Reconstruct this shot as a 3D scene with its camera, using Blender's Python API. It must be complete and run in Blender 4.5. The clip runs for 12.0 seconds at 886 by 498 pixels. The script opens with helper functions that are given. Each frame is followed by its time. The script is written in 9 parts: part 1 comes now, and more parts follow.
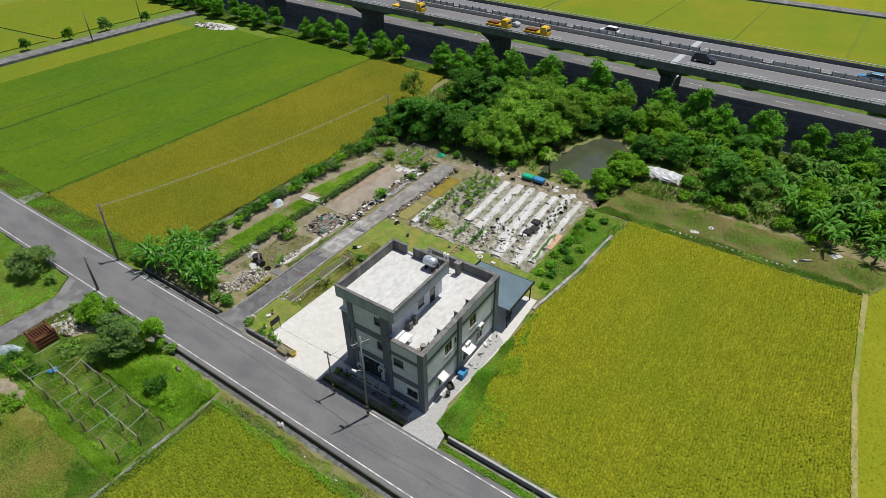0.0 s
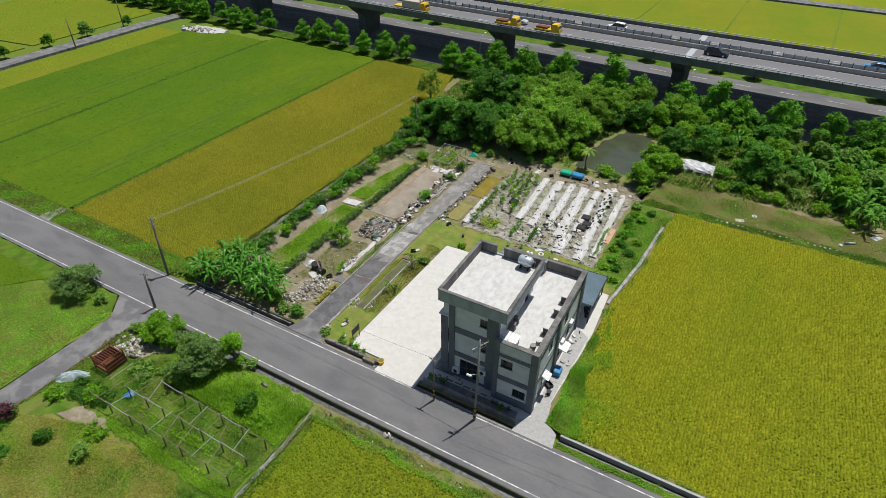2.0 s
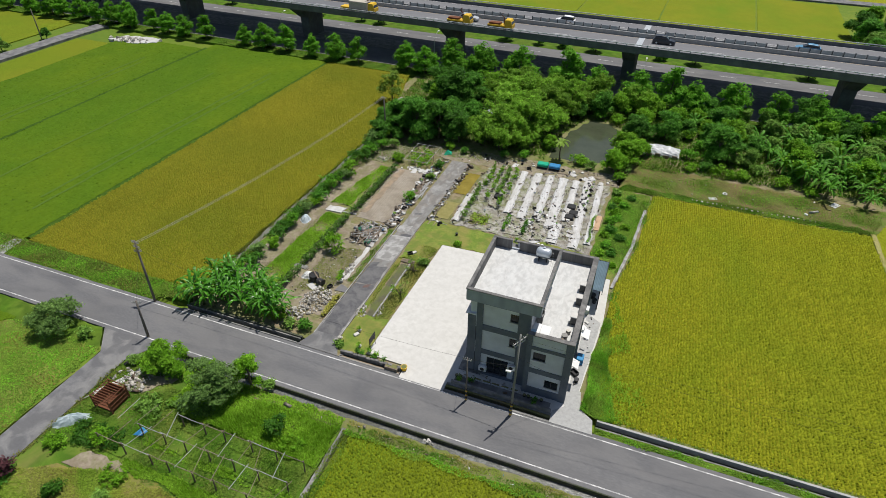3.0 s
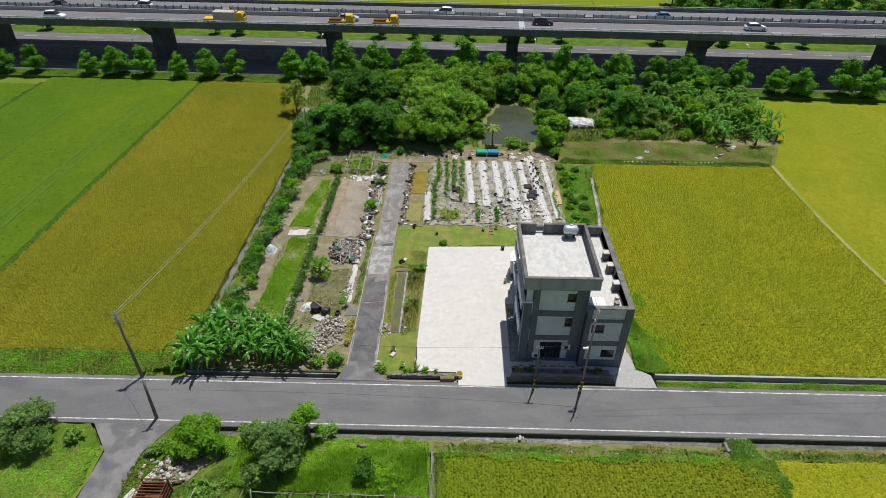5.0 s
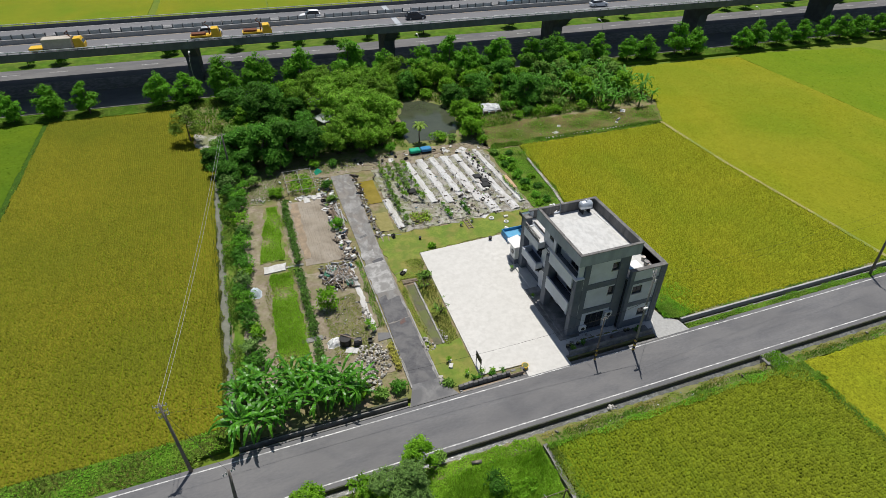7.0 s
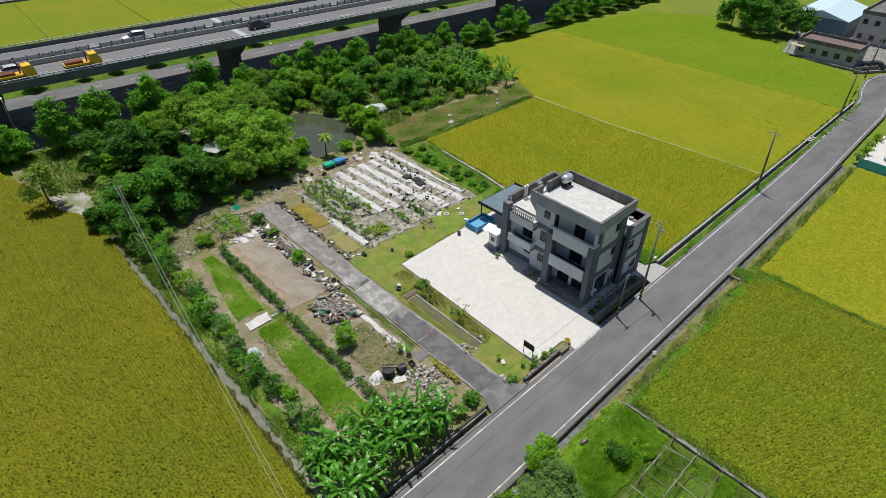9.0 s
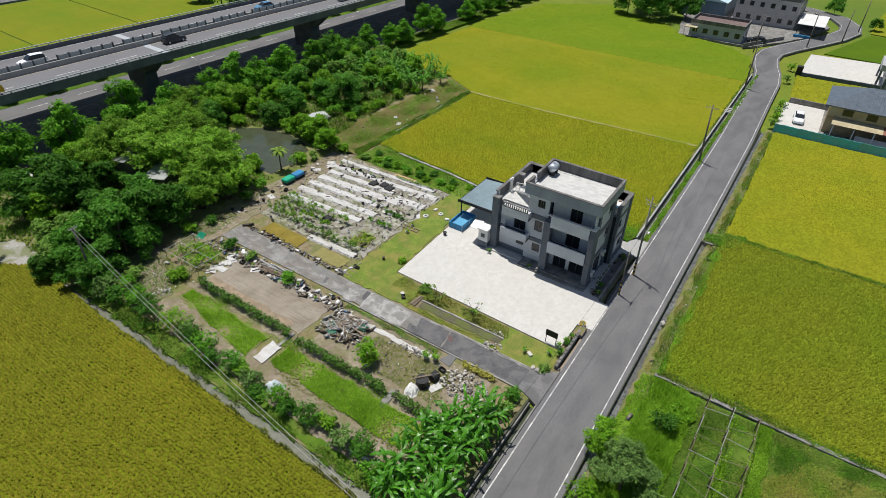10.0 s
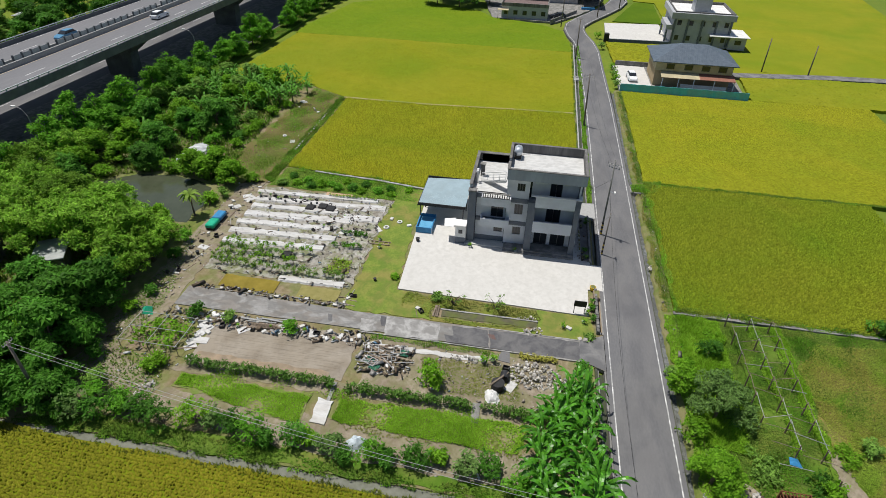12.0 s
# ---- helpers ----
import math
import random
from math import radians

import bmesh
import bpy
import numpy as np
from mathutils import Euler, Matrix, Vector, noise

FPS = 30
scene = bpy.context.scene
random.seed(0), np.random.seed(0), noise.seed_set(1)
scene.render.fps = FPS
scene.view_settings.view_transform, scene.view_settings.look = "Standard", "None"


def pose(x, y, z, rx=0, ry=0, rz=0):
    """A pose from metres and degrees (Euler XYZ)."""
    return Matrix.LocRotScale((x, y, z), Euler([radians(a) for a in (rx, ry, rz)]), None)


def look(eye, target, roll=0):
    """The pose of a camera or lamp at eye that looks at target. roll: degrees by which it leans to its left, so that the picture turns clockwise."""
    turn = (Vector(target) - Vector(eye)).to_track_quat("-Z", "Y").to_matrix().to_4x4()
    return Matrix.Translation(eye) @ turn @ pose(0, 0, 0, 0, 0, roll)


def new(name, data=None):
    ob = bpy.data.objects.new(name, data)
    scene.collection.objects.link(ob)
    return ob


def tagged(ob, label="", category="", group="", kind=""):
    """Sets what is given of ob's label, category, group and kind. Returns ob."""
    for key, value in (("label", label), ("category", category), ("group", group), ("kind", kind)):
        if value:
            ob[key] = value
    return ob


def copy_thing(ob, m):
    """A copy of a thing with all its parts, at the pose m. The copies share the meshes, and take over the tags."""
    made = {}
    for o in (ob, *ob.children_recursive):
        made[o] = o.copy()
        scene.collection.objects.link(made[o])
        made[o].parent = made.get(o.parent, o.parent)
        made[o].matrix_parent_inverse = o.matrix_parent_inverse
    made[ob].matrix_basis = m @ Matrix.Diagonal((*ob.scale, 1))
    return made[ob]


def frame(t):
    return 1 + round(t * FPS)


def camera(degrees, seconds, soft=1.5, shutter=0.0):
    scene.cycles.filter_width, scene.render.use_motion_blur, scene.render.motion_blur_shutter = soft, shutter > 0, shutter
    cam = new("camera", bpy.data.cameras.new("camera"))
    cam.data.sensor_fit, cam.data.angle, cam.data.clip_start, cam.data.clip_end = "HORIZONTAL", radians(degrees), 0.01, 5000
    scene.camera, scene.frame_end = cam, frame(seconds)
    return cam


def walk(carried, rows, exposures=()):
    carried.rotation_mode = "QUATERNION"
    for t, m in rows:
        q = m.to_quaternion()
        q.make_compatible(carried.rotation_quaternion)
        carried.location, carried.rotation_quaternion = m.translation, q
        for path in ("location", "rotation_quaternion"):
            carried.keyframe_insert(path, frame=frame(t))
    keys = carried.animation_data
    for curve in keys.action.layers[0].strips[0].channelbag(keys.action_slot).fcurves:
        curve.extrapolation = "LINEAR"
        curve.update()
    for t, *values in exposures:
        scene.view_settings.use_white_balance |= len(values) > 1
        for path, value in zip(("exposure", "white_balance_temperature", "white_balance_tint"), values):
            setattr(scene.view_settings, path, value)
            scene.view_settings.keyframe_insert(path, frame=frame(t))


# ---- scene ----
cam = camera(75.6, 12.0, 0.5)
PATH = [
    (0, (-1.363, -0.097, 45.686), (-2.269, 1.227, 44.492), -0.5),
    (0.5, (-3.742, -1.512, 45.775), (-4.636, -0.18, 44.58), -0.4),
    (1, (-6.477, -3.157, 45.75), (-7.355, -1.814, 44.556), -0.3),
    (1.5, (-9.612, -4.931, 45.566), (-10.456, -3.566, 44.372), -0.1),
    (2, (-13.081, -6.669, 45.451), (-13.863, -5.269, 44.256), -0.0),
    (2.5, (-16.802, -8.337, 45.206), (-17.493, -6.889, 44.012), 0.0),
    (3, (-20.867, -9.78, 45.004), (-21.438, -8.281, 43.81), 0.2),
    (3.2, (-22.628, -10.242, 45.009), (-23.145, -8.726, 43.812), 0.2),
    (4.8, (-37.637, -12.183, 44.183), (-37.726, -10.583, 42.987), 0.2),
    (5, (-39.381, -12.173, 44.176), (-39.422, -10.57, 42.981), 0.1),
    (5.5, (-44.284, -11.78, 44.219), (-44.191, -10.181, 43.021), 0.1),
    (6, (-49.442, -10.923, 44.17), (-49.203, -9.341, 42.97), 0.2),
    (6.5, (-54.687, -9.449, 44.001), (-54.295, -7.897, 42.801), 0.4),
    (7, (-59.94, -7.611, 43.854), (-59.387, -6.109, 42.655), 0.7),
    (7.2, (-62.015, -6.508, 43.782), (-61.395, -5.032, 42.582), 0.8),
    (8.8, (-75.726, 3.605, 42.941), (-74.65, 4.798, 41.749), 1.1),
    (9, (-77.4, 5.155, 42.871), (-76.274, 6.3, 41.679), 1.3),
    (9.5, (-81.047, 9.367, 42.524), (-79.803, 10.389, 41.338), 1.3),
    (10, (-84.011, 14.079, 42.289), (-82.663, 14.964, 41.105), 1.3),
    (10.5, (-86.596, 19.127, 41.947), (-85.156, 19.86, 40.769), 1.4),
    (11, (-88.553, 24.342, 41.784), (-87.042, 24.917, 40.608), 1.6),
    (11.5, (-89.818, 29.966, 41.32), (-88.25, 30.372, 40.147), 1.8),
    (12, (-90.754, 35.151, 41.12), (-89.149, 35.397, 39.952), 1.6),
]
walk(cam, [(t, look(eye, target, roll)) for t, eye, target, roll in PATH])

# ---- world, sun ----
SUN = Vector((1.25, 3.2, 10.9)).normalized()
world = bpy.data.worlds.new("world")
scene.world = world
world.use_nodes = True
wn = world.node_tree
sky = wn.nodes.new("ShaderNodeTexSky")
sky.sky_type = "NISHITA"
sky.sun_disc = False
sky.sun_elevation = math.asin(SUN.z)
sky.sun_rotation = math.atan2(SUN.x, SUN.y)
wn.links.new(sky.outputs[0], wn.nodes["Background"].inputs[0])
wn.nodes["Background"].inputs[1].default_value = 0.068
sun = new("sun", bpy.data.lights.new("sun", "SUN"))
sun.data.energy, sun.data.angle, sun.data.color = 4.5, radians(0.55), (1.0, 0.96, 0.9)
sun.matrix_world = look(SUN * 200, (0, 0, 0))
scene.view_settings.exposure = 0.0

rng = np.random.default_rng(7)


# ---- materials ----
def mat(name, a, b, scale=2.0, rough=0.85, bump=0.15, bscale=None, metal=0.0, big=None, island=0.0, thin=0.0, stretch=(1, 1, 1), obj=0.0, spec=0.3, detail=6.0, edge=0.18):
    """a, b: the two tones of the grain; big: (tone, scale, amount, sharpness) for stains; island, obj: spread of brightness from piece to piece."""
    m = bpy.data.materials.new(name)
    m.use_nodes = True
    t = m.node_tree
    n, l = t.nodes, t.links
    p = n["Principled BSDF"]
    p.inputs["Roughness"].default_value = rough
    p.inputs["Metallic"].default_value = metal
    p.inputs["Specular IOR Level"].default_value = spec
    geo = n.new("ShaderNodeNewGeometry")
    mp = n.new("ShaderNodeMapping")
    mp.inputs["Scale"].default_value = stretch
    l.new(geo.outputs["Position"], mp.inputs["Vector"])
    nz = n.new("ShaderNodeTexNoise")
    nz.inputs["Scale"].default_value = scale
    nz.inputs["Detail"].default_value = detail
    nz.inputs["Roughness"].default_value = 0.65
    l.new(mp.outputs[0], nz.inputs["Vector"])
    rp = n.new("ShaderNodeValToRGB")
    rp.color_ramp.elements[0].position, rp.color_ramp.elements[1].position = 0.5 - edge, 0.5 + edge
    rp.color_ramp.elements[0].color = (*a, 1)
    rp.color_ramp.elements[1].color = (*b, 1)
    l.new(nz.outputs["Fac"], rp.inputs[0])
    out = rp.outputs[0]
    for tone, bs, amount, sharp in ([big] if big and not isinstance(big, list) else big or []):
        z2 = n.new("ShaderNodeTexNoise")
        z2.inputs["Scale"].default_value = bs
        z2.inputs["Detail"].default_value = 5
        z2.inputs["Distortion"].default_value = 0.6
        l.new(mp.outputs[0], z2.inputs["Vector"])
        r2 = n.new("ShaderNodeMapRange")
        r2.inputs[1].default_value, r2.inputs[2].default_value = 0.5 - sharp, 0.5 + sharp
        r2.inputs[4].default_value = amount
        l.new(z2.outputs["Fac"], r2.inputs[0])
        mx = n.new("ShaderNodeMix")
        mx.data_type = "RGBA"
        mx.inputs[7].default_value = (*tone, 1)
        l.new(r2.outputs[0], mx.inputs[0])
        l.new(out, mx.inputs[6])
        out = mx.outputs[2]
    for spread, source in ((island, geo.outputs["Random Per Island"]), (obj, None)):
        if spread:
            if source is None:
                source = n.new("ShaderNodeObjectInfo").outputs["Random"]
            r3 = n.new("ShaderNodeMapRange")
            r3.inputs[3].default_value, r3.inputs[4].default_value = 1 - spread, 1 + spread
            l.new(source, r3.inputs[0])
            hs = n.new("ShaderNodeHueSaturation")
            l.new(r3.outputs[0], hs.inputs["Value"])
            l.new(out, hs.inputs["Color"])
            out = hs.outputs[0]
    l.new(out, p.inputs["Base Color"])
    if bump:
        z3 = n.new("ShaderNodeTexNoise")
        z3.inputs["Scale"].default_value = bscale or scale * 6
        z3.inputs["Detail"].default_value = 4
        l.new(mp.outputs[0], z3.inputs["Vector"])
        bp = n.new("ShaderNodeBump")
        bp.inputs["Strength"].default_value = bump
        bp.inputs["Distance"].default_value = 0.05
        l.new(z3.outputs["Fac"], bp.inputs["Height"])
        l.new(bp.outputs[0], p.inputs["Normal"])
    if thin:
        tr = n.new("ShaderNodeBsdfTranslucent")
        l.new(out, tr.inputs["Color"])
        ms = n.new("ShaderNodeMixShader")
        ms.inputs[0].default_value = thin
        l.new(p.outputs[0], ms.inputs[1])
        l.new(tr.outputs[0], ms.inputs[2])
        l.new(ms.outputs[0], n["Material Output"].inputs[0])
    return m


M_ASPHALT = mat("asphalt", (0.125, 0.125, 0.13), (0.165, 0.165, 0.168), 6, 0.9, 0.3, 60, big=[((0.1, 0.1, 0.105), 0.22, 0.7, 0.12), ((0.2, 0.195, 0.19), 0.5, 0.35, 0.1)], stretch=(0.35, 1, 1))
M_ASPHALT_OLD = mat("old_asphalt", (0.14, 0.14, 0.145), (0.2, 0.2, 0.2), 5, 0.9, 0.3, 50, big=[((0.24, 0.235, 0.225), 0.35, 0.6, 0.12), ((0.1, 0.1, 0.105), 0.6, 0.7, 0.08)])
M_PATCH = mat("asphalt_patch", (0.075, 0.075, 0.08), (0.115, 0.115, 0.12), 3, 0.85, 0.25, 60, big=((0.19, 0.185, 0.18), 0.7, 0.5, 0.1))
M_REDSTAIN = mat("red_earth_stain", (0.1, 0.075, 0.07), (0.17, 0.1, 0.085), 3.5, 0.92, 0.3, 40, big=((0.13, 0.13, 0.13), 1.6, 0.8, 0.07))
M_SLAB = mat("pale_worn_slab", (0.27, 0.265, 0.255), (0.42, 0.415, 0.4), 2.2, 0.92, 0.25, 40, big=[((0.18, 0.175, 0.165), 0.9, 0.7, 0.07)])
M_PAINT = mat("road_paint", (0.5, 0.5, 0.49), (0.72, 0.72, 0.7), 5, 0.7, 0.1, big=((0.25, 0.25, 0.25), 1.6, 0.8, 0.08))
M_CONC = mat("concrete", (0.5, 0.49, 0.46), (0.58, 0.57, 0.54), 1.6, 0.9, 0.2, 30, big=[((0.46, 0.45, 0.42), 0.9, 0.4, 0.06), ((0.63, 0.62, 0.59), 1.7, 0.35, 0.08), ((0.5, 0.49, 0.46), 0.25, 0.4, 0.12)])
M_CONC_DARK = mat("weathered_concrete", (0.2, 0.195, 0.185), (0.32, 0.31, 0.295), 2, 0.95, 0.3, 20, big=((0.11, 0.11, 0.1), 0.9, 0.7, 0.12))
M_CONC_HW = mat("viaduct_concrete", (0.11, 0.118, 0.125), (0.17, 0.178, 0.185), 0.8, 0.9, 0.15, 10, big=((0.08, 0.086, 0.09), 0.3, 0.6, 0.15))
M_DECK = mat("deck_asphalt", (0.16, 0.16, 0.168), (0.195, 0.195, 0.203), 3, 0.9, 0.1, 40, big=((0.125, 0.13, 0.142), 0.12, 0.6, 0.15), stretch=(0.2, 1, 1))
M_GROUND = mat("grassland", (0.09, 0.16, 0.012), (0.17, 0.22, 0.02), 0.6, 0.95, 0.4, 8, big=[((0.2, 0.21, 0.02), 0.02, 0.6, 0.12), ((0.07, 0.14, 0.01), 0.012, 0.6, 0.12)])
M_GRASS = mat("grass", (0.06, 0.14, 0.008), (0.105, 0.205, 0.016), 1.2, 0.95, 0.5, 14, spec=0.1, big=[((0.14, 0.15, 0.035), 0.25, 0.5, 0.12), ((0.04, 0.09, 0.008), 0.5, 0.65, 0.12)])
# brown and lime growth; the darkest green patches paint shade into the grass
M_PLOT = mat("rough_grass", (0.07, 0.14, 0.012), (0.15, 0.22, 0.03), 2.5, 0.95, 0.5, 14, spec=0.1, big=[((0.17, 0.17, 0.05), 0.22, 0.7, 0.08), ((0.035, 0.085, 0.01), 0.35, 0.75, 0.08), ((0.085, 0.18, 0.015), 0.3, 0.5, 0.07)])
M_ROUGH = mat("rough_ground", (0.12, 0.115, 0.035), (0.19, 0.16, 0.065), 2.4, 0.95, 0.5, 14, spec=0.1, big=[((0.1, 0.16, 0.025), 0.3, 0.85, 0.07), ((0.18, 0.125, 0.07), 0.25, 0.5, 0.07)])
M_LAWN = mat("lawn", (0.13, 0.19, 0.025), (0.21, 0.26, 0.045), 3.5, 0.95, 0.5, 18, big=[((0.26, 0.19, 0.07), 0.3, 0.5, 0.06), ((0.09, 0.16, 0.02), 0.7, 0.6, 0.1)])
M_DRIVE = mat("worn_drive", (0.2, 0.197, 0.19), (0.29, 0.285, 0.275), 4, 0.92, 0.3, 40, big=[((0.36, 0.355, 0.34), 1.6, 0.4, 0.08), ((0.15, 0.12, 0.09), 0.7, 0.45, 0.06), ((0.14, 0.138, 0.13), 1.1, 0.5, 0.05)], stretch=(1, 0.6, 1))
M_DRYGRASS = mat("dry_grass", (0.15, 0.15, 0.03), (0.25, 0.215, 0.06), 2.4, 0.95, 0.5, 14, spec=0.1, big=[((0.11, 0.185, 0.02), 0.25, 0.85, 0.08), ((0.22, 0.17, 0.08), 0.3, 0.4, 0.1)])
M_SOIL = mat("garden_soil", (0.16, 0.12, 0.07), (0.31, 0.25, 0.17), 2.0, 0.97, 0.6, 10, big=[((0.15, 0.14, 0.04), 0.3, 0.6, 0.12), ((0.11, 0.17, 0.025), 0.6, 0.45, 0.1)])
M_DIRT = mat("bare_dirt", (0.2, 0.165, 0.115), (0.35, 0.3, 0.235), 2.2, 0.97, 0.5, 12, big=[((0.15, 0.12, 0.075), 0.35, 0.6, 0.12), ((0.14, 0.17, 0.04), 0.8, 0.3, 0.08)])
M_RAKED = mat("raked_soil", (0.2, 0.172, 0.135), (0.29, 0.258, 0.212), 1.6, 0.97, 0.5, 12, big=[((0.2, 0.165, 0.12), 0.45, 0.7, 0.12), ((0.36, 0.32, 0.26), 0.3, 0.5, 0.1)])
M_BED = mat("weedy_bed_soil", (0.12, 0.17, 0.03), (0.2, 0.2, 0.07), 2.0, 0.97, 0.5, 10, big=[((0.26, 0.21, 0.13), 0.5, 0.8, 0.06), ((0.11, 0.2, 0.02), 0.8, 0.6, 0.08)])
M_MEADOW = mat("short_meadow", (0.11, 0.19, 0.02), (0.18, 0.25, 0.035), 2.5, 0.95, 0.5, 14, spec=0.1, big=[((0.22, 0.21, 0.06), 0.2, 0.6, 0.08), ((0.07, 0.14, 0.012), 0.3, 0.5, 0.08)])
M_GRAVEL = mat("pale_gravel", (0.25, 0.24, 0.22), (0.42, 0.41, 0.39), 5, 0.95, 0.5, 25, big=((0.15, 0.17, 0.06), 0.5, 0.8, 0.08))
M_SAND = mat("orange_dirt", (0.26, 0.195, 0.13), (0.35, 0.275, 0.195), 1.5, 0.97, 0.3, 12, big=((0.2, 0.165, 0.12), 0.7, 0.7, 0.1))


def rice_mat(name, low, mid, high, turn=0.5, fine=0.3):
    """Rice in ear: fine grain painting the shaded gaps between the ears, soft patches of riper and greener growth."""
    return mat(name, tuple(c * (1 - fine) for c in mid), tuple(c * (1 + fine) for c in mid), 9, 0.9, 0, edge=0.08, island=fine * 0.5, thin=0.1, spec=0.08, detail=1, stretch=(1, 0.8, 1),
               big=[(low, 0.045, turn, 0.14), (high, 0.07, 0.5, 0.15), (tuple(c * 0.75 for c in mid), 0.5, 0.2, 0.1)])


M_RICE = rice_mat("ripe_rice", (0.155, 0.222, 0.012), (0.226, 0.242, 0.012), (0.295, 0.275, 0.018), 0.85, 0.36)
M_RICE_PALE = rice_mat("yellow_green_rice", (0.158, 0.23, 0.012), (0.222, 0.245, 0.012), (0.29, 0.275, 0.022), 0.85, 0.12)
M_RICE_OCHRE = rice_mat("ochre_rice", (0.125, 0.155, 0.013), (0.17, 0.17, 0.014), (0.235, 0.22, 0.018), 0.65, 0.3)
M_RICE_GREEN = rice_mat("green_rice", (0.12, 0.178, 0.008), (0.08, 0.156, 0.008), (0.06, 0.132, 0.008), 0.75, 0.14)
M_RICE_FRESH = rice_mat("fresh_green_rice", (0.15, 0.23, 0.01), (0.135, 0.22, 0.01), (0.2, 0.245, 0.014), 0.7, 0.1)
M_RICE_FAR = rice_mat("far_ripening_rice", (0.13, 0.215, 0.012), (0.178, 0.215, 0.014), (0.25, 0.24, 0.018), 0.85, 0.1)
M_RICE_MIX = rice_mat("turning_rice", (0.1, 0.18, 0.01), (0.148, 0.2, 0.012), (0.2, 0.195, 0.018), 0.6, 0.5)
M_RICE_STALKS = mat("rice_stalks", (0.11, 0.15, 0.006), (0.16, 0.19, 0.01), 5, 0.95, 0.4, 20, spec=0.08)
M_BUND = mat("bund_grass", (0.09, 0.14, 0.02), (0.17, 0.18, 0.05), 1.6, 0.95, 0.5, 14, big=((0.24, 0.2, 0.12), 0.4, 0.6, 0.1))
# grass darkened to paint the shaded furrow line between fields
M_FURROW = mat("dark_furrow_grass", (0.03, 0.075, 0.008), (0.06, 0.115, 0.014), 1.2, 0.95, 0.4, 12, spec=0.08)
M_TRACK = mat("trodden_rice", (0.06, 0.125, 0.01), (0.085, 0.15, 0.012), 2, 0.95, 0.2)
M_STRAW_BUND = mat("straw_bund", (0.24, 0.22, 0.07), (0.36, 0.32, 0.14), 2, 0.95, 0.5, 14, big=((0.16, 0.22, 0.03), 0.15, 0.8, 0.08))
M_WATER = mat("muddy_water", (0.05, 0.06, 0.035), (0.07, 0.08, 0.05), 0.3, 0.1, 0.04, 3, spec=0.5)
M_WATER_PADDY = mat("algae_water", (0.18, 0.14, 0.015), (0.26, 0.2, 0.03), 0.6, 0.25, 0.05, 5, spec=0.4)
# the pale mottle in the water's colour stands in for glints
M_STREAM = mat("stream_water", (0.07, 0.075, 0.066), (0.2, 0.207, 0.2), 3.0, 0.2, 0.5, 7, spec=0.5, big=((0.1, 0.1, 0.085), 0.35, 0.7, 0.1), edge=0.12)
# moss on concrete, with the wall's shade painted into the dark base
M_MOSSY = mat("mossy_wall", (0.05, 0.052, 0.042), (0.11, 0.105, 0.09), 4, 0.95, 0.4, 20, big=((0.05, 0.07, 0.02), 1.2, 0.6, 0.1))
M_CANAL = mat("canal_water", (0.13, 0.135, 0.1), (0.2, 0.205, 0.165), 1.5, 0.2, 0.05, 5, spec=0.4)
M_WALL_LIGHT = mat("light_grey_tile_wall", (0.56, 0.59, 0.64), (0.64, 0.67, 0.72), 1.2, 0.65, 0.08, 12, big=((0.38, 0.385, 0.4), 0.4, 0.4, 0.15))
M_WALL_BAND = mat("slate_parapet_band", (0.3, 0.335, 0.385), (0.37, 0.41, 0.46), 1.4, 0.65, 0.08, 12, stretch=(1, 1, 0.3), big=((0.22, 0.24, 0.27), 0.7, 0.5, 0.12))
M_WALL_DARK = mat("dark_grey_tile_wall", (0.088, 0.108, 0.138), (0.125, 0.148, 0.182), 1.5, 0.6, 0.1, 12, big=((0.18, 0.187, 0.2), 0.5, 0.4, 0.12))
M_ROOFTOP = mat("rooftop_cement", (0.45, 0.455, 0.445), (0.56, 0.565, 0.55), 1.2, 0.9, 0.1, 20, big=[((0.4, 0.395, 0.38), 1.3, 0.45, 0.06), ((0.64, 0.635, 0.62), 2.2, 0.4, 0.07)], stretch=(1, 0.6, 1))
M_PARAPET = mat("streaked_parapet", (0.13, 0.125, 0.12), (0.24, 0.235, 0.225), 2.2, 0.95, 0.2, 15, stretch=(1, 1, 0.15), big=((0.07, 0.07, 0.07), 0.8, 0.6, 0.12))
M_GLASS = mat("window_glass", (0.015, 0.018, 0.022), (0.025, 0.03, 0.036), 0.5, 0.06, 0, spec=0.6)
M_FRAME = mat("aluminium_frame", (0.08, 0.08, 0.085), (0.11, 0.11, 0.115), 3, 0.45, 0, metal=0.4)
M_WHITE = mat("white_paint", (0.68, 0.68, 0.67), (0.78, 0.78, 0.77), 2, 0.6, 0.05, big=((0.5, 0.49, 0.46), 0.8, 0.4, 0.12))
# steel with the sky's reflection painted in: pale blue base, half metallic
M_STEEL = mat("stainless_steel", (0.5, 0.55, 0.6), (0.64, 0.68, 0.72), 3, 0.35, 0.03, metal=0.45, spec=0.5)
M_TEALROOF = mat("blue_grey_sheet_roof", (0.125, 0.185, 0.22), (0.16, 0.23, 0.27), 1.0, 0.5, 0.05, metal=0.2, big=((0.1, 0.14, 0.16), 0.5, 0.5, 0.15))
M_BLUE = mat("blue_tarpaulin", (0.03, 0.17, 0.36), (0.05, 0.25, 0.48), 2, 0.45, 0.3, 4)
M_DARKMETAL = mat("dark_metal", (0.03, 0.03, 0.033), (0.06, 0.06, 0.062), 3, 0.55, 0.1, metal=0.5)
M_RUST = mat("rusted_iron", (0.11, 0.04, 0.02), (0.2, 0.08, 0.04), 4, 0.9, 0.4, 20)
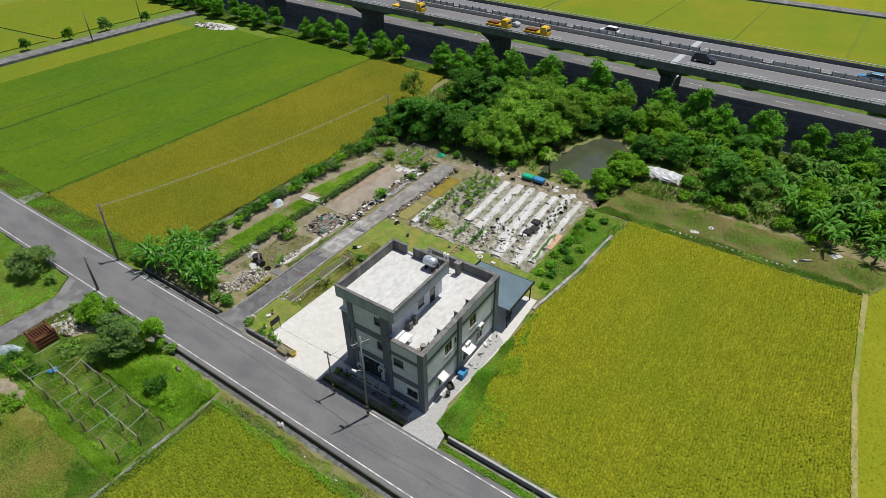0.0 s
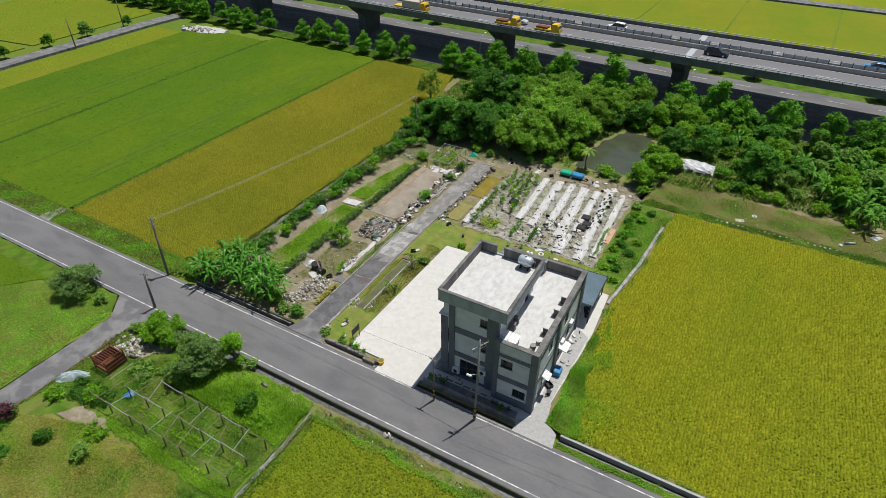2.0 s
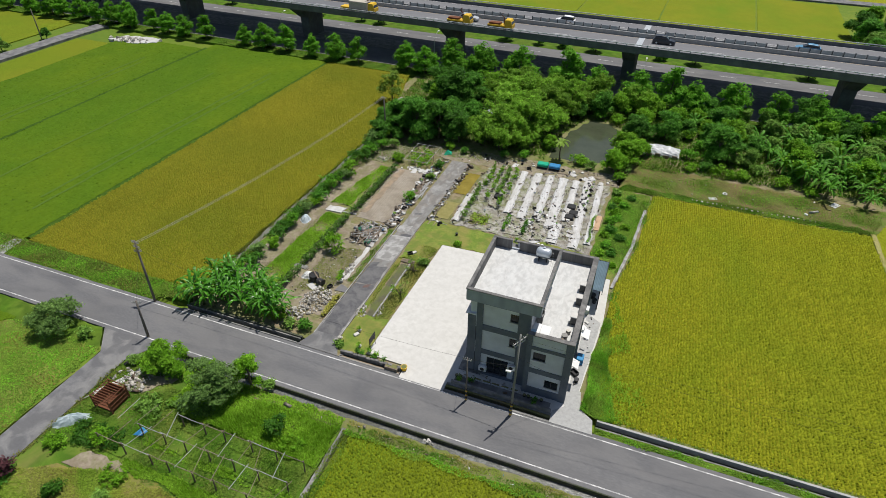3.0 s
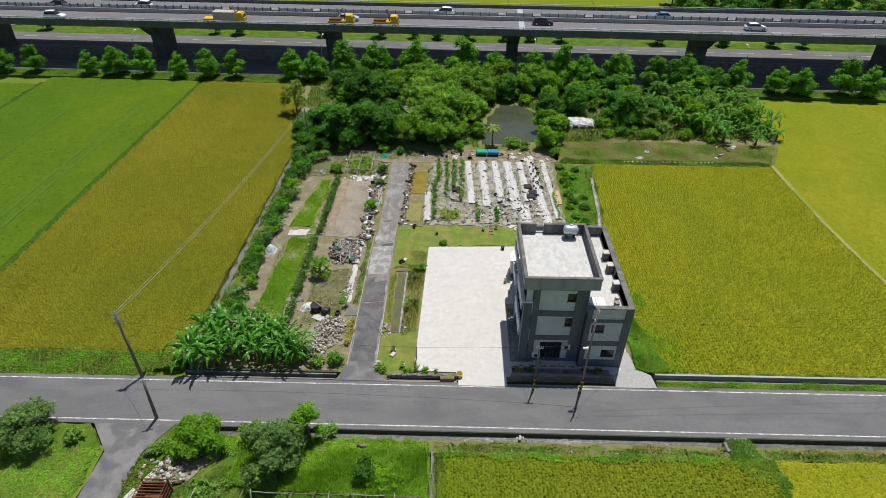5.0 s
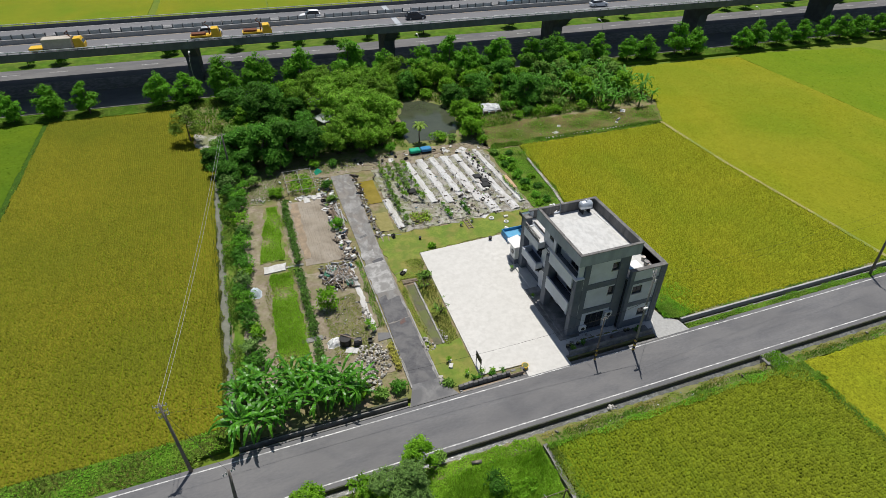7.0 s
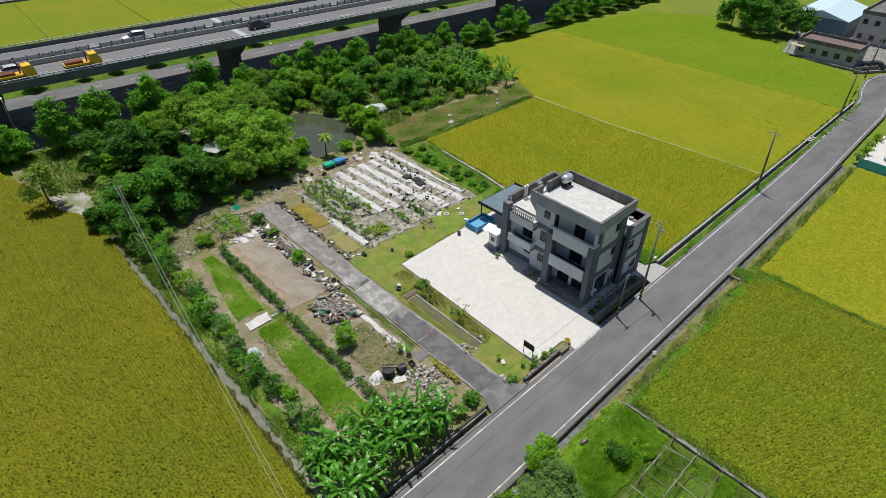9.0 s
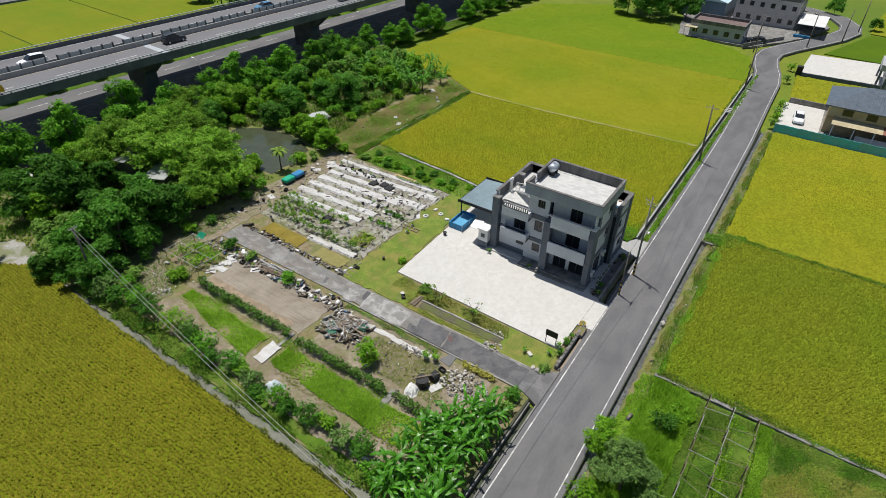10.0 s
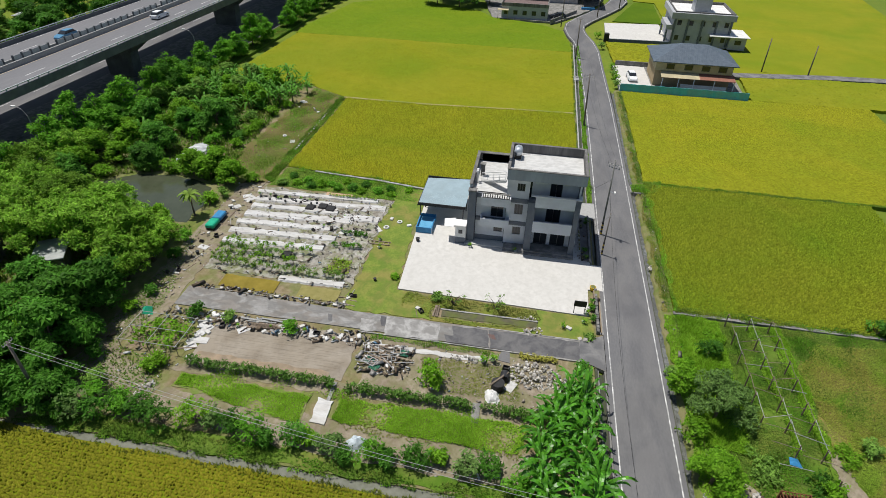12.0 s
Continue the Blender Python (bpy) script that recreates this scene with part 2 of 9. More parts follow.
M_POLE = mat("pole_concrete", (0.13, 0.11, 0.1), (0.2, 0.18, 0.16), 3, 0.9, 0.15, 20)
M_POLEGREY = mat("grey_pole_concrete", (0.17, 0.17, 0.165), (0.25, 0.25, 0.24), 3, 0.9, 0.15, 20)
M_POLEPALE = mat("pale_pole_concrete", (0.3, 0.3, 0.29), (0.4, 0.4, 0.39), 3, 0.9, 0.15, 20)
M_YELLOW = mat("yellow_paint", (0.62, 0.38, 0.02), (0.72, 0.46, 0.04), 3, 0.5, 0.05)
M_BLACK = mat("black_paint", (0.015, 0.015, 0.016), (0.03, 0.03, 0.03), 3, 0.6, 0.05)
M_BARK = mat("bark", (0.1, 0.075, 0.05), (0.19, 0.15, 0.11), 5, 0.95, 0.5, 20, stretch=(1, 1, 0.25))
M_LEAF_STREET = mat("street_tree_leaves", (0.1, 0.3, 0.018), (0.19, 0.45, 0.036), 0.7, 0.65, 0, island=0.4, thin=0.48, spec=0.15, obj=0.1)
M_LEAF_BAMBOO = mat("bamboo_leaves", (0.15, 0.32, 0.026), (0.27, 0.47, 0.052), 0.5, 0.65, 0, island=0.45, thin=0.5, spec=0.15, obj=0.22)
M_LEAF_DARK = mat("dark_leaves", (0.06, 0.19, 0.017), (0.115, 0.3, 0.034), 0.6, 0.6, 0, island=0.45, thin=0.48, spec=0.15, obj=0.25)
M_LEAF_GREY = mat("grey_green_leaves", (0.13, 0.265, 0.037), (0.22, 0.385, 0.068), 0.7, 0.7, 0, island=0.4, thin=0.35, spec=0.15, obj=0.1)
M_LEAF_OLIVE = mat("olive_grey_leaves", (0.095, 0.185, 0.042), (0.17, 0.29, 0.07), 0.7, 0.7, 0, island=0.4, thin=0.3, spec=0.15)
M_LEAF_PURPLE = mat("purple_leaves", (0.06, 0.022, 0.028), (0.12, 0.045, 0.05), 0.7, 0.7, 0, island=0.4, thin=0.3, spec=0.15)
M_LEAF_LIME = mat("fresh_green_leaves", (0.12, 0.3, 0.012), (0.21, 0.42, 0.025), 0.8, 0.65, 0, island=0.35, thin=0.4, spec=0.15, obj=0.1)
M_BANANA = mat("banana_leaves", (0.045, 0.2, 0.01), (0.13, 0.38, 0.024), 1.5, 0.38, 0.1, 6, island=0.4, thin=0.35, obj=0.15, spec=0.5)
M_BANANA_FAR = mat("banana_leaves_dusty", (0.075, 0.24, 0.02), (0.16, 0.39, 0.045), 0.8, 0.55, 0.1, 6, island=0.35, thin=0.35, obj=0.15, spec=0.2)
M_STEM = mat("banana_stem", (0.1, 0.12, 0.04), (0.19, 0.18, 0.08), 4, 0.8, 0.2, stretch=(1, 1, 0.2))
M_STONE = mat("rubble_stone", (0.24, 0.225, 0.2), (0.42, 0.4, 0.365), 2.5, 0.95, 0.4, 15, island=0.3, obj=0.5)
M_WOOD = mat("weathered_wood", (0.14, 0.105, 0.075), (0.27, 0.22, 0.17), 4, 0.9, 0.3, 20, obj=0.25, island=0.2)
M_MULCH = mat("silver_mulch_film", (0.4, 0.4, 0.395), (0.6, 0.6, 0.595), 3.5, 0.5, 0.7, 5, stretch=(1.6, 0.5, 1), big=[((0.33, 0.3, 0.25), 0.5, 0.55, 0.14), ((0.66, 0.66, 0.65), 0.9, 0.4, 0.12)])
M_FILM = mat("dusty_torn_film", (0.3, 0.28, 0.24), (0.5, 0.49, 0.46), 2.6, 0.7, 0.7, 6, big=[((0.2, 0.17, 0.12), 0.7, 0.75, 0.09), ((0.13, 0.16, 0.05), 1.1, 0.5, 0.06)])


def debris_mat():
    m = bpy.data.materials.new("mixed_debris")
    m.use_nodes = True
    n, l = m.node_tree.nodes, m.node_tree.links
    g = n.new("ShaderNodeNewGeometry")
    r = n.new("ShaderNodeValToRGB")
    r.color_ramp.interpolation = "CONSTANT"
    e = r.color_ramp.elements
    e[0].color = (0.06, 0.05, 0.04, 1)
    e[1].position, e[1].color = 0.1, (0.14, 0.1, 0.065, 1)
    for p, c in ((0.4, (0.27, 0.235, 0.19)), (0.66, (0.42, 0.4, 0.37)), (0.86, (0.66, 0.66, 0.65)), (0.97, (0.1, 0.2, 0.3))):
        e.new(p).color = (*c, 1)
    l.new(g.outputs["Random Per Island"], r.inputs[0])
    l.new(r.outputs[0], n["Principled BSDF"].inputs["Base Color"])
    n["Principled BSDF"].inputs["Roughness"].default_value = 0.8
    return m


M_DEBRIS = debris_mat()


# ---- mesh building ----
class Geo:
    def __init__(self):
        self.v, self.f = [], []

    def add(self, verts, faces):
        o = len(self.v)
        self.v.extend([tuple(p) for p in verts])
        self.f.extend([tuple(i + o for i in f) for f in faces])
        return self

    def box(self, x0, x1, y0, y1, z0, z1, m=None):
        c = [(x, y, z) for z in (z0, z1) for x, y in ((x0, y0), (x1, y0), (x1, y1), (x0, y1))]
        if m is not None:
            c = [m @ Vector(p) for p in c]
        return self.add(c, [(3, 2, 1, 0), (4, 5, 6, 7), (0, 1, 5, 4), (1, 2, 6, 5), (2, 3, 7, 6), (3, 0, 4, 7)])

    def bevel(self, x0, x1, y0, y1, z0, z1, b=0.04, m=None):
        """A box with its upper and upright edges chamfered."""
        def ring(i, z):
            return [(x0 + i, y0 + b, z), (x0 + b, y0 + i, z), (x1 - b, y0 + i, z), (x1 - i, y0 + b, z), (x1 - i, y1 - b, z), (x1 - b, y1 - i, z), (x0 + b, y1 - i, z), (x0 + i, y1 - b, z)]
        v = ring(0, z0) + ring(0, z1 - b) + ring(b * 0.9, z1)
        if m is not None:
            v = [m @ Vector(p) for p in v]
        f = [tuple(range(7, -1, -1)), tuple(range(16, 24))]
        for r in (0, 8):
            f += [(r + i, r + (i + 1) % 8, r + 8 + (i + 1) % 8, r + 8 + i) for i in range(8)]
        return self.add(v, f)

    def prism(self, outline, z0, z1):
        n = len(outline)
        v = [(x, y, z0) for x, y in outline] + [(x, y, z1) for x, y in outline]
        f = [tuple(range(n - 1, -1, -1)), tuple(range(n, 2 * n))] + [(i, (i + 1) % n, n + (i + 1) % n, n + i) for i in range(n)]
        return self.add(v, f)

    def sheet(self, outline, z):
        return self.add([(x, y, z) for x, y in outline], [tuple(range(len(outline)))])

    def tube(self, path, radii, n=8, cap=True):
        path = [Vector(p) for p in path]
        if not hasattr(radii, "__len__"):
            radii = [radii] * len(path)
        v, f = [], []
        for i, p in enumerate(path):
            d = (path[min(i + 1, len(path) - 1)] - path[max(i - 1, 0)]).normalized()
            s = d.cross(Vector((0, 0, 1)) if abs(d.z) < 0.9 else Vector((0, 1, 0))).normalized()
            u = s.cross(d)
            for k in range(n):
                a = 2 * math.pi * k / n
                v.append(p + (s * math.cos(a) + u * math.sin(a)) * radii[i])
        for i in range(len(path) - 1):
            for k in range(n):
                f.append((i * n + k, i * n + (k + 1) % n, (i + 1) * n + (k + 1) % n, (i + 1) * n + k))
        if cap:
            f += [tuple(range(n - 1, -1, -1)), tuple(range(len(v) - n, len(v)))]
        return self.add(v, f)

    def strip(self, centre, width, z, offset=0.0):
        """A level band along a centre line of (x, y)."""
        c = [Vector((*p, 0)) for p in centre]
        v = []
        for i, p in enumerate(c):
            d = (c[min(i + 1, len(c) - 1)] - c[max(i - 1, 0)]).normalized()
            s = Vector((-d.y, d.x, 0))
            for w in (-0.5, 0.5):
                q = p + s * (offset + w * width)
                v.append((q.x, q.y, z))
        return self.add(v, [(2 * i, 2 * i + 2, 2 * i + 3, 2 * i + 1) for i in range(len(c) - 1)])


def data(name, g, material, smooth=False):
    me = bpy.data.meshes.new(name)
    if isinstance(g, Geo) and name == "window":
        seen = {}
        idx = [seen.setdefault(tuple(round(c, 4) for c in p), len(seen)) for p in g.v]
        me.from_pydata(list(seen), [], [tuple(idx[i] for i in f) for f in g.f])
    elif isinstance(g, Geo):
        me.from_pydata(g.v, [], g.f)
    else:
        verts, faces = g
        k = faces.shape[1]
        me.vertices.add(len(verts))
        me.vertices.foreach_set("co", np.asarray(verts, np.float32).ravel())
        me.loops.add(faces.size)
        me.loops.foreach_set("vertex_index", faces.astype(np.int32).ravel())
        me.polygons.add(len(faces))
        me.polygons.foreach_set("loop_start", np.arange(0, faces.size, k, dtype=np.int32))
        me.update(calc_edges=True)
    me.materials.append(material)
    if smooth:
        me.polygons.foreach_set("use_smooth", np.ones(len(me.polygons), bool))
    me.update()
    return me


def thing(name, g, material, label="", category="", group="", kind="", smooth=False):
    return tagged(new(name, data(name, g, material, smooth)), label, category, group, kind)


def root(name, at, label, category, group="", kind=""):
    ob = new(name)
    ob.empty_display_size = 0.2
    ob.location = at
    return tagged(ob, label, category, group, kind)


def part(name, g, material, parent, label="", smooth=False):
    """A mesh in the place's own coordinates under a thing or a part."""
    me = g if isinstance(g, bpy.types.Mesh) else data(name, g, material, smooth)
    ob = new(name, me)
    ob.parent = parent
    if parent.parent is None:
        ob.matrix_parent_inverse = parent.matrix_basis.inverted()
    if label:
        ob["label"] = label
    return ob


def wobble(outline, step=1.2, amount=0.25, seed=1):
    """An outline with uneven edges."""
    r = random.Random(seed)
    pts = []
    for i, (x, y) in enumerate(outline):
        x2, y2 = outline[(i + 1) % len(outline)]
        d = math.hypot(x2 - x, y2 - y)
        n = max(1, int(d / step))
        for k in range(n):
            t = k / n
            a = amount * (r.random() - 0.5) * 2 if k else 0
            nx, ny = -(y2 - y) / d, (x2 - x) / d
            pts.append((x + (x2 - x) * t + nx * a, y + (y2 - y) * t + ny * a))
    return pts


def inside(px, py, outline):
    res = np.zeros(len(px), bool)
    n = len(outline)
    for i in range(n):
        x1, y1 = outline[i]
        x2, y2 = outline[(i + 1) % n]
        if y1 != y2:
            res ^= ((y1 > py) != (y2 > py)) & (px < (x2 - x1) * (py - y1) / (y2 - y1) + x1)
    return res


def scatter(outline, step, jitter=0.4):
    xs, ys = [p[0] for p in outline], [p[1] for p in outline]
    gx, gy = np.meshgrid(np.arange(min(xs), max(xs), step), np.arange(min(ys), max(ys), step))
    px = gx.ravel() + rng.uniform(-jitter, jitter, gx.size) * step
    py = gy.ravel() + rng.uniform(-jitter, jitter, gx.size) * step
    k = inside(px, py, outline)
    return px[k], py[k]


def hill_rows(outline, row, gap):
    """Planting rows along y, a little crooked, with hills at even gaps and a few missing."""
    xs, ys = [p[0] for p in outline], [p[1] for p in outline]
    gx, gy = np.meshgrid(np.arange(min(xs), max(xs), row), np.arange(min(ys), max(ys), gap))
    px = (gx + 0.1 * np.sin(gy * 0.23 + gx * 0.05) + rng.uniform(-0.26, 0.26, gx.shape) * row).ravel()
    py = gy.ravel() + rng.uniform(-0.4, 0.4, gx.size) * gap
    k = inside(px, py, outline) & (rng.random(gx.size) > (0.006 if row < 0.31 else 0))
    return px[k], py[k]


def tufts(px, py, z0, h, r):
    """Small uneven clumps, one at each point: a four-sided tuft with a leaning tip."""
    n = len(px)
    a = rng.uniform(0, np.pi / 2, n)
    rr = r * rng.uniform(0.75, 1.25, n)
    hh = h * rng.uniform(0.7, 1.3, n)
    v = np.zeros((n, 5, 3))
    for k in range(4):
        v[:, k, 0] = px + rr * np.cos(a + k * np.pi / 2)
        v[:, k, 1] = py + rr * np.sin(a + k * np.pi / 2)
        v[:, k, 2] = z0 - h * 0.3 * rng.random(n)
    v[:, 4, 0] = px + rr * rng.uniform(-0.7, 0.7, n)
    v[:, 4, 1] = py + rr * rng.uniform(-0.7, 0.7, n)
    v[:, 4, 2] = z0 + hh
    base = (np.arange(n) * 5)[:, None, None]
    f = np.array([[0, 1, 4], [1, 2, 4], [2, 3, 4], [3, 0, 4]])[None] + base
    return v.reshape(-1, 3), f.reshape(-1, 3)


def rice(outline, top, material, label, step=0.33, seed=1):
    """A field of rice: a bed of stalks and the separate hills that stand in it."""
    edge = wobble(outline, 1.6, 0.1, seed)
    near = step < 0.25
    bed = thing("rice_field", Geo().prism(edge, -0.6, top - (0.26 if near else 0.2 if step < 0.55 else 0.56)), M_RICE_STALKS if near else material, label, "rice field", "rice fields", "stuff")
    if step > 0.55:
        return bed
    px, py = hill_rows(edge, 0.3 if near else step * 1.25, 0.21 if near else step * 0.85)
    part("rice_plants", tufts(px, py, top - 0.2, 0.25 if near else 0.1 if step < 0.4 else 0.06, 0.155 if near else step * 0.8), material, bed)
    return bed


def leaf_cloud(blobs, n, size, seed, up=0.75, long=1.5):
    """Leaves on and in a set of round masses (centre x, y, z, radius x, y, z)."""
    r = np.random.default_rng(seed)
    b = np.array(blobs, float)
    wgt = b[:, 3] * b[:, 4] + b[:, 4] * b[:, 5] + b[:, 3] * b[:, 5]
    m = max(1, n // 9)
    spray = r.choice(len(b), m, p=wgt / wgt.sum())
    d = r.normal(size=(m, 3))
    d /= np.linalg.norm(d, axis=1)[:, None]
    d[:, 2] = np.where((d[:, 2] < -0.3) & (r.random(m) < 0.75), -d[:, 2], d[:, 2])
    tip = b[spray, :3] + d * b[spray, 3:] * r.uniform(0.72, 1.12, m)[:, None]
    own = r.integers(0, m, n)
    d = d[own]
    c = tip[own] + r.normal(size=(n, 3)) * size * 0.75 * np.array([1, 1, 0.6])
    nrm = d + r.normal(size=(n, 3)) * 0.55 + np.array([0, 0, up])
    nrm /= np.linalg.norm(nrm, axis=1)[:, None]
    t = np.cross(nrm, r.normal(size=(n, 3)))
    t /= np.linalg.norm(t, axis=1)[:, None]
    s = np.cross(nrm, t)
    sz = size * r.uniform(0.6, 1.35, n)[:, None]
    v = np.stack([c - t * sz * long * 0.5 + s * sz * 0.3, c - t * sz * long * 0.35 - s * sz * 0.34, c + t * sz * long * 0.65 - nrm * sz * 0.12], 1)
    return v.reshape(-1, 3), np.arange(n * 3).reshape(n, 3)


def make_tree(name, at, height, spread, leaf, seed, label, category, group, n=1500, size=0.4, form="round", trunk=0.14):
    """A tree: tapered trunk with limbs, and a crown of many leaves in uneven masses."""
    r = random.Random(seed)
    x, y, z = at
    ob = root(name, at, label, category, group)
    g = Geo()
    lean = [(x, y, z - 0.1)]
    for k in range(1, 5):
        lean.append((x + r.uniform(-0.06, 0.06) * height * k / 4, y + r.uniform(-0.06, 0.06) * height * k / 4, z + height * 0.8 * k / 4))
    g.tube(lean, [trunk * 1.25, trunk, trunk * 0.75, trunk * 0.5, trunk * 0.2], 7)
    blobs = []
    if form == "bamboo":
        g = Geo()
        for k in range(26):
            a, q = r.uniform(0, 6.28), spread * math.sqrt(r.random())
            hh = height * (1.0 - 0.35 * q / spread) * r.uniform(0.75, 1.05)
            ca, sa = math.cos(a), math.sin(a)
            pts = [(x + ca * q * f, y + sa * q * f, z - 0.1 + hh * s) for f, s in ((0.15, 0), (0.3, 0.45), (0.6, 0.85), (1.0, 1.0), (1.25, 0.93))]
            g.tube(pts[:4], [0.05, 0.045, 0.03, 0.012], 4)
            for (px, py, pz), w in zip(pts[1:], (0.45, 0.75, 0.7, 0.5)):
                for _ in range(2):
                    blobs.append((px + r.uniform(-0.4, 0.4), py + r.uniform(-0.4, 0.4), pz + r.uniform(-0.6, 0.2), w, w, w * 0.75))
    elif form == "cone":
        levels = 6
        for k in range(levels):
            t = k / (levels - 1)
            w = spread * (1.0 - 0.7 * t ** 1.5) * (0.8 + 0.2 * math.sin(3.0 * t))
            for j in range(5 if k < levels - 1 else 1):
                a = r.uniform(0, 6.28) + j * 1.26
                o = w * r.uniform(0.4, 0.75) if k < levels - 1 else 0
                q = w * r.uniform(0.28, 0.46)
                blobs.append((x + o * math.cos(a), y + o * math.sin(a), z + height * (0.2 + 0.7 * t) + r.uniform(-0.4, 0.4), q, q, height * r.uniform(0.06, 0.1)))
    else:
        for k in range(20):
            a, q = r.uniform(0, 6.28), spread * math.sqrt((k + 0.5) / 20)
            h = height * r.uniform(0.28, 0.92 - 0.4 * (q / spread) ** 2) if k > 6 else height * r.uniform(0.7, 0.9)
            w = spread * r.uniform(0.2, 0.36)
            blobs.append((x + q * 0.8 * math.cos(a), y + q * 0.8 * math.sin(a), z + h, w, w, w * r.uniform(0.7, 0.95)))
    for b in (blobs[:8] if form != "bamboo" else ()):
        s = Vector(lean[r.choice((1, 2, 2, 3))])
        e = Vector(b[:3])
        g.tube([s, (s + e) / 2 + Vector((0, 0, 0.2)), e], [trunk * 0.45, trunk * 0.3, trunk * 0.12], 5)
    part("trunk", g, M_BARK, ob, smooth=True)
    part("crown", leaf_cloud(blobs, n, size, seed), leaf, ob)
    return ob


def shrub(name, at, radius, height, leaf, seed, label, category, group, n=350, size=0.25):
    r = random.Random(seed)
    x, y, z = at
    ob = root(name, at, label, category, group)
    g = Geo()
    blobs = []
    for k in range(6):
        a, q = r.uniform(0, 6.28), radius * math.sqrt(r.random()) * 0.6
        w = radius * r.uniform(0.4, 0.6)
        c = (x + q * math.cos(a), y + q * math.sin(a), z + height * r.uniform(0.4, 0.68))
        blobs.append((*c, w, w, height * 0.34))
        g.tube([(x + r.uniform(-.08, .08), y + r.uniform(-.08, .08), z - 0.05), (x * 0.5 + c[0] * 0.5, y * 0.5 + c[1] * 0.5, z + height * 0.3), c], [0.05, 0.035, 0.015], 5)
    part("stem", g, M_BARK, ob)
    part("foliage", leaf_cloud(blobs, n, size, seed), leaf, ob)
    return ob


def paddle(g, r, base, azimuth, length, width, rise, droop, seg=8):
    """One broad banana leaf: a bare stalk, then two halves torn into strips that hang from the arching rib."""
    bx, by, bz = base
    ca, sa = math.cos(azimuth), math.sin(azimuth)
    twist = r.uniform(-0.25, 0.25)

    def rib(t):
        side = twist * length * t * t * 0.5
        out = length * (0.95 * t - 0.12 * t * t)
        return (bx + ca * out - sa * side, by + sa * out + ca * side, bz + rise * math.sin(min(1.0, t * 1.15) * 1.5) - droop * t ** 2.2)
    for i in range(seg):
        t0, t1 = 0.16 + 0.84 * i / seg, 0.16 + 0.84 * (i + 1) / seg
        a, b = rib(t0), rib(t1)
        for sgn in (-1, 1):
            w0 = width * 0.5 * math.sin(0.35 + 2.6 * t0) ** 0.6 * r.uniform(0.85, 1.1)
            w1 = width * 0.5 * max(0.05, math.sin(0.35 + 2.6 * t1)) ** 0.6 * r.uniform(0.85, 1.1)
            lift = 0.22 + r.uniform(-0.35, 0.12)
            sweep = r.uniform(0.04, 0.16)
            p0 = (a[0] - sa * w0 * sgn + ca * sweep, a[1] + ca * w0 * sgn + sa * sweep, a[2] + w0 * lift)
            p1 = (b[0] - sa * w1 * sgn + ca * sweep, b[1] + ca * w1 * sgn + sa * sweep, b[2] + w1 * lift)
            g.add([a, b, p1, p0] if sgn > 0 else [b, a, p0, p1], [(0, 1, 2, 3)])
    g.add([rib(0), rib(0.2), (rib(0.2)[0] - sa * 0.05, rib(0.2)[1] + ca * 0.05, rib(0.2)[2]), (bx - sa * 0.06, by + ca * 0.06, bz)], [(0, 1, 2, 3)])


def blade(g, base, azimuth, length, width, rise, droop, seg=7):
    """One long arching leaf with a fold along its rib."""
    bx, by, bz = base
    ca, sa = math.cos(azimuth), math.sin(azimuth)
    v = []
    for i in range(seg + 1):
        t = i / seg
        out = length * (t * 0.85)
        z = bz + rise * math.sin(min(1, t * 1.25) * 1.57) - droop * t * t
        w = width * (0.25 if i == 0 else math.sin(3.0 * (0.1 + 0.87 * t)) ** 0.7) * 0.5
        v += [(bx + ca * out - sa * w, by + sa * out + ca * w, z + w * 0.35), (bx + ca * out, by + sa * out, z), (bx + ca * out + sa * w, by + sa * out - ca * w, z + w * 0.35)]
    f = []
    for i in range(seg):
        a = 3 * i
        f += [(a, a + 3, a + 4, a + 1), (a + 1, a + 4, a + 5, a + 2)]
    g.add(v, f)


def banana(at, height, seed, leaf, label, group, leaves=10, wide=1.0):
    r = random.Random(seed)
    x, y, z = at
    ob = root("banana_plant", at, label, "banana plant", group)
    st, lf = Geo(), Geo()
    for k in range(r.choice((1, 2, 2))):
        ox, oy = x + r.uniform(-0.5, 0.5) * k, y + r.uniform(-0.5, 0.5) * k
        hh = height * (1 - 0.25 * k) * 0.55
        st.tube([(ox, oy, z - 0.1), (ox + 0.05, oy, z + hh * 0.5), (ox + r.uniform(-.15, .15), oy + r.uniform(-.15, .15), z + hh)], [0.16, 0.13, 0.07], 7)
        for j in range(leaves):
            a = j * 2.4 + r.uniform(-0.4, 0.4)
            up = 1 - j / leaves
            paddle(lf, r, (ox, oy, z + hh), a, height * r.uniform(0.46, 0.72), height * wide * r.uniform(0.06, 0.092), height * (0.06 + 0.5 * up * r.uniform(0.6, 1.15)), height * r.uniform(0.1, 0.42))
    part("stem", st, M_STEM, ob, smooth=True)
    part("leaves", lf, leaf, ob)
    return ob


# ---- ground, roads and fields ----
thing("ground", Geo().sheet([(-1500, -1500), (1500, -1500), (1500, 1500), (-1500, 1500)], -0.6), M_GROUND, "flat green and yellow farmland reaching the horizon", "ground", kind="structure")

ROAD = [(-420, 22.3), (-200, 22.3), (-60, 22.3), (0, 22.3), (20, 22.4), (41, 22.9), (54, 23.1), (61, 23.9), (67, 25.3), (73, 26.1), (78, 25.7), (84, 23.2), (93, 18.6), (102, 14.2), (111, 11.4), (118, 11.6), (126, 15), (132, 24), (136, 60)]


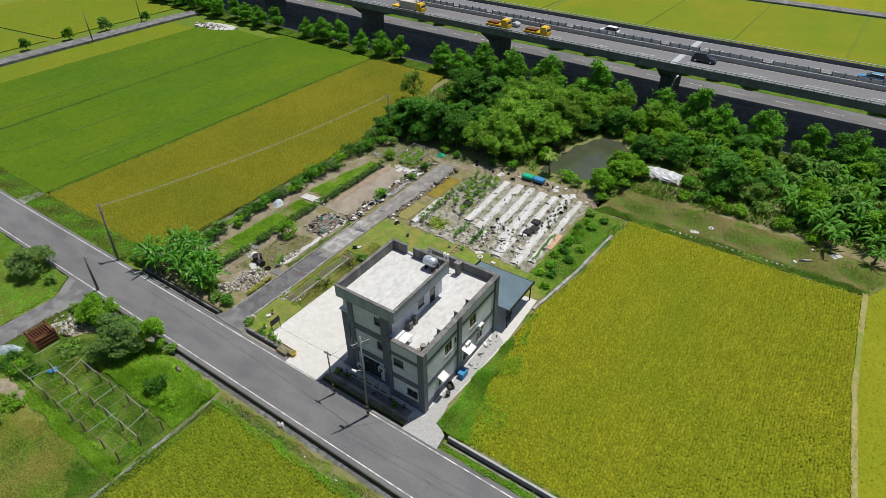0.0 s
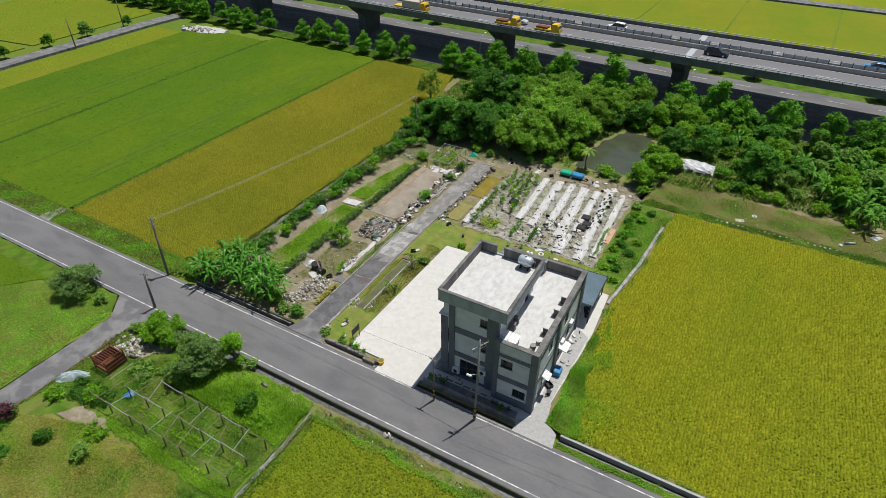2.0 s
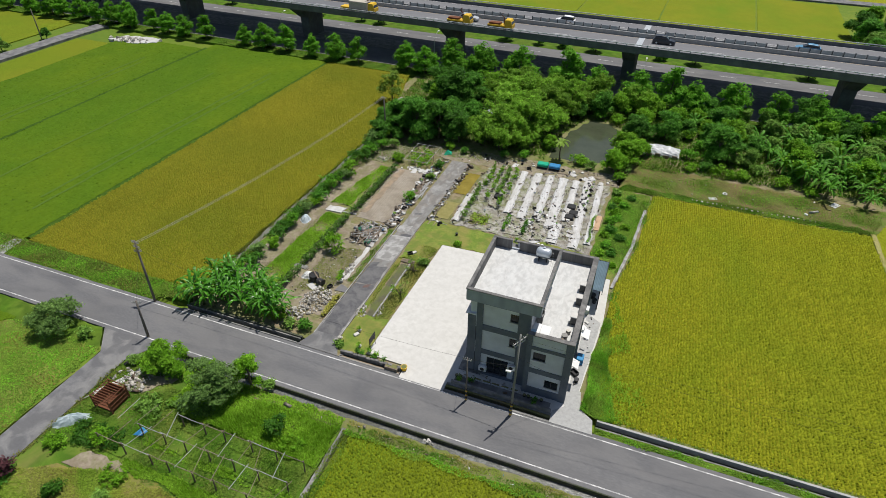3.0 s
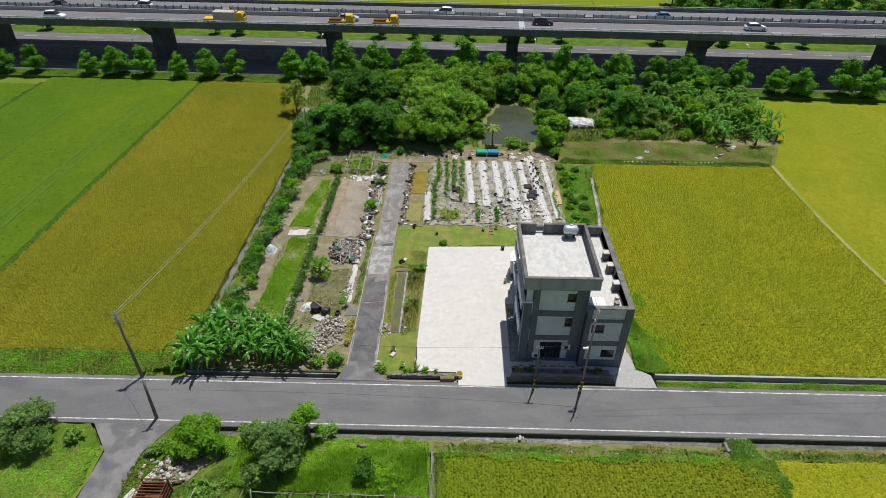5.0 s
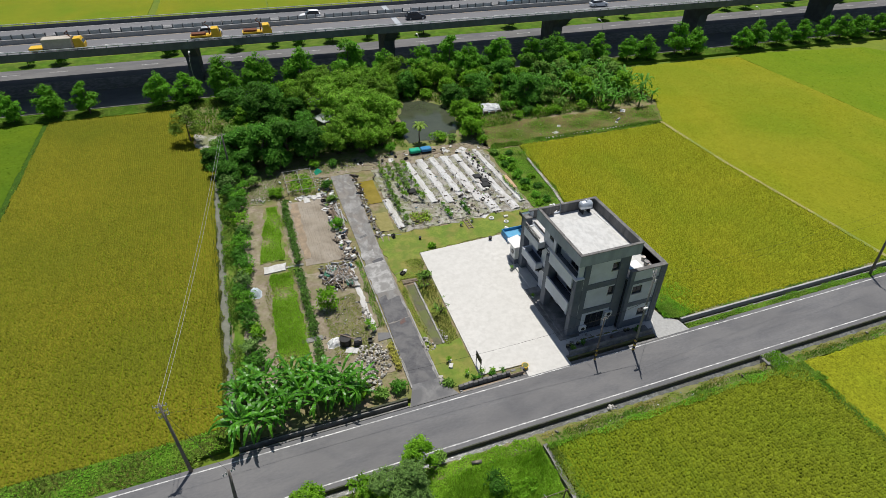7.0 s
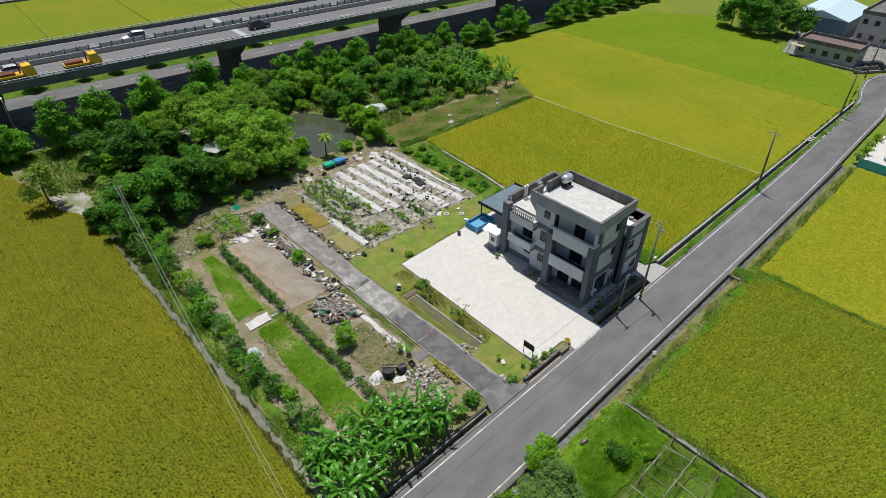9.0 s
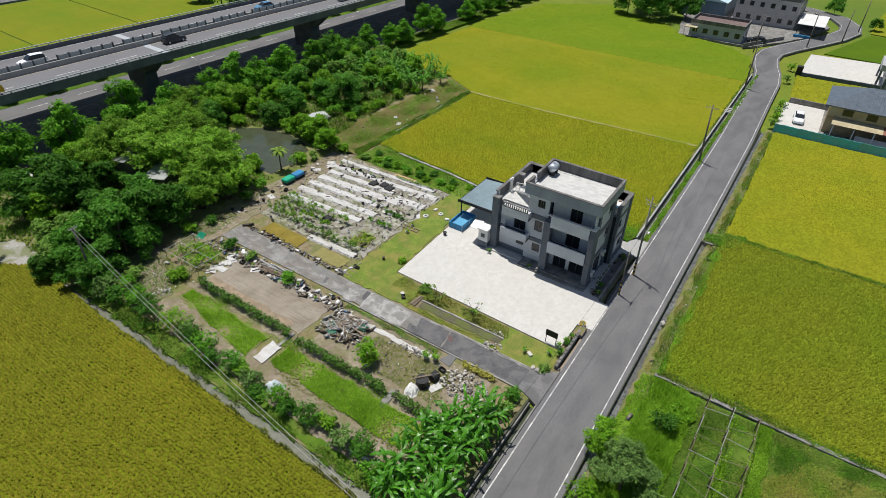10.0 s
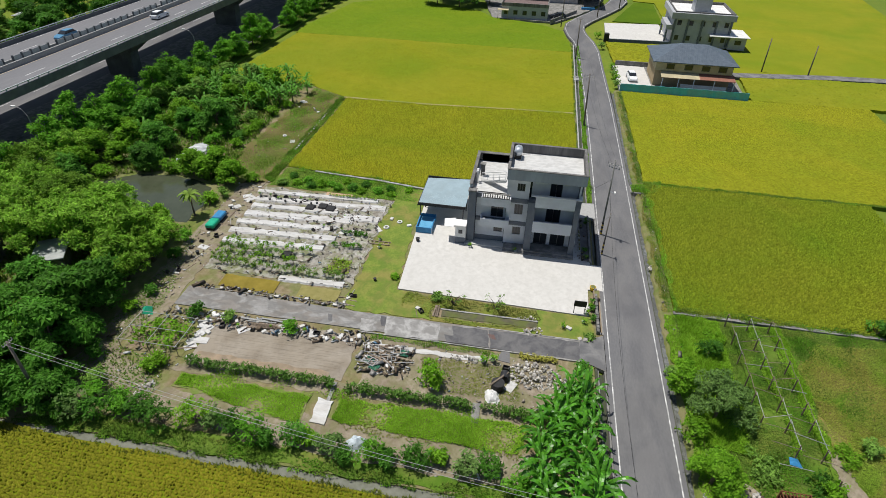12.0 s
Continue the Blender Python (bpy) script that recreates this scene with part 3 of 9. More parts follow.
def solid_strip(centre, width, z0, z1, offset=0.0):
    g = Geo().strip(centre, width, z1, offset)
    n = len(g.v)
    g.v += [(x, y, z0) for x, y, z in g.v]
    for i in range(len(centre) - 1):
        a = 2 * i
        g.f += [(a, n + a, n + a + 2, a + 2), (a + 1, a + 3, n + a + 3, n + a + 1)]
    return g


road = thing("road", solid_strip(ROAD, 5.6, -0.6, 0.0), M_ASPHALT, "narrow grey asphalt farm road with white edge lines", "road", kind="structure")
for off in (2.35, -2.35):
    part("edge_line", Geo().strip(ROAD, 0.11, 0.006, off), M_PAINT, road, "worn white edge line")
SIDE = [(-68.1, 19.6), (-68.2, 12), (-68.4, 0), (-69, -40), (-69, -120)]
thing("side_road", solid_strip(SIDE, 3.3, -0.6, -0.012), M_ASPHALT_OLD, "pale worn concrete side lane", "road", kind="structure")
thing("side_road_mouth", Geo().prism([(-72.4, 19.7), (-69.7, 16.5), (-66.5, 16.5), (-64.6, 19.7)], -0.6, -0.004), M_ASPHALT_OLD, "flared mouth of the side lane", "road", kind="structure")

# verges of the road, with their ditches left open between them
def verge(outline, top, material, label, seed=1, amount=0.15):
    return thing("verge", Geo().prism(wobble(outline, 1.0, amount, seed), -0.6, top), material, label, "verge", kind="structure")


verge([(-420, 25.1), (-70.5, 25.1), (-70.5, 26.2), (-66.5, 26.4), (-66.5, 28.6), (-420, 28.6)], -0.06, M_GRASS, "grassy verge along the road", 2)
verge([(-19.3, 25.1), (60, 25.1), (60, 25.82), (-19.3, 25.82)], -0.03, M_GRASS, "narrow grassy verge beside the ditch", 3, 0.08)
verge([(-19.3, 26.72), (60, 26.72), (60, 27.15), (-19.3, 27.15)], 0.0, M_BUND, "grassy bank of the rice field", 4, 0.1)
verge([(-66.2, 19.5), (-64.4, 19.5), (-64.4, 18.0), (-66.2, 17)], -0.05, M_GRASS, "grassy corner of the side lane", 5, 0.1)
bank = Geo()
bank_rand = random.Random(6)
for k in range(186):
    x = -64.4 + k * 0.5
    e = bank_rand.uniform(-0.12, 0.12)
    for y, z in ((18.93 + e, -0.62), (18.7 + e * 0.8, -0.32 + bank_rand.uniform(-0.06, 0.06)), (18.35 + e * 0.6, -0.1 + bank_rand.uniform(-0.05, 0.05)), (17.3, -0.08), (17.2, -0.6)):
        bank.v.append((x, y, z))
bank.f += [(5 * k + j, 5 * k + j + 1, 5 * k + j + 6, 5 * k + j + 5) for k in range(185) for j in range(4)]
thing("verge", bank, M_BUND, "dry grassy bank sloping into the ditch", "verge", kind="structure")
verge([(-420, 19.5), (-72.6, 19.5), (-70.1, 16.7), (-420, 16.7)], -0.08, M_GRASS, "grassy verge of the western road", 7)


def ditch(x0, x1, y0, y1, side, label):
    """A concrete channel along the road: two walls and the wet bottom."""
    ob = root("ditch", (x0, y0, 0), label, "ditch", kind="structure")
    if side == 0:
        part("channel_wall", Geo().box(x0, x1, y1 - 0.1, y1, -0.6, -0.015), M_MOSSY, ob, "mossy retaining wall, its shade put into the dark colour")
        part("water", Geo().sheet(wobble([(x0, y0), (x1, y0), (x1, y1 - 0.1), (x0, y1 - 0.1)], 1.2, 0.04, 5), -0.5), M_STREAM, ob, "shallow running water with glints painted pale")
        return ob
    pale = side == 2
    part("channel_wall", Geo().box(x0, x1, y0, y0 + 0.14, -0.6, -0.06 if pale else 0.04), M_CONC_DARK, ob)
    part("channel_wall", Geo().box(x0, x1, y1 - (0.22 if pale else 0.14), y1, -0.6, 0.12 if pale else 0.02), M_POLEPALE if pale else M_CONC_DARK, ob)
    part("water", Geo().sheet([(x0, y0 + 0.14), (x1, y0 + 0.14), (x1, y1 - 0.14), (x0, y1 - 0.14)], -0.5), M_WATER, ob)
    return ob


ditch(-19.2, 58, 25.85, 26.7, 2, "open concrete ditch between road and rice field")
ditch(-64.3, -14.9, 18.4, 19.5, 0, "dark open ditch with mossy concrete walls")
ditch(-12.9, 27, 18.4, 19.5, 0, "dark open ditch with mossy concrete walls")
ditch(-66.3, -51.0, 25.15, 25.95, 1, "dark ditch below the garden wall")
ditch(-45.9, -38.9, 25.05, 25.45, 1, "narrow roadside gutter")
ditch(-33.9, -23.4, 24.85, 25.9, 1, "deep shaded ditch in front of the house")
culvert = root("culvert_box", (-13.6, 18.9, 0), "overgrown concrete culvert crossing the ditch", "culvert", kind="structure")
part("cover", Geo().bevel(-14.9, -12.9, 17.6, 19.5, -0.6, 0.0, 0.05), M_CONC_DARK, culvert)
part("sluice", Geo().bevel(-15.2, -14.9, 18.0, 19.0, -0.6, 0.1, 0.05), M_CONC_DARK, culvert)

# rice fields
rice([(-19.2, 27.0), (12.9, 27.0), (12.4, 38), (11.2, 54), (11.1, 70.3), (-17.6, 70.6), (-18.6, 56), (-20.2, 47), (-20.3, 36)], 0.22, M_RICE, "field of ripe golden rice beside the house", 0.2, 1)
rice([(13.35, 27.0), (35.2, 27.0), (34.1, 44), (32.0, 66), (31.1, 80), (31.0, 97.4), (18.2, 98.0), (16.8, 80), (12.2, 71.6), (11.6, 70.5), (11.65, 54), (12.8, 38)], 0.2, M_RICE_PALE, "long field of ripe golden rice", 0.28, 2)
rice([(35.22, 27.0), (51.9, 27.0), (51.75, 96.0), (31.02, 97.4), (31.12, 80), (32.02, 66), (34.12, 44)], 0.2, M_RICE_PALE, "wide field of yellow-green ripening rice", 0.33, 3)
rice([(51.92, 27.0), (56, 27.2), (70, 29.2), (74.5, 33.6), (77.6, 40), (79.8, 48.5), (86, 53), (93, 67), (99, 75), (87, 92), (59, 96.5), (51.9, 96.5)], 0.2, M_RICE_FRESH, "wide field of fresh yellow-green rice", 0.4, 30)
rice([(86, 15), (112, 6.3), (112, 0.6), (86, 1.2)], 0.2, M_RICE_GREEN, "small field of green rice by the bend", 0.6, 31)
rice([(-94.9, 28.5), (-67.4, 28.5), (-66.9, 60), (-66.7, 73), (-66.2, 79), (-66.3, 82.8), (-69.3, 87.6), (-69.4, 92.8), (-71.2, 99), (-72.6, 104.4), (-93.5, 105.5)], 0.22, M_RICE_OCHRE, "field of ochre ripe rice", 0.22, 4)
rice([(-126.5, 28.5), (-96.0, 28.5), (-94.4, 105.6), (-127.2, 107)], 0.2, M_RICE_GREEN, "field of green unripe rice", 0.4, 5)
rice([(-153, 28.5), (-127.3, 28.5), (-128.0, 103), (-153, 104)], 0.2, M_RICE_GREEN, "field of green unripe rice", 0.46, 6)
rice([(-165, 28.5), (-153.8, 28.5), (-153.6, 99), (-165, 99)], 0.2, M_RICE_MIX, "strip of yellow-green rice beside the lane", 0.6, 7)
rice([(-40.6, -14), (-12.0, -14), (-12.0, 17.2), (-40.6, 17.2)], 0.2, M_RICE_MIX, "field of yellow-green rice south of the road", 0.2, 8)
rice([(-11.55, -30), (27.9, -30), (27.9, -7.6), (27.4, -7.4), (27.4, 17.2), (-11.55, 17.2)], 0.2, M_RICE, "field of ripe rice south of the road", 0.27, 9)
rice([(28.05, -60), (45.6, -60), (44.6, -29), (42.1, -9.3), (28.05, -8.2)], 0.2, M_RICE_PALE, "far field of yellow-green rice", 0.45, 10)
thing("far_lane", solid_strip([(43.4, -8), (43.9, -12), (46.4, -29), (48.6, -62)], 2.9, -0.6, 0.05), M_ASPHALT_OLD, "narrow grey farm lane between rice fields", "road", kind="structure")
rice([(45.6, -8.6), (48.1, -29), (50.4, -62), (210, -80), (210, -5), (130, 6), (114, 6.5), (113, 0), (85, 0), (84, -17), (63, -17), (62, -8.2)], 0.2, M_RICE_PALE, "far field of golden rice", 0.9, 11)
rice([(46.2, 4.5), (46.2, 17.4), (63, 18.3), (63.7, 5)], 0.2, M_RICE, "small patch of ripe rice between two houses", 0.5, 12)
rice([(-230, 29), (-178, 29), (-178, 70), (-230, 64)], 0.2, M_RICE_MIX, "far yellow-green rice field", 0.9, 13)
rice([(-230, 66), (-178, 72), (-178, 112), (-230, 118)], 0.2, M_RICE_MIX, "far yellow-green rice field", 0.9, 14)
for x0, x1, y0, y1, name in ((-67.3, -66.2, 28, 78, ""),):
    thing("irrigation_canal", Geo().prism(wobble([(x0 + 0.3, y0), (x1 + 0.2, y0), (x1 + 0.2, y1), (x0 + 0.25, y1)], 1.4, 0.1, 8), -0.6, -0.24), M_CANAL, "narrow silty irrigation canal beside the rice", "canal", kind="structure")
thing("bund", Geo().prism(wobble([(12.85, 27.2), (13.4, 27.2), (12.85, 38), (11.7, 54), (11.65, 71), (11.05, 71), (11.15, 54), (12.35, 38)], 1, 0.06, 3), -0.6, 0.12), M_STRAW_BUND, "narrow earth bund between rice fields", "bund", kind="structure")
thing("bund", Geo().prism(wobble([(-41.15, -14), (-40.75, -14), (-40.75, 17.4), (-41.15, 17.4)], 1, 0.06, 5), -0.6, 0.05), M_CONC_DARK, "narrow pale concrete bund beside the rice", "bund", kind="structure")
thing("bund", Geo().prism(wobble([(-12.0, -40), (-11.55, -40), (-11.55, 17.4), (-12.0, 17.4)], 1, 0.06, 6), -0.6, -0.02), M_GRASS, "grassy bund between rice fields", "bund", kind="structure")
# the furrow's shade is put into the dark grass of the next two bunds
thing("bund", Geo().prism(wobble([(-96.1, 29), (-95.0, 29), (-93.6, 105), (-94.5, 105)], 1, 0.1, 7), -0.6, -0.05), M_FURROW, "grassy bund between rice fields", "bund", kind="structure")
thing("bund", Geo().prism(wobble([(-127.3, 29), (-126.5, 29), (-127.2, 104), (-128.0, 104)], 1, 0.16, 8), -0.6, 0.0), M_FURROW, "grassy bund between rice fields", "bund", kind="structure")
LANE = [(-168, -60), (-168.6, 25), (-169, 60), (-168.5, 100), (-166.5, 125), (-160, 160)]
thing("lane", solid_strip(LANE, 4.6, -0.6, 0.0), M_ASPHALT_OLD, "grey farm lane crossing towards the viaduct", "road", kind="structure")

# the plot of house and gardens
thing("garden_ground", Geo().prism(wobble([(-66.1, 26.2), (-50.6, 26.2), (-50.6, 25.1), (-45.9, 25.1), (-45.9, 25.5), (-20.6, 25.5), (-20.3, 47), (-18.6, 56), (-17.6, 70.7), (11.8, 70.4), (17, 80), (18.2, 103), (-71, 108), (-72.4, 86), (-66, 78)], 1.5, 0.1, 9), -0.6, -0.1), M_SOIL, "bare and weedy garden soil", "ground", kind="structure")
thing("south_plot", Geo().prism(wobble([(-66.5, 18.2), (-64.4, 17.6), (-41.3, 17.6), (-41.2, -20), (-67, -20)], 1.5, 0.12, 10), -0.6, -0.12), M_PLOT, "rough green grass plot south of the road", "ground", kind="structure")
rice([(-140, 17.0), (-83.0, 17.2), (-87.5, 12.8), (-100, 8), (-140, -2)], 0.2, M_RICE_GREEN, "field of green rice beside the western road", 0.33, 15)
thing("dry_patch", Geo().prism(wobble([(-66, 3.5), (-58, 6.6), (-47, 6.6), (-43, 3.5), (-42, -18), (-66, -18)], 1.2, 0.5, 11), -0.5, -0.07), M_DRYGRASS, "patch of yellowed dry grass", "grass", kind="structure")
thing("west_plot", Geo().prism(wobble([(-70.0, 17.2), (-130, 17.2), (-130, -45), (-70.6, -45)], 1.5, 0.2, 12), -0.6, -0.1), M_MEADOW, "green grass plot beside the side lane", "ground", kind="structure")

# wheel tracks through the green rice
for i, (xa, xb) in enumerate(((-101.5, -100.2), (-103.3, -102.0), (-114.8, -114.0), (-134.0, -134.6), (-136.0, -136.6))):
    q = random.Random(80 + i)
    y, line = 31.0 + q.uniform(0, 12), []
    while y < 100 - q.uniform(0, 14):
        line.append((xa + (xb - xa) * (y - 30) / 70 + q.uniform(-0.12, 0.12), y))
        y += 2.2
    thing("wheel_track", Geo().strip(line, 0.42, 0.066), M_TRACK, "darker wheel track through the green rice", "track", "wheel tracks", "structure")

# paved and planted surfaces of the plot
slab = thing("yard_slab", Geo().prism([(-43.3, 26.5), (-42.75, 47.5), (-20.9, 48.2), (-20.6, 40), (-21.6, 26.0), (-34.0, 26.0), (-34.0, 24.75), (-38.8, 24.75), (-38.8, 26.4)], -0.3, 0.03), M_CONC, "large pale sunlit concrete yard beside the house", "yard", kind="structure")
thing("side_path", Geo().prism(wobble([(-22.5, 27.4), (-21.75, 27.2), (-21.45, 29), (-20.85, 40), (-22.5, 41.2)], 1.0, 0.05, 63), -0.1, 0.037), M_POLEPALE, "grey concrete path along the house wall", "path", kind="structure")
thing("culvert_slab", Geo().prism(wobble([(-97.6, 25.1), (-95.4, 25.1), (-95.7, 28.2), (-97.1, 28.2)], 0.8, 0.1, 64), -0.5, 0.01), M_SLAB, "pale concrete slab bridging the verge", "culvert", kind="structure")
thing("apron", Geo().prism([(-23.4, 24.9), (-19.4, 24.9), (-19.6, 26.5), (-20.9, 27.4), (-21.2, 29.5), (-22.3, 29.5), (-22.4, 27.2), (-23.4, 26.3)], -0.4, 0.045), M_POLEPALE, "pale concrete bridge over the roadside ditch", "pavement", kind="structure")
drive = thing("driveway", Geo().prism([(-51.0, 25.05), (-46.0, 25.05), (-47.2, 27.2), (-47.3, 50), (-46.7, 70.4), (-49.8, 70.4), (-49.75, 50), (-50.1, 27.2)], -0.4, 0.0), M_DRIVE, "worn grey garden driveway with dark patches", "driveway", kind="structure")
for y0, y1, xa, xb, m in ((27.3, 36.8, -49.98, -47.45, M_PATCH), (36.6, 40.6, -49.3, -47.5, M_PATCH), (36.5, 41.2, -49.95, -48.9, M_PATCH), (37.4, 39.8, -48.5, -47.6, M_REDSTAIN), (35.9, 36.9, -48.7, -48.0, M_REDSTAIN), (41.6, 47.6, -49.98, -47.45, M_SLAB), (48.4, 50.2, -49.9, -48.2, M_SLAB), (43.2, 43.9, -49.6, -48.4, M_PATCH), (47.2, 48.2, -48.9, -47.5, M_PATCH), (53.0, 53.8, -49.2, -48.2, M_PATCH)):
    part("surface_patch", Geo().prism(wobble([(xa, y0), (xb, y0 + 0.3), (xb, y1), (xa, y1 - 0.4)], 0.6, 0.1, int(y0 * 3)), -0.02, 0.006 + (y0 % 1) * 0.008), m, drive)
part("surface_patch", Geo().prism([(-50.9, 25.12), (-46.1, 25.12), (-47.25, 27.5), (-50.0, 27.6)], -0.02, 0.02), M_ASPHALT_OLD, drive, "dark asphalt at the mouth")
part("drive_edging", Geo().box(-47.26, -47.15, 27.2, 38, -0.2, 0.04), M_SLAB, drive, "pale concrete edging")
part("drive_edging", Geo().box(-50.2, -50.08, 27.2, 50, -0.2, 0.05), M_SLAB, drive, "pale concrete edging")


def patch(outline, top, material, label, seed, amount=0.2, name="planting_bed", category="garden bed"):
    return thing(name, Geo().prism(wobble(outline, 0.8, amount, seed), -0.3, top), material, label, category, kind="structure")


patch([(-47.1, 26.2), (-45.9, 26.0), (-43.4, 26.3), (-43.3, 32.0), (-47.1, 31.6)], -0.04, M_LAWN, "mown yellow-green front lawn", 21, 0.1, "lawn", "lawn")
patch([(-47.1, 43.0), (-44, 43.5), (-42.9, 47.6), (-32.0, 48.1), (-31.5, 52.6), (-40, 52.4), (-47.0, 53.0)], -0.035, M_LAWN, "mown yellow-green lawn north of the yard", 22, 0.25, "lawn", "lawn")
patch([(-32.2, 48.2), (-20.9, 48.4), (-20.2, 52), (-31.8, 53.2)], -0.04, M_LAWN, "mown lawn behind the carport", 23, 0.25, "lawn", "lawn")
patch([(-45.0, 31.4), (-43.4, 31.8), (-43.0, 44.0), (-45.0, 43.2)], -0.05, M_DRYGRASS, "weedy strip beside the yard slab", 24, 0.15)
patch([(-47.1, 31.6), (-46.5, 31.6), (-46.5, 43), (-47.1, 43)], -0.05, M_DRYGRASS, "dry grass strip beside the driveway", 25, 0.05)
patch([(-61.7, 32.6), (-58.7, 32.2), (-58.7, 49.2), (-61.1, 49.2)], -0.04, M_BED, "bright green weedy vegetable bed", 26, 0.2)
patch([(-62.1, 51.6), (-58.8, 51.6), (-58.4, 64.6), (-60.2, 64.6)], -0.04, M_BED, "bright green weedy vegetable bed", 27, 0.25)
patch([(-65.2, 31), (-61.6, 31), (-61.0, 50), (-60.4, 65), (-62.6, 66), (-64.6, 50)], -0.07, M_DIRT, "trodden dirt path between the beds", 28, 0.25)
patch([(-58.6, 32), (-57.0, 32), (-56.8, 64), (-58.3, 66)], -0.07, M_DIRT, "trodden dirt path between the beds", 29, 0.2)
patch([(-56.8, 49.6), (-50.6, 49.6), (-50.4, 64.6), (-57.0, 65.0)], -0.06, M_RAKED, "raked bare vegetable plot", 30, 0.2)
furrows = Geo()
fur = random.Random(12)
for k in range(15):
    x = -55.6 + k * 0.32
    n = len(furrows.v)
    ya, yb = 50.2 + fur.uniform(0, 1.0), 64.0 - fur.uniform(0, 1.6)
    for j in range(25):
        y = ya + (yb - ya) * j / 24
        o = 0.06 * math.sin(y * 0.7 + k) + fur.uniform(-0.02, 0.02)
        h = 0.0 if fur.random() < 0.12 else fur.uniform(0.015, 0.055)
        furrows.v += [(x + o - 0.11, y, -0.08), (x + o, y, -0.06 + h), (x + o + 0.11, y, -0.08)]
    furrows.f += [(n + 3 * j + q, n + 3 * j + q + 1, n + 3 * j + q + 4, n + 3 * j + q + 3) for j in range(24) for q in (0, 1)]
thing("soil_ridges", furrows, M_RAKED, "low raked ridges of bare soil", "soil", kind="stuff")
patch([(-56.8, 51), (-56.0, 51), (-55.7, 64.4), (-56.7, 64.4)], -0.03, M_SAND, "strip of orange dirt", 31, 0.2)
patch([(-57.3, 30), (-50.6, 30), (-50.6, 48), (-57.0, 48)], -0.075, M_DIRT, "weedy garden ground", 32, 0.2)
patch([(-66, 26.8), (-64.8, 30), (-64.5, 50), (-64.4, 70), (-66.0, 76)], -0.05, M_PLOT, "grassy canal bank with dry weeds", 33, 0.25)
patch([(-50.3, 70.4), (-23, 71.4), (-22, 75), (-62, 75.5), (-64, 66), (-60.5, 65.5), (-56.5, 72.5)], -0.06, M_DIRT, "trodden dirt track at the edge of the wood", 34, 0.3)
patch([(-24.2, 49), (-20.5, 49), (-19.0, 56), (-18.0, 70.5), (-23.5, 71)], -0.05, M_PLOT, "weedy green strip beside the rice", 35, 0.2)
patch([(-23.0, 70.8), (11.8, 70.5), (15.5, 78), (-14, 80), (-20, 84), (-24, 79)], -0.06, M_ROUGH, "rough ground with dry grass and weeds", 36, 0.4)
thing("field_channel", Geo().prism(wobble([(-20.75, 46.6), (-20.4, 46.6), (-19.0, 56), (-18.2, 66), (-18.55, 66), (-19.35, 56)], 0.9, 0.05, 46), -0.3, 0.1), M_SLAB, "narrow grey concrete channel beside the rice", "channel", kind="structure")
patch([(-22.8, 70.9), (11.8, 70.6), (11.8, 71.8), (-22, 72.4)], -0.02, M_GRASS, "grassy strip at the field's edge", 37, 0.2)
patch([(-66, 75), (-22, 75), (-24, 79), (-20, 84), (17, 80), (18, 103), (-70, 107)], -0.07, M_BUND, "shaded weedy floor of the wood", 38, 0.5)

thing("pool_lip", Geo().prism(wobble([(-45.3, 31.8), (-45.12, 31.8), (-45.08, 42.2), (-45.26, 42.2)], 0.7, 0.012, 44), -0.3, 0.03), M_SLAB, "narrow concrete lip along the garden pool", "kerb", kind="structure")
patch([(-69.3, 88.0), (-66.4, 83.2), (-64.9, 84), (-65.2, 90.5), (-69.0, 92.6)], -0.03, M_GRAVEL, "pale gravel clearing at the wood's corner", 45, 0.4, "gravel_clearing", "gravel")
# ponds
thing("pond", Geo().sheet(wobble([(-35.0, 77.4), (-32, 77.6), (-28.6, 77.6), (-26, 78.6), (-24.1, 82.4), (-23.8, 87), (-24.4, 91), (-27, 94.4), (-31, 94.6), (-33.8, 88), (-34.6, 83)], 1.0, 0.3, 40), -0.05), M_WATER, "muddy green fish pond among trees", "pond", kind="structure")
thing("garden_pond", Geo().sheet(wobble([(-46.2, 31.9), (-45.3, 31.8), (-45.25, 42), (-46.25, 42)], 0.8, 0.12, 41), -0.04), mat("ditch_water", (0.075, 0.078, 0.04), (0.13, 0.12, 0.075), 1.6, 0.3, 0.1, 6, spec=0.3, big=((0.12, 0.15, 0.03), 0.6, 0.6, 0.08)), "narrow murky garden pool", "pond", kind="structure")
thing("paddy_pond", Geo().sheet(wobble([(-46.2, 60.8), (-44.1, 60.8), (-43.9, 67.4), (-46.0, 67.4)], 0.8, 0.05, 42), -0.03), M_WATER_PADDY, "shallow ochre algae pond", "pond", kind="structure")
thing("paddy_pond", Geo().sheet(wobble([(-46.2, 53.6), (-44.3, 53.6), (-44.2, 58.2), (-46.3, 58.2)], 0.8, 0.05, 43), -0.03), mat("weedy_pond_water", (0.2, 0.18, 0.05), (0.28, 0.25, 0.09), 1.5, 0.3, 0.05, spec=0.4), "shallow weedy pond", "pond", kind="structure")

# ---- viaduct and the roads under it ----
HU, HV = Vector((math.cos(radians(-2.8)), math.sin(radians(-2.8)), 0)), Vector((-math.sin(radians(-2.8)), math.cos(radians(-2.8)), 0))
HO = Vector((-24, 110.3, 0))
HM = Matrix.Translation(HO) @ Matrix.Rotation(radians(-2.8), 4, "Z")


def hbox(g, u0, u1, v0, v1, z0, z1):
    return g.box(u0, u1, v0, v1, z0, z1, HM)


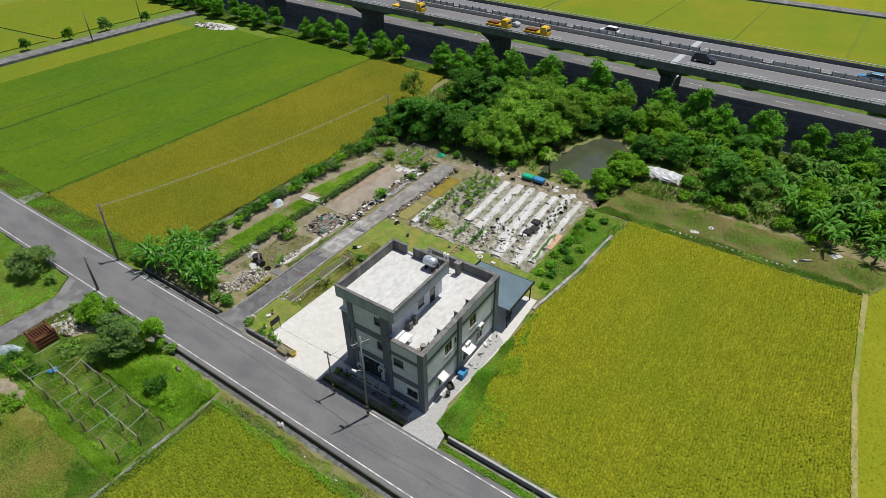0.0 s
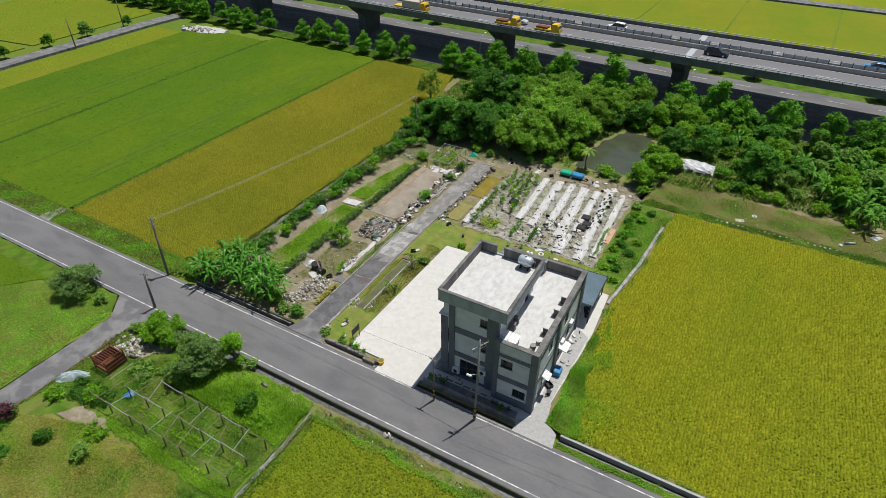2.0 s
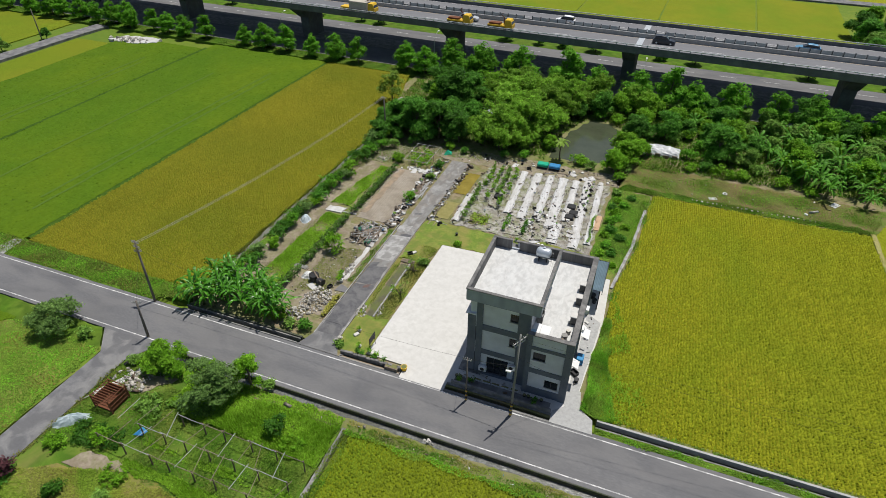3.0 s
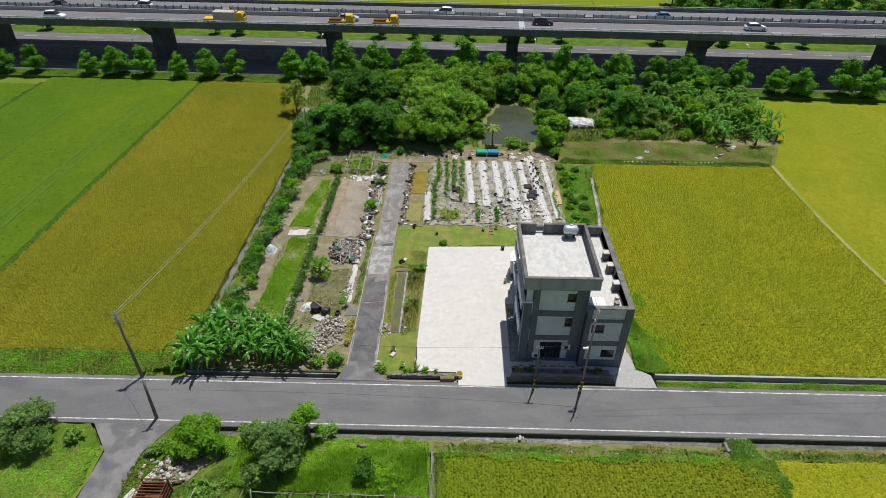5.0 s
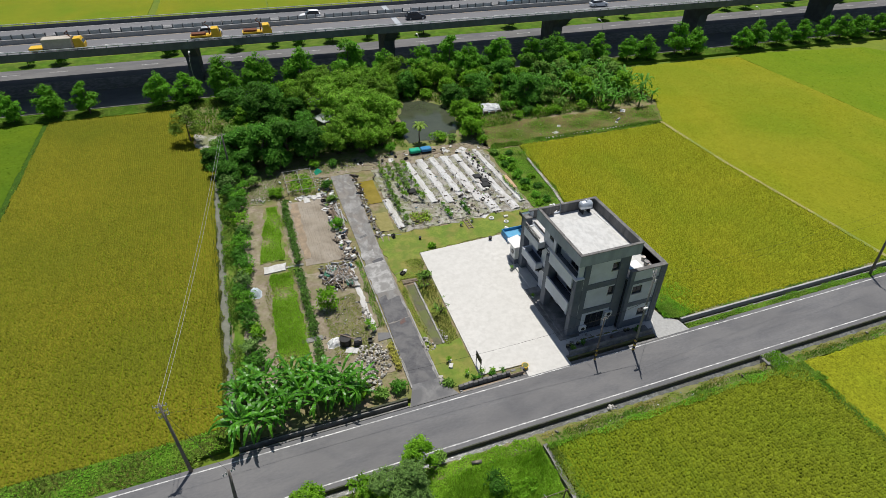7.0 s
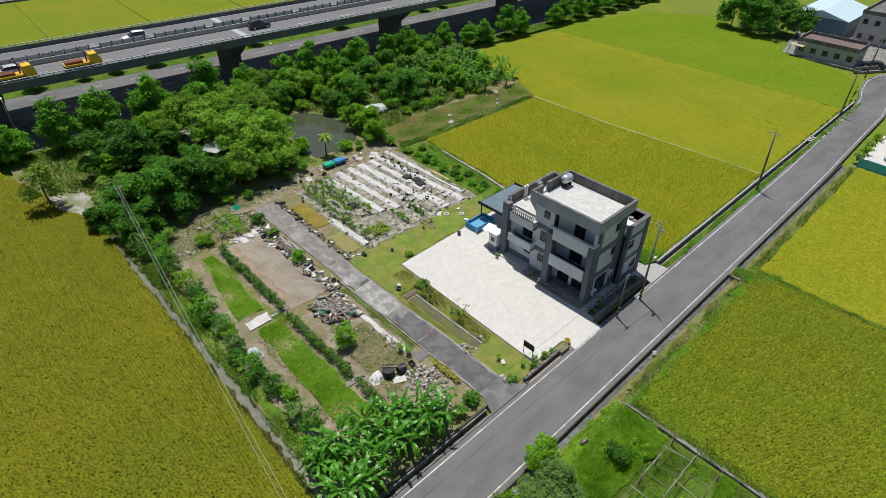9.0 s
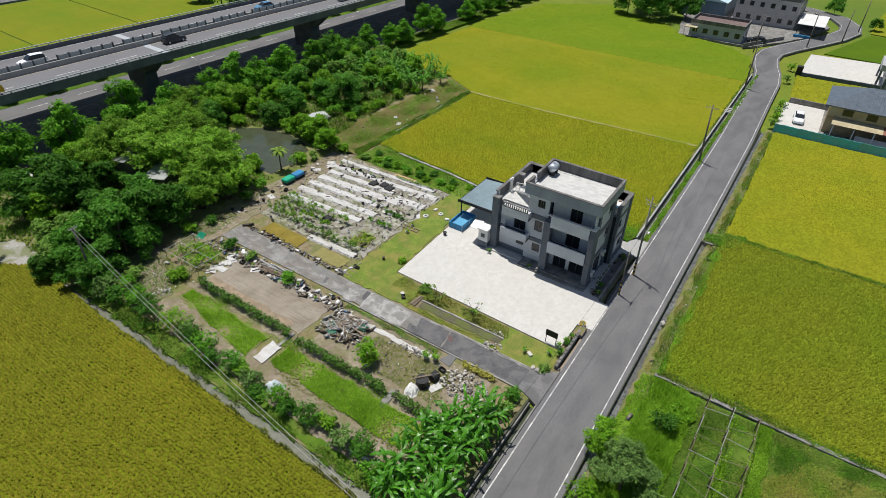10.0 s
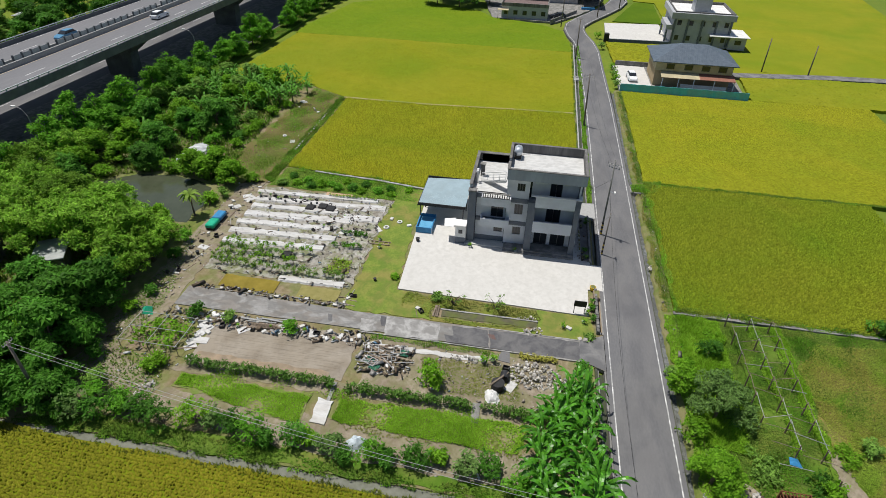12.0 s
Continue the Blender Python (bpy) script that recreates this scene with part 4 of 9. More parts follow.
U0, U1 = -520, 620
thing("service_road", hbox(Geo(), U0, U1, -3.4, 6.5, -0.6, -0.02), M_ASPHALT, "dark asphalt road in the viaduct's shade", "road", kind="structure")
far_road = thing("service_road", hbox(Geo(), U0, U1, 13.6, 23.2, -0.6, -0.02), M_ASPHALT, "grey two-lane road beyond the viaduct", "road", kind="structure")
g = Geo()
for u in np.arange(-300, 330, 9.0):
    hbox(g, u, u + 3.6, 20.0, 20.15, -0.02, -0.01)
part("lane_dash", g, M_PAINT, far_road, "white lane dashes")
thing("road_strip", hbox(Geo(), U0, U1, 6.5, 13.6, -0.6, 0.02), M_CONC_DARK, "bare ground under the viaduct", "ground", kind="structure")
thing("road_strip", hbox(Geo(), U0, U1, 23.2, 28.5, -0.6, 0.0), M_GRASS, "grassy strip beyond the road", "ground", kind="structure")
thing("road_strip", hbox(Geo(), U0, U1, -7.6, -3.4, -0.6, 0.0), M_GRASS, "grassy tree strip along the road", "ground", kind="structure")
g = Geo()
hbox(g, U0, U1, -3.5, -3.3, -0.4, 0.1)
thing("kerb", g, M_CONC_DARK, "low concrete kerb", "kerb", kind="structure")

ZD = 9.2
M_RAIL = mat("galvanised_rail", (0.36, 0.39, 0.4), (0.46, 0.49, 0.5), 2, 0.5, 0.02, metal=0.2)
via = root("viaduct", tuple(HO), "long grey concrete motorway viaduct on single piers", "viaduct", kind="structure")
part("deck", hbox(Geo(), U0, U1, 0.0, 19.6, ZD - 0.45, ZD), M_DECK, via, "asphalt carriageways")
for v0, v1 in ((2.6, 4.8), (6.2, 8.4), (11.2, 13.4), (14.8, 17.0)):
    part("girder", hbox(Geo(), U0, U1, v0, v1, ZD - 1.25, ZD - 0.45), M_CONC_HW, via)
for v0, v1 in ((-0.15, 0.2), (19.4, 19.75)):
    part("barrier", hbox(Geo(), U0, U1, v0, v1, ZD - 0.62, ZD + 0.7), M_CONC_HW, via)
for v0 in (9.0, 10.4):
    part("median_barrier", hbox(Geo(), U0, U1, v0, v0 + 0.25, ZD, ZD + 0.85), M_POLEPALE, via, "pale median barrier")
for v in (0.02, 19.55):
    part("top_rail", hbox(Geo(), U0, U1, v - 0.09, v + 0.09, ZD + 0.98, ZD + 1.1), M_RAIL, via, "pale metal rail")
    g = Geo()
    for u in np.arange(-260, 260, 2.0):
        hbox(g, u, u + 0.16, v - 0.07, v + 0.07, ZD + 0.7, ZD + 1.02)
    part("rail_posts", g, M_RAIL, via)
g = Geo()
for u in np.arange(-260, 260, 1.9):
    hbox(g, u, u + 0.2, 9.72, 10.0, ZD, ZD + 1.6)
part("glare_screen", g, M_CONC_HW, via, "row of dark upright anti-glare fins")
g = Geo()
for u in np.arange(-260, 260, 1.9):
    if int(u * 3) % 7:
        hbox(g, u + 0.26, u + 1.84, 9.83, 9.88, ZD + 0.5, ZD + 1.45)
part("mesh_panels", g, M_RAIL, via, "pale mesh panels between the fins")
M_WORN_YELLOW = mat("worn_yellow_line", (0.42, 0.33, 0.2), (0.52, 0.42, 0.28), 3, 0.7, 0.05)
for v, m in ((0.75, M_PAINT), (8.5, M_WORN_YELLOW), (11.1, M_WORN_YELLOW), (18.9, M_PAINT)):
    part("edge_line", hbox(Geo(), U0, U1, v, v + 0.12, ZD, ZD + 0.008), m, via)
for v in (4.5, 14.9):
    g = Geo()
    for u in np.arange(-300, 330, 10.0):
        hbox(g, u, u + 4.0, v, v + 0.16, ZD, ZD + 0.008)
    part("lane_dashes", g, M_PAINT, via, "white lane dashes")
g = Geo()
for u in (-2.6,):
    hbox(g, u, u + 1.2, 0.2, 9.0, ZD, ZD + 0.012)
    hbox(g, u, u + 1.2, 10.7, 19.4, ZD, ZD + 0.012)
part("expansion_joint", g, mat("joint_concrete", (0.34, 0.37, 0.4), (0.42, 0.45, 0.48), 3, 0.8, 0.1), via)
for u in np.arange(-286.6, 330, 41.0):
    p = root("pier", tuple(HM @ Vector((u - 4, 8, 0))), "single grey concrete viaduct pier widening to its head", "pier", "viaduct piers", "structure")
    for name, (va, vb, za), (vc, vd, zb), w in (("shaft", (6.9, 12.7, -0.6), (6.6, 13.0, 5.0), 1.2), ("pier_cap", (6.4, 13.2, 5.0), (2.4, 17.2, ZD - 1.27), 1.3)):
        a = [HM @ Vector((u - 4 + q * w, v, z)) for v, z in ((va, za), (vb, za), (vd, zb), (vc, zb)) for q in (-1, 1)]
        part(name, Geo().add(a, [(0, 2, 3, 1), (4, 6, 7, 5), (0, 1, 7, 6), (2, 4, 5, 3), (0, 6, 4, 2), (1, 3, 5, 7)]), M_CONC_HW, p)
# fields beyond the viaduct
def hpts(*p):
    return [tuple((HM @ Vector((u, v, 0))).xy) for u, v in p]


for k, (u0, u1, v0, v1, m) in enumerate(((-300, -60, 31, 200, M_RICE_FAR), (-58, -27.5, 31, 104, M_RICE_FAR), (-27, -3.5, 31, 104, M_RICE_FAR), (-3, 22.5, 31, 104, M_RICE_FAR), (23, 46, 31, 104, M_RICE_FAR), (72, 240, 31, 60, M_RICE_MIX), (-58, 240, 112, 260, M_RICE))):
    rice(hpts((u0, v0), (u1, v0), (u1, v1), (u0, v1)), 0.1, m, "far yellow-green rice field beyond the viaduct", 1.3, 50 + k)
thing("far_lane", solid_strip(hpts((-60, 108), (0, 108.5), (240, 109)), 5, -0.6, -0.1), M_ASPHALT_OLD, "far grey farm lane", "road", kind="structure")


# ---- the house ----
house = root("house", (-28, 34, 0), "modern three-storey grey house with flat roof terraces", "house")


def wall(name, axis, plane, depth, u0, u1, z0, z1, holes, material, label=""):
    """A wall panel whose outer face lies at plane and which reaches depth inwards, with real openings (u0, u1, z0, z1)."""
    us = sorted({u0, u1, *[h[0] for h in holes], *[h[1] for h in holes]})
    zs = sorted({z0, z1, *[h[2] for h in holes], *[h[3] for h in holes]})
    g = Geo()
    lo, hi = min(plane, plane + depth), max(plane, plane + depth)
    for a, b in zip(us, us[1:]):
        for c, d in zip(zs, zs[1:]):
            if any(h[0] <= a and b <= h[1] and h[2] <= c and d <= h[3] for h in holes):
                continue
            g.box(*((lo, hi, a, b) if axis == "x" else (a, b, lo, hi)), c, d)
    return part(name, g, material, house, label)


def window(axis, plane, depth, u0, u1, z0, z1, panes=2, sill=True, parent=None):
    """A recessed window: frame, mullions, panes and a sill. plane: the wall's outer face."""
    s = 1 if depth > 0 else -1
    inn = plane + s * 0.1

    def bx(g, a, b, c, d, p, q):
        lo, hi = min(p, q), max(p, q)
        return g.box(*((lo, hi, a, b) if axis == "x" else (a, b, lo, hi)), c, d)
    g = Geo()
    for a, b, c, d in ((u0, u1, z0, z0 + 0.06), (u0, u1, z1 - 0.06, z1), (u0, u0 + 0.06, z0 + 0.06, z1 - 0.06), (u1 - 0.06, u1, z0 + 0.06, z1 - 0.06)):
        bx(g, a, b, c, d, inn - s * 0.03, inn + s * 0.05)
    w = part("window", g, M_FRAME, parent or house, "dark aluminium sliding window")
    for k in range(1, panes):
        m = u0 + (u1 - u0) * k / panes
        part("mullion", bx(Geo(), m - 0.03, m + 0.03, z0 + 0.06, z1 - 0.06, inn - s * 0.02, inn + s * 0.05), M_FRAME, w)
    for k in range(panes):
        a, b = u0 + (u1 - u0) * k / panes + 0.05, u0 + (u1 - u0) * (k + 1) / panes - 0.05
        part("pane", bx(Geo(), a, b, z0 + 0.06, z1 - 0.06, inn + s * 0.01, inn + s * 0.03), M_GLASS, w)
    if sill:
        part("sill", bx(Geo(), u0 - 0.08, u1 + 0.08, z0 - 0.09, z0, plane - s * 0.07, plane + s * 0.1), M_CONC, w)
    return w


H1, H2, H3, HR = 0.35, 3.55, 6.85, 10.05
part("core", Geo().box(-31.0, -26.8, 28.55, 36.6, 0, HR - 0.2).box(-31.0, -22.95, 36.6, 41.0, 0, H3 - 0.2).box(-26.8, -22.95, 27.85, 36.6, 0, H3 - 0.2), M_GLASS, house, "dark interior")
# south face, tall block
for z0, z1, hole in ((H1, 3.0, (-30.7, -28.5, H1, 2.65)), (3.6, 6.2, (-28.6, -27.4, 4.85, 5.95)), (6.9, 9.5, (-28.7, -27.5, 8.05, 9.05))):
    wall("panel", "y", 28.3, 0.25, -31.3, -27.9, z0, z1, [hole], M_WALL_LIGHT)
    if z0 > 1:
        window("y", 28.3, 0.25, *hole, 2)
    else:
        window("y", 28.3, 0.25, *hole, 3, False)
for z0, z1 in ((0, H1), (3.0, 3.6), (6.2, 6.9), (9.5, HR - 0.2)):
    part("floor_band", Geo().box(-31.9, -26.75, 28.22, 28.56, z0, z1), M_WALL_DARK, house, "dark grey floor band")
for x0, x1 in ((-31.9, -31.3), (-27.9, -26.75)):
    part("pilaster", Geo().box(x0, x1, 28.18, 28.56, 0, HR - 0.2), M_WALL_DARK, house, "dark grey pilaster")
# east side of the tall block above the terrace
wall("panel", "x", -26.75, -0.25, 28.55, 36.6, H3, HR - 0.2, [(32.6, 33.6, 7.6, 8.9), (34.6, 35.5, H3, 8.95)], M_WALL_LIGHT)
window("x", -26.75, -0.25, 32.6, 33.6, 7.6, 8.9, 2)
part("terrace_door", Geo().box(-26.88, -26.82, 34.6, 35.5, H3, 8.95), M_FRAME, house, "dark metal terrace door")
wall("panel", "y", 36.8, -0.25, -31.2, -26.75, H3, HR - 0.2, [(-29.4, -28.5, H3, 8.95)], M_WALL_LIGHT)
part("terrace_door", Geo().box(-29.4, -28.5, 36.6, 36.66, H3, 8.95), M_FRAME, house, "dark metal terrace door")
# upper roof with its overhanging parapet
part("roof_slab", Geo().box(-32.9, -25.95, 27.95, 36.85, HR - 0.25, HR), M_ROOFTOP, house, "pale stained rooftop cement")
for g in (Geo().box(-32.92, -25.93, 27.93, 28.13, HR - 0.25, 11.1), Geo().box(-32.92, -32.72, 28.13, 36.67, HR - 0.25, 11.1), Geo().box(-26.13, -25.93, 28.13, 36.67, HR - 0.25, 11.1)):
    part("parapet", g, M_WALL_BAND, house, "slate-grey parapet band")
wall("parapet", "y", 36.87, -0.2, -32.92, -25.93, HR - 0.25, 11.1, [(-31.0, -30.2, HR + 0.15, 11.1)], M_WALL_BAND, "slate-grey parapet band")
part("parapet_lining", Geo().box(-32.72, -32.67, 28.18, 36.62, HR, 11.1).box(-26.18, -26.13, 28.18, 36.62, HR, 11.1).box(-32.67, -26.18, 28.13, 28.18, HR, 11.1).box(-32.67, -31.0, 36.62, 36.67, HR, 11.1).box(-30.2, -26.18, 36.62, 36.67, HR, 11.1), M_PARAPET, house, "dark streaked inner parapet")
part("coping", Geo().bevel(-32.98, -25.87, 27.87, 28.2, 11.1, 11.19, 0.03).bevel(-32.98, -32.65, 28.2, 36.6, 11.1, 11.19, 0.03).bevel(-26.2, -25.87, 28.2, 36.6, 11.1, 11.19, 0.03).bevel(-32.98, -31.0, 36.6, 36.93, 11.1, 11.19, 0.03).bevel(-30.2, -25.87, 36.6, 36.93, 11.1, 11.19, 0.03), M_PARAPET, house, "dark grey coping")
# lower block: south face
for z0, z1, holes in ((1.0, 3.0, [(-24.7, -23.4, 1.4, 2.4)]), (3.6, 6.1, [(-26.1, -24.9, 4.75, 5.75)]), (6.5, 7.9, [])):
    wall("panel", "y", 27.62, 0.25, -26.3, -23.2, z0, z1, holes, M_WALL_LIGHT)
    for h in holes:
        window("y", 27.62, 0.25, *h, 2)
for z0, z1 in ((0, 1.0), (3.0, 3.6), (6.1, 6.5)):
    part("floor_band", Geo().box(-26.75, -22.9, 27.56, 27.88, z0, z1), M_WALL_DARK, house, "dark grey floor band")
for x0, x1 in ((-26.75, -26.3), (-23.2, -22.92)):
    part("pilaster", Geo().box(x0, x1, 27.5, 27.9, 0, 7.9), M_WALL_DARK, house, "dark grey pilaster")
part("return_wall", Geo().box(-26.79, -26.7, 27.6, 28.6, 0, H3), M_WALL_DARK, house)
# lower block: east face
E_HOLES = [(31.3, 32.5, 4.5, 5.9), (33.0, 33.3, 4.9, 5.6), (35.8, 37.0, 4.5, 5.9), (30.2, 31.2, 1.4, 2.5), (34.6, 35.6, 0.3, 2.5), (37.2, 38.4, 1.4, 2.6)]
for z0, z1 in ((0.9, 3.0), (3.6, 6.1), (6.45, 7.9)):
    for y0, y1 in ((28.1, 33.4), (34.0, 40.6)):
        holes = [h for h in E_HOLES if h[0] >= y0 and h[1] <= y1 and h[2] < z1 and h[3] > z0]
        holes = [(a, b, max(c, z0), d) for a, b, c, d in holes]
        wall("panel", "x", -22.72, -0.25, y0, y1, z0, z1, holes, M_WALL_LIGHT)
        for h in holes:
            window("x", -22.72, -0.25, *h, 2 if h[1] - h[0] > 0.5 else 1)
for z0, z1 in ((0, 0.9), (3.0, 3.6), (6.1, 6.45)):
    part("floor_band", Geo().box(-22.98, -22.66, 27.9, 41.0, z0, z1), M_WALL_DARK, house, "dark grey floor band")
for y0, y1 in ((27.5, 28.1), (33.4, 34.0), (40.6, 41.25)):
    part("column", Geo().box(-22.92, -22.5, y0 - (0.02 if y0 < 28 else 0), y1, 0, 7.9), M_WALL_DARK, house, "dark grey column")
wall("panel", "y", 41.2, -0.25, -31.3, -22.9, 0, 7.9, [(-29, -27.8, 4.5, 5.9), (-25.6, -24.4, 4.5, 5.9)], M_WALL_LIGHT)
# terrace floor and parapets
part("terrace_slab", Geo().box(-26.75, -22.95, 27.86, 36.8, H3 - 0.25, H3).box(-31.2, -22.95, 36.8, 41.0, H3 - 0.25, H3), M_ROOFTOP, house, "pale stained terrace cement")
part("parapet_lining", Geo().box(-26.7, -22.97, 27.87, 27.93, H3, 7.9).box(-22.97, -22.9, 27.87, 40.95, H3, 7.9).box(-30.9, -22.97, 40.92, 40.97, H3, 7.9), M_PARAPET, house, "dark streaked inner parapet")
part("coping", Geo().bevel(-26.8, -22.5, 27.45, 27.95, 7.9, 8.0, 0.03).bevel(-23.02, -22.46, 27.95, 41.3, 7.9, 8.0, 0.03).bevel(-31.5, -23.02, 40.88, 41.28, 7.9, 8.0, 0.03), M_PARAPET, house, "dark grey coping")
for y in (31.3, 34.2, 36.3):
    pier = part("parapet_pier", Geo().box(-23.6, -22.98, y, y + 0.62, H3, 7.75), M_PARAPET, house)
    # sunlit pier top painted as an added slab of paler cement
    part("pier_cap", Geo().bevel(-23.66, -22.98, y - 0.05, y + 0.67, 7.75, 7.84, 0.02), M_CONC, pier, "pier top, paler cement standing in for sunlight")

# west side: recessed wall, balconies and columns
for z0, z1, holes in ((H1, 3.1, [(29.2, 31.0, H1, 2.7), (31.4, 33.0, H1, 2.7)]), (H2, 6.3, [(30.2, 31.9, H2 + 0.1, 5.8)]), (H3, HR - 0.25, [(30.4, 31.8, H3 + 0.1, 9.0)])):
    wall("panel", "x", -31.2, 0.2, 28.5, 33.9, z0, z1, holes, M_WALL_LIGHT)
    for h in holes:
        window("x", -31.2, 0.2, *h, 2, False)
for y0, y1, x0 in ((28.15, 28.75, -32.75), (33.3, 34.15, -32.8)):
    part("column", Geo().box(x0, -31.95, y0, y1, 0, 8.0 if y0 < 30 else 7.0), M_WALL_DARK, house, "dark grey column")
part("column", Geo().box(-32.1, -31.35, 40.35, 41.24, 0, 7.3), M_WALL_DARK, house, "dark grey corner column")
part("column_cap", Geo().bevel(-32.2, -31.32, 40.3, 41.3, 7.3, 7.45, 0.04), M_PARAPET, house)
for z in (3.05, 6.5):
    part("balcony_slab", Geo().box(-32.78, -31.2, 28.2, 34.1, z, z + 0.3), M_WALL_DARK, house)
for z0, z1 in ((3.05, 4.55), (6.5, 7.95)):
    part("balcony_parapet", Geo().box(-32.9, -32.72, 28.8, 33.35, z0, z1), M_WALL_LIGHT, house, "light grey balcony parapet")
    part("balcony_parapet", Geo().box(-32.72, -31.9, 28.17, 28.32, z0, z1), M_WALL_LIGHT, house, "light grey balcony parapet")
part("balcony_side_wall", Geo().box(-32.55, -31.95, 28.35, 28.5, 6.8, 9.8), M_WALL_LIGHT, house, "light grey side wall")
part("balcony_rail", Geo().bevel(-32.98, -32.62, 28.1, 33.9, 7.95, 8.05, 0.03).bevel(-32.62, -31.9, 28.1, 28.4, 7.95, 8.05, 0.03), M_WHITE, house, "white balcony rail")
# stair bay
for z0, z1, h in ((H1, 3.05, (34.7, 35.7, 1.7, 2.8)), (3.6, 6.2, (34.7, 35.7, 4.6, 6.0)), (6.8, HR - 0.25, (34.7, 35.6, 7.8, 8.8))):
    wall("panel", "x", -31.75, 0.2, 34.15, 36.7, z0, z1, [h], M_WALL_LIGHT)
    window("x", -31.75, 0.2, *h, 3, False)
part("stair_core", Geo().box(-31.6, -31.0, 34.15, 36.7, 0, HR - 0.25), M_WALL_DARK, house)
for z0, z1 in ((0, H1), (3.05, 3.6), (6.2, 6.8)):
    part("floor_band", Geo().box(-31.82, -31.5, 34.15, 36.75, z0, z1), M_WALL_DARK, house, "dark grey floor band")
# north bay
for z0, z1, h in ((0.9, 3.0, (36.95, 38.0, 1.6, 2.6)), (3.6, 6.2, (37.0, 38.5, 3.7, 5.8))):
    wall("panel", "x", -31.4, 0.3, 36.75, 40.3, z0, z1, [h], M_WALL_LIGHT)
    window("x", -31.4, 0.3, *h, 2, False)
for z0, z1 in ((0, 0.9), (3.0, 3.6), (6.2, 6.85)):
    part("floor_band", Geo().box(-31.45, -31.0, 36.75, 40.3, z0, z1), M_WALL_DARK, house, "dark grey floor band")
for z in (3.0, 5.9):
    part("balcony_slab", Geo().box(-32.6, -31.4, 36.2, 39.6, z, z + 0.25), M_WALL_DARK, house)
    part("balcony_parapet", Geo().box(-32.65, -32.47, 36.2, 39.65, z, z + 1.05), M_WALL_LIGHT, house, "light grey balcony parapet")
    part("balcony_parapet", Geo().box(-32.47, -31.45, 39.47, 39.65, z, z + 1.05), M_WALL_LIGHT, house, "light grey balcony parapet")
    part("balcony_parapet", Geo().box(-32.47, -31.8, 36.2, 36.38, z, z + 1.05), M_WALL_LIGHT, house, "light grey balcony parapet")
part("terrace_slab", Geo().box(-32.47, -31.2, 36.38, 39.47, H3 - 0.3, H3 - 0.02), M_ROOFTOP, house)
rail = part("terrace_rail", Geo().box(-32.64, -32.48, 36.25, 39.6, 7.5, 7.58).box(-32.64, -32.48, 36.25, 39.6, 6.95, 7.0), M_CONC_DARK, house, "stone baluster rail")
for y in np.arange(36.4, 39.6, 0.28):
    part("baluster", Geo().tube([(-32.56, y, 7.0), (-32.56, y, 7.15), (-32.56, y, 7.35), (-32.56, y, 7.5)], [0.05, 0.085, 0.05, 0.05], 6), M_CONC_DARK, rail)
stair = part("stair_railing", Geo().tube([(-30.9, 37.1, 9.7), (-28.4, 40.1, 7.9)], 0.05, 5), M_WHITE, house, "sloping white metal handrail")
for dz in (0.35, 0.7, 1.05):
    part("rail_bar", Geo().tube([(-30.9, 37.1, 9.7 - dz), (-28.4, 40.1, 7.9 - dz)], 0.03, 5), M_WHITE, stair)
for t in (0.0, 0.25, 0.5, 0.75, 1.0):
    part("rail_post", Geo().tube([(-30.9 + 2.5 * t, 37.1 + 3.0 * t, 8.6 - 1.75 * t), (-30.9 + 2.5 * t, 37.1 + 3.0 * t, 9.7 - 1.8 * t)], 0.03, 5), M_WHITE, stair)
part("stair_flight", Geo().add([(-31.0, 37.0, 8.5), (-30.0, 36.9, 8.5), (-27.6, 39.8, 6.9), (-28.5, 40.2, 6.9), (-31.0, 37.0, 8.25), (-30.0, 36.9, 8.25), (-27.6, 39.8, 6.7), (-28.5, 40.2, 6.7)], [(0, 1, 2, 3), (7, 6, 5, 4), (0, 4, 5, 1), (1, 5, 6, 2), (2, 6, 7, 3), (3, 7, 4, 0)]), M_ROOFTOP, house, "pale concrete stair flight")
part("plinth", Geo().bevel(-33.5, -31.2, 28.0, 36.6, 0, 0.2, 0.02).bevel(-33.1, -31.2, 28.1, 36.4, 0.2, 0.36, 0.02), M_CONC_DARK, house, "grey entrance steps")
part("plinth", Geo().bevel(-32.7, -31.3, 36.6, 41.4, 0, 0.22, 0.02), M_CONC, house, "low concrete kerb along the wall")


# ---- trees ----
street = [make_tree("street_tree", (0, 0, -0.05), h, s, M_LEAF_STREET, 100 + i, "bushy bright green street tree on the roadside strip", "tree", "street trees", 4800, 0.31, "cone", 0.13) for i, (h, s) in enumerate(((7.2, 3.3), (6.6, 3.5), (7.8, 3.2)))]
wood = [make_tree("wood_tree", (0, 0, -0.1), h, s, m, 200 + i, l, "tree", "trees of the wood", n, z, "bamboo" if m is M_LEAF_BAMBOO else "round") for i, (h, s, m, l, n, z) in enumerate((
    (8.4, 3.3, M_LEAF_BAMBOO, "feathery pale green bamboo clump in the wood", 9000, 0.27),
    (7.2, 2.9, M_LEAF_BAMBOO, "feathery pale green bamboo clump in the wood", 8000, 0.26),
    (6.6, 3.2, M_LEAF_DARK, "dark green broad-leaved tree in the wood", 5500, 0.36),
    (5.4, 2.6, M_LEAF_DARK, "dark green broad-leaved tree in the wood", 4600, 0.35),
    (5.0, 2.5, M_LEAF_LIME, "fresh green young tree at the wood's edge", 4200, 0.35),
    (4.6, 2.4, M_LEAF_GREY, "dusty grey-green tree among the scrub", 4000, 0.33)))]
used = set()


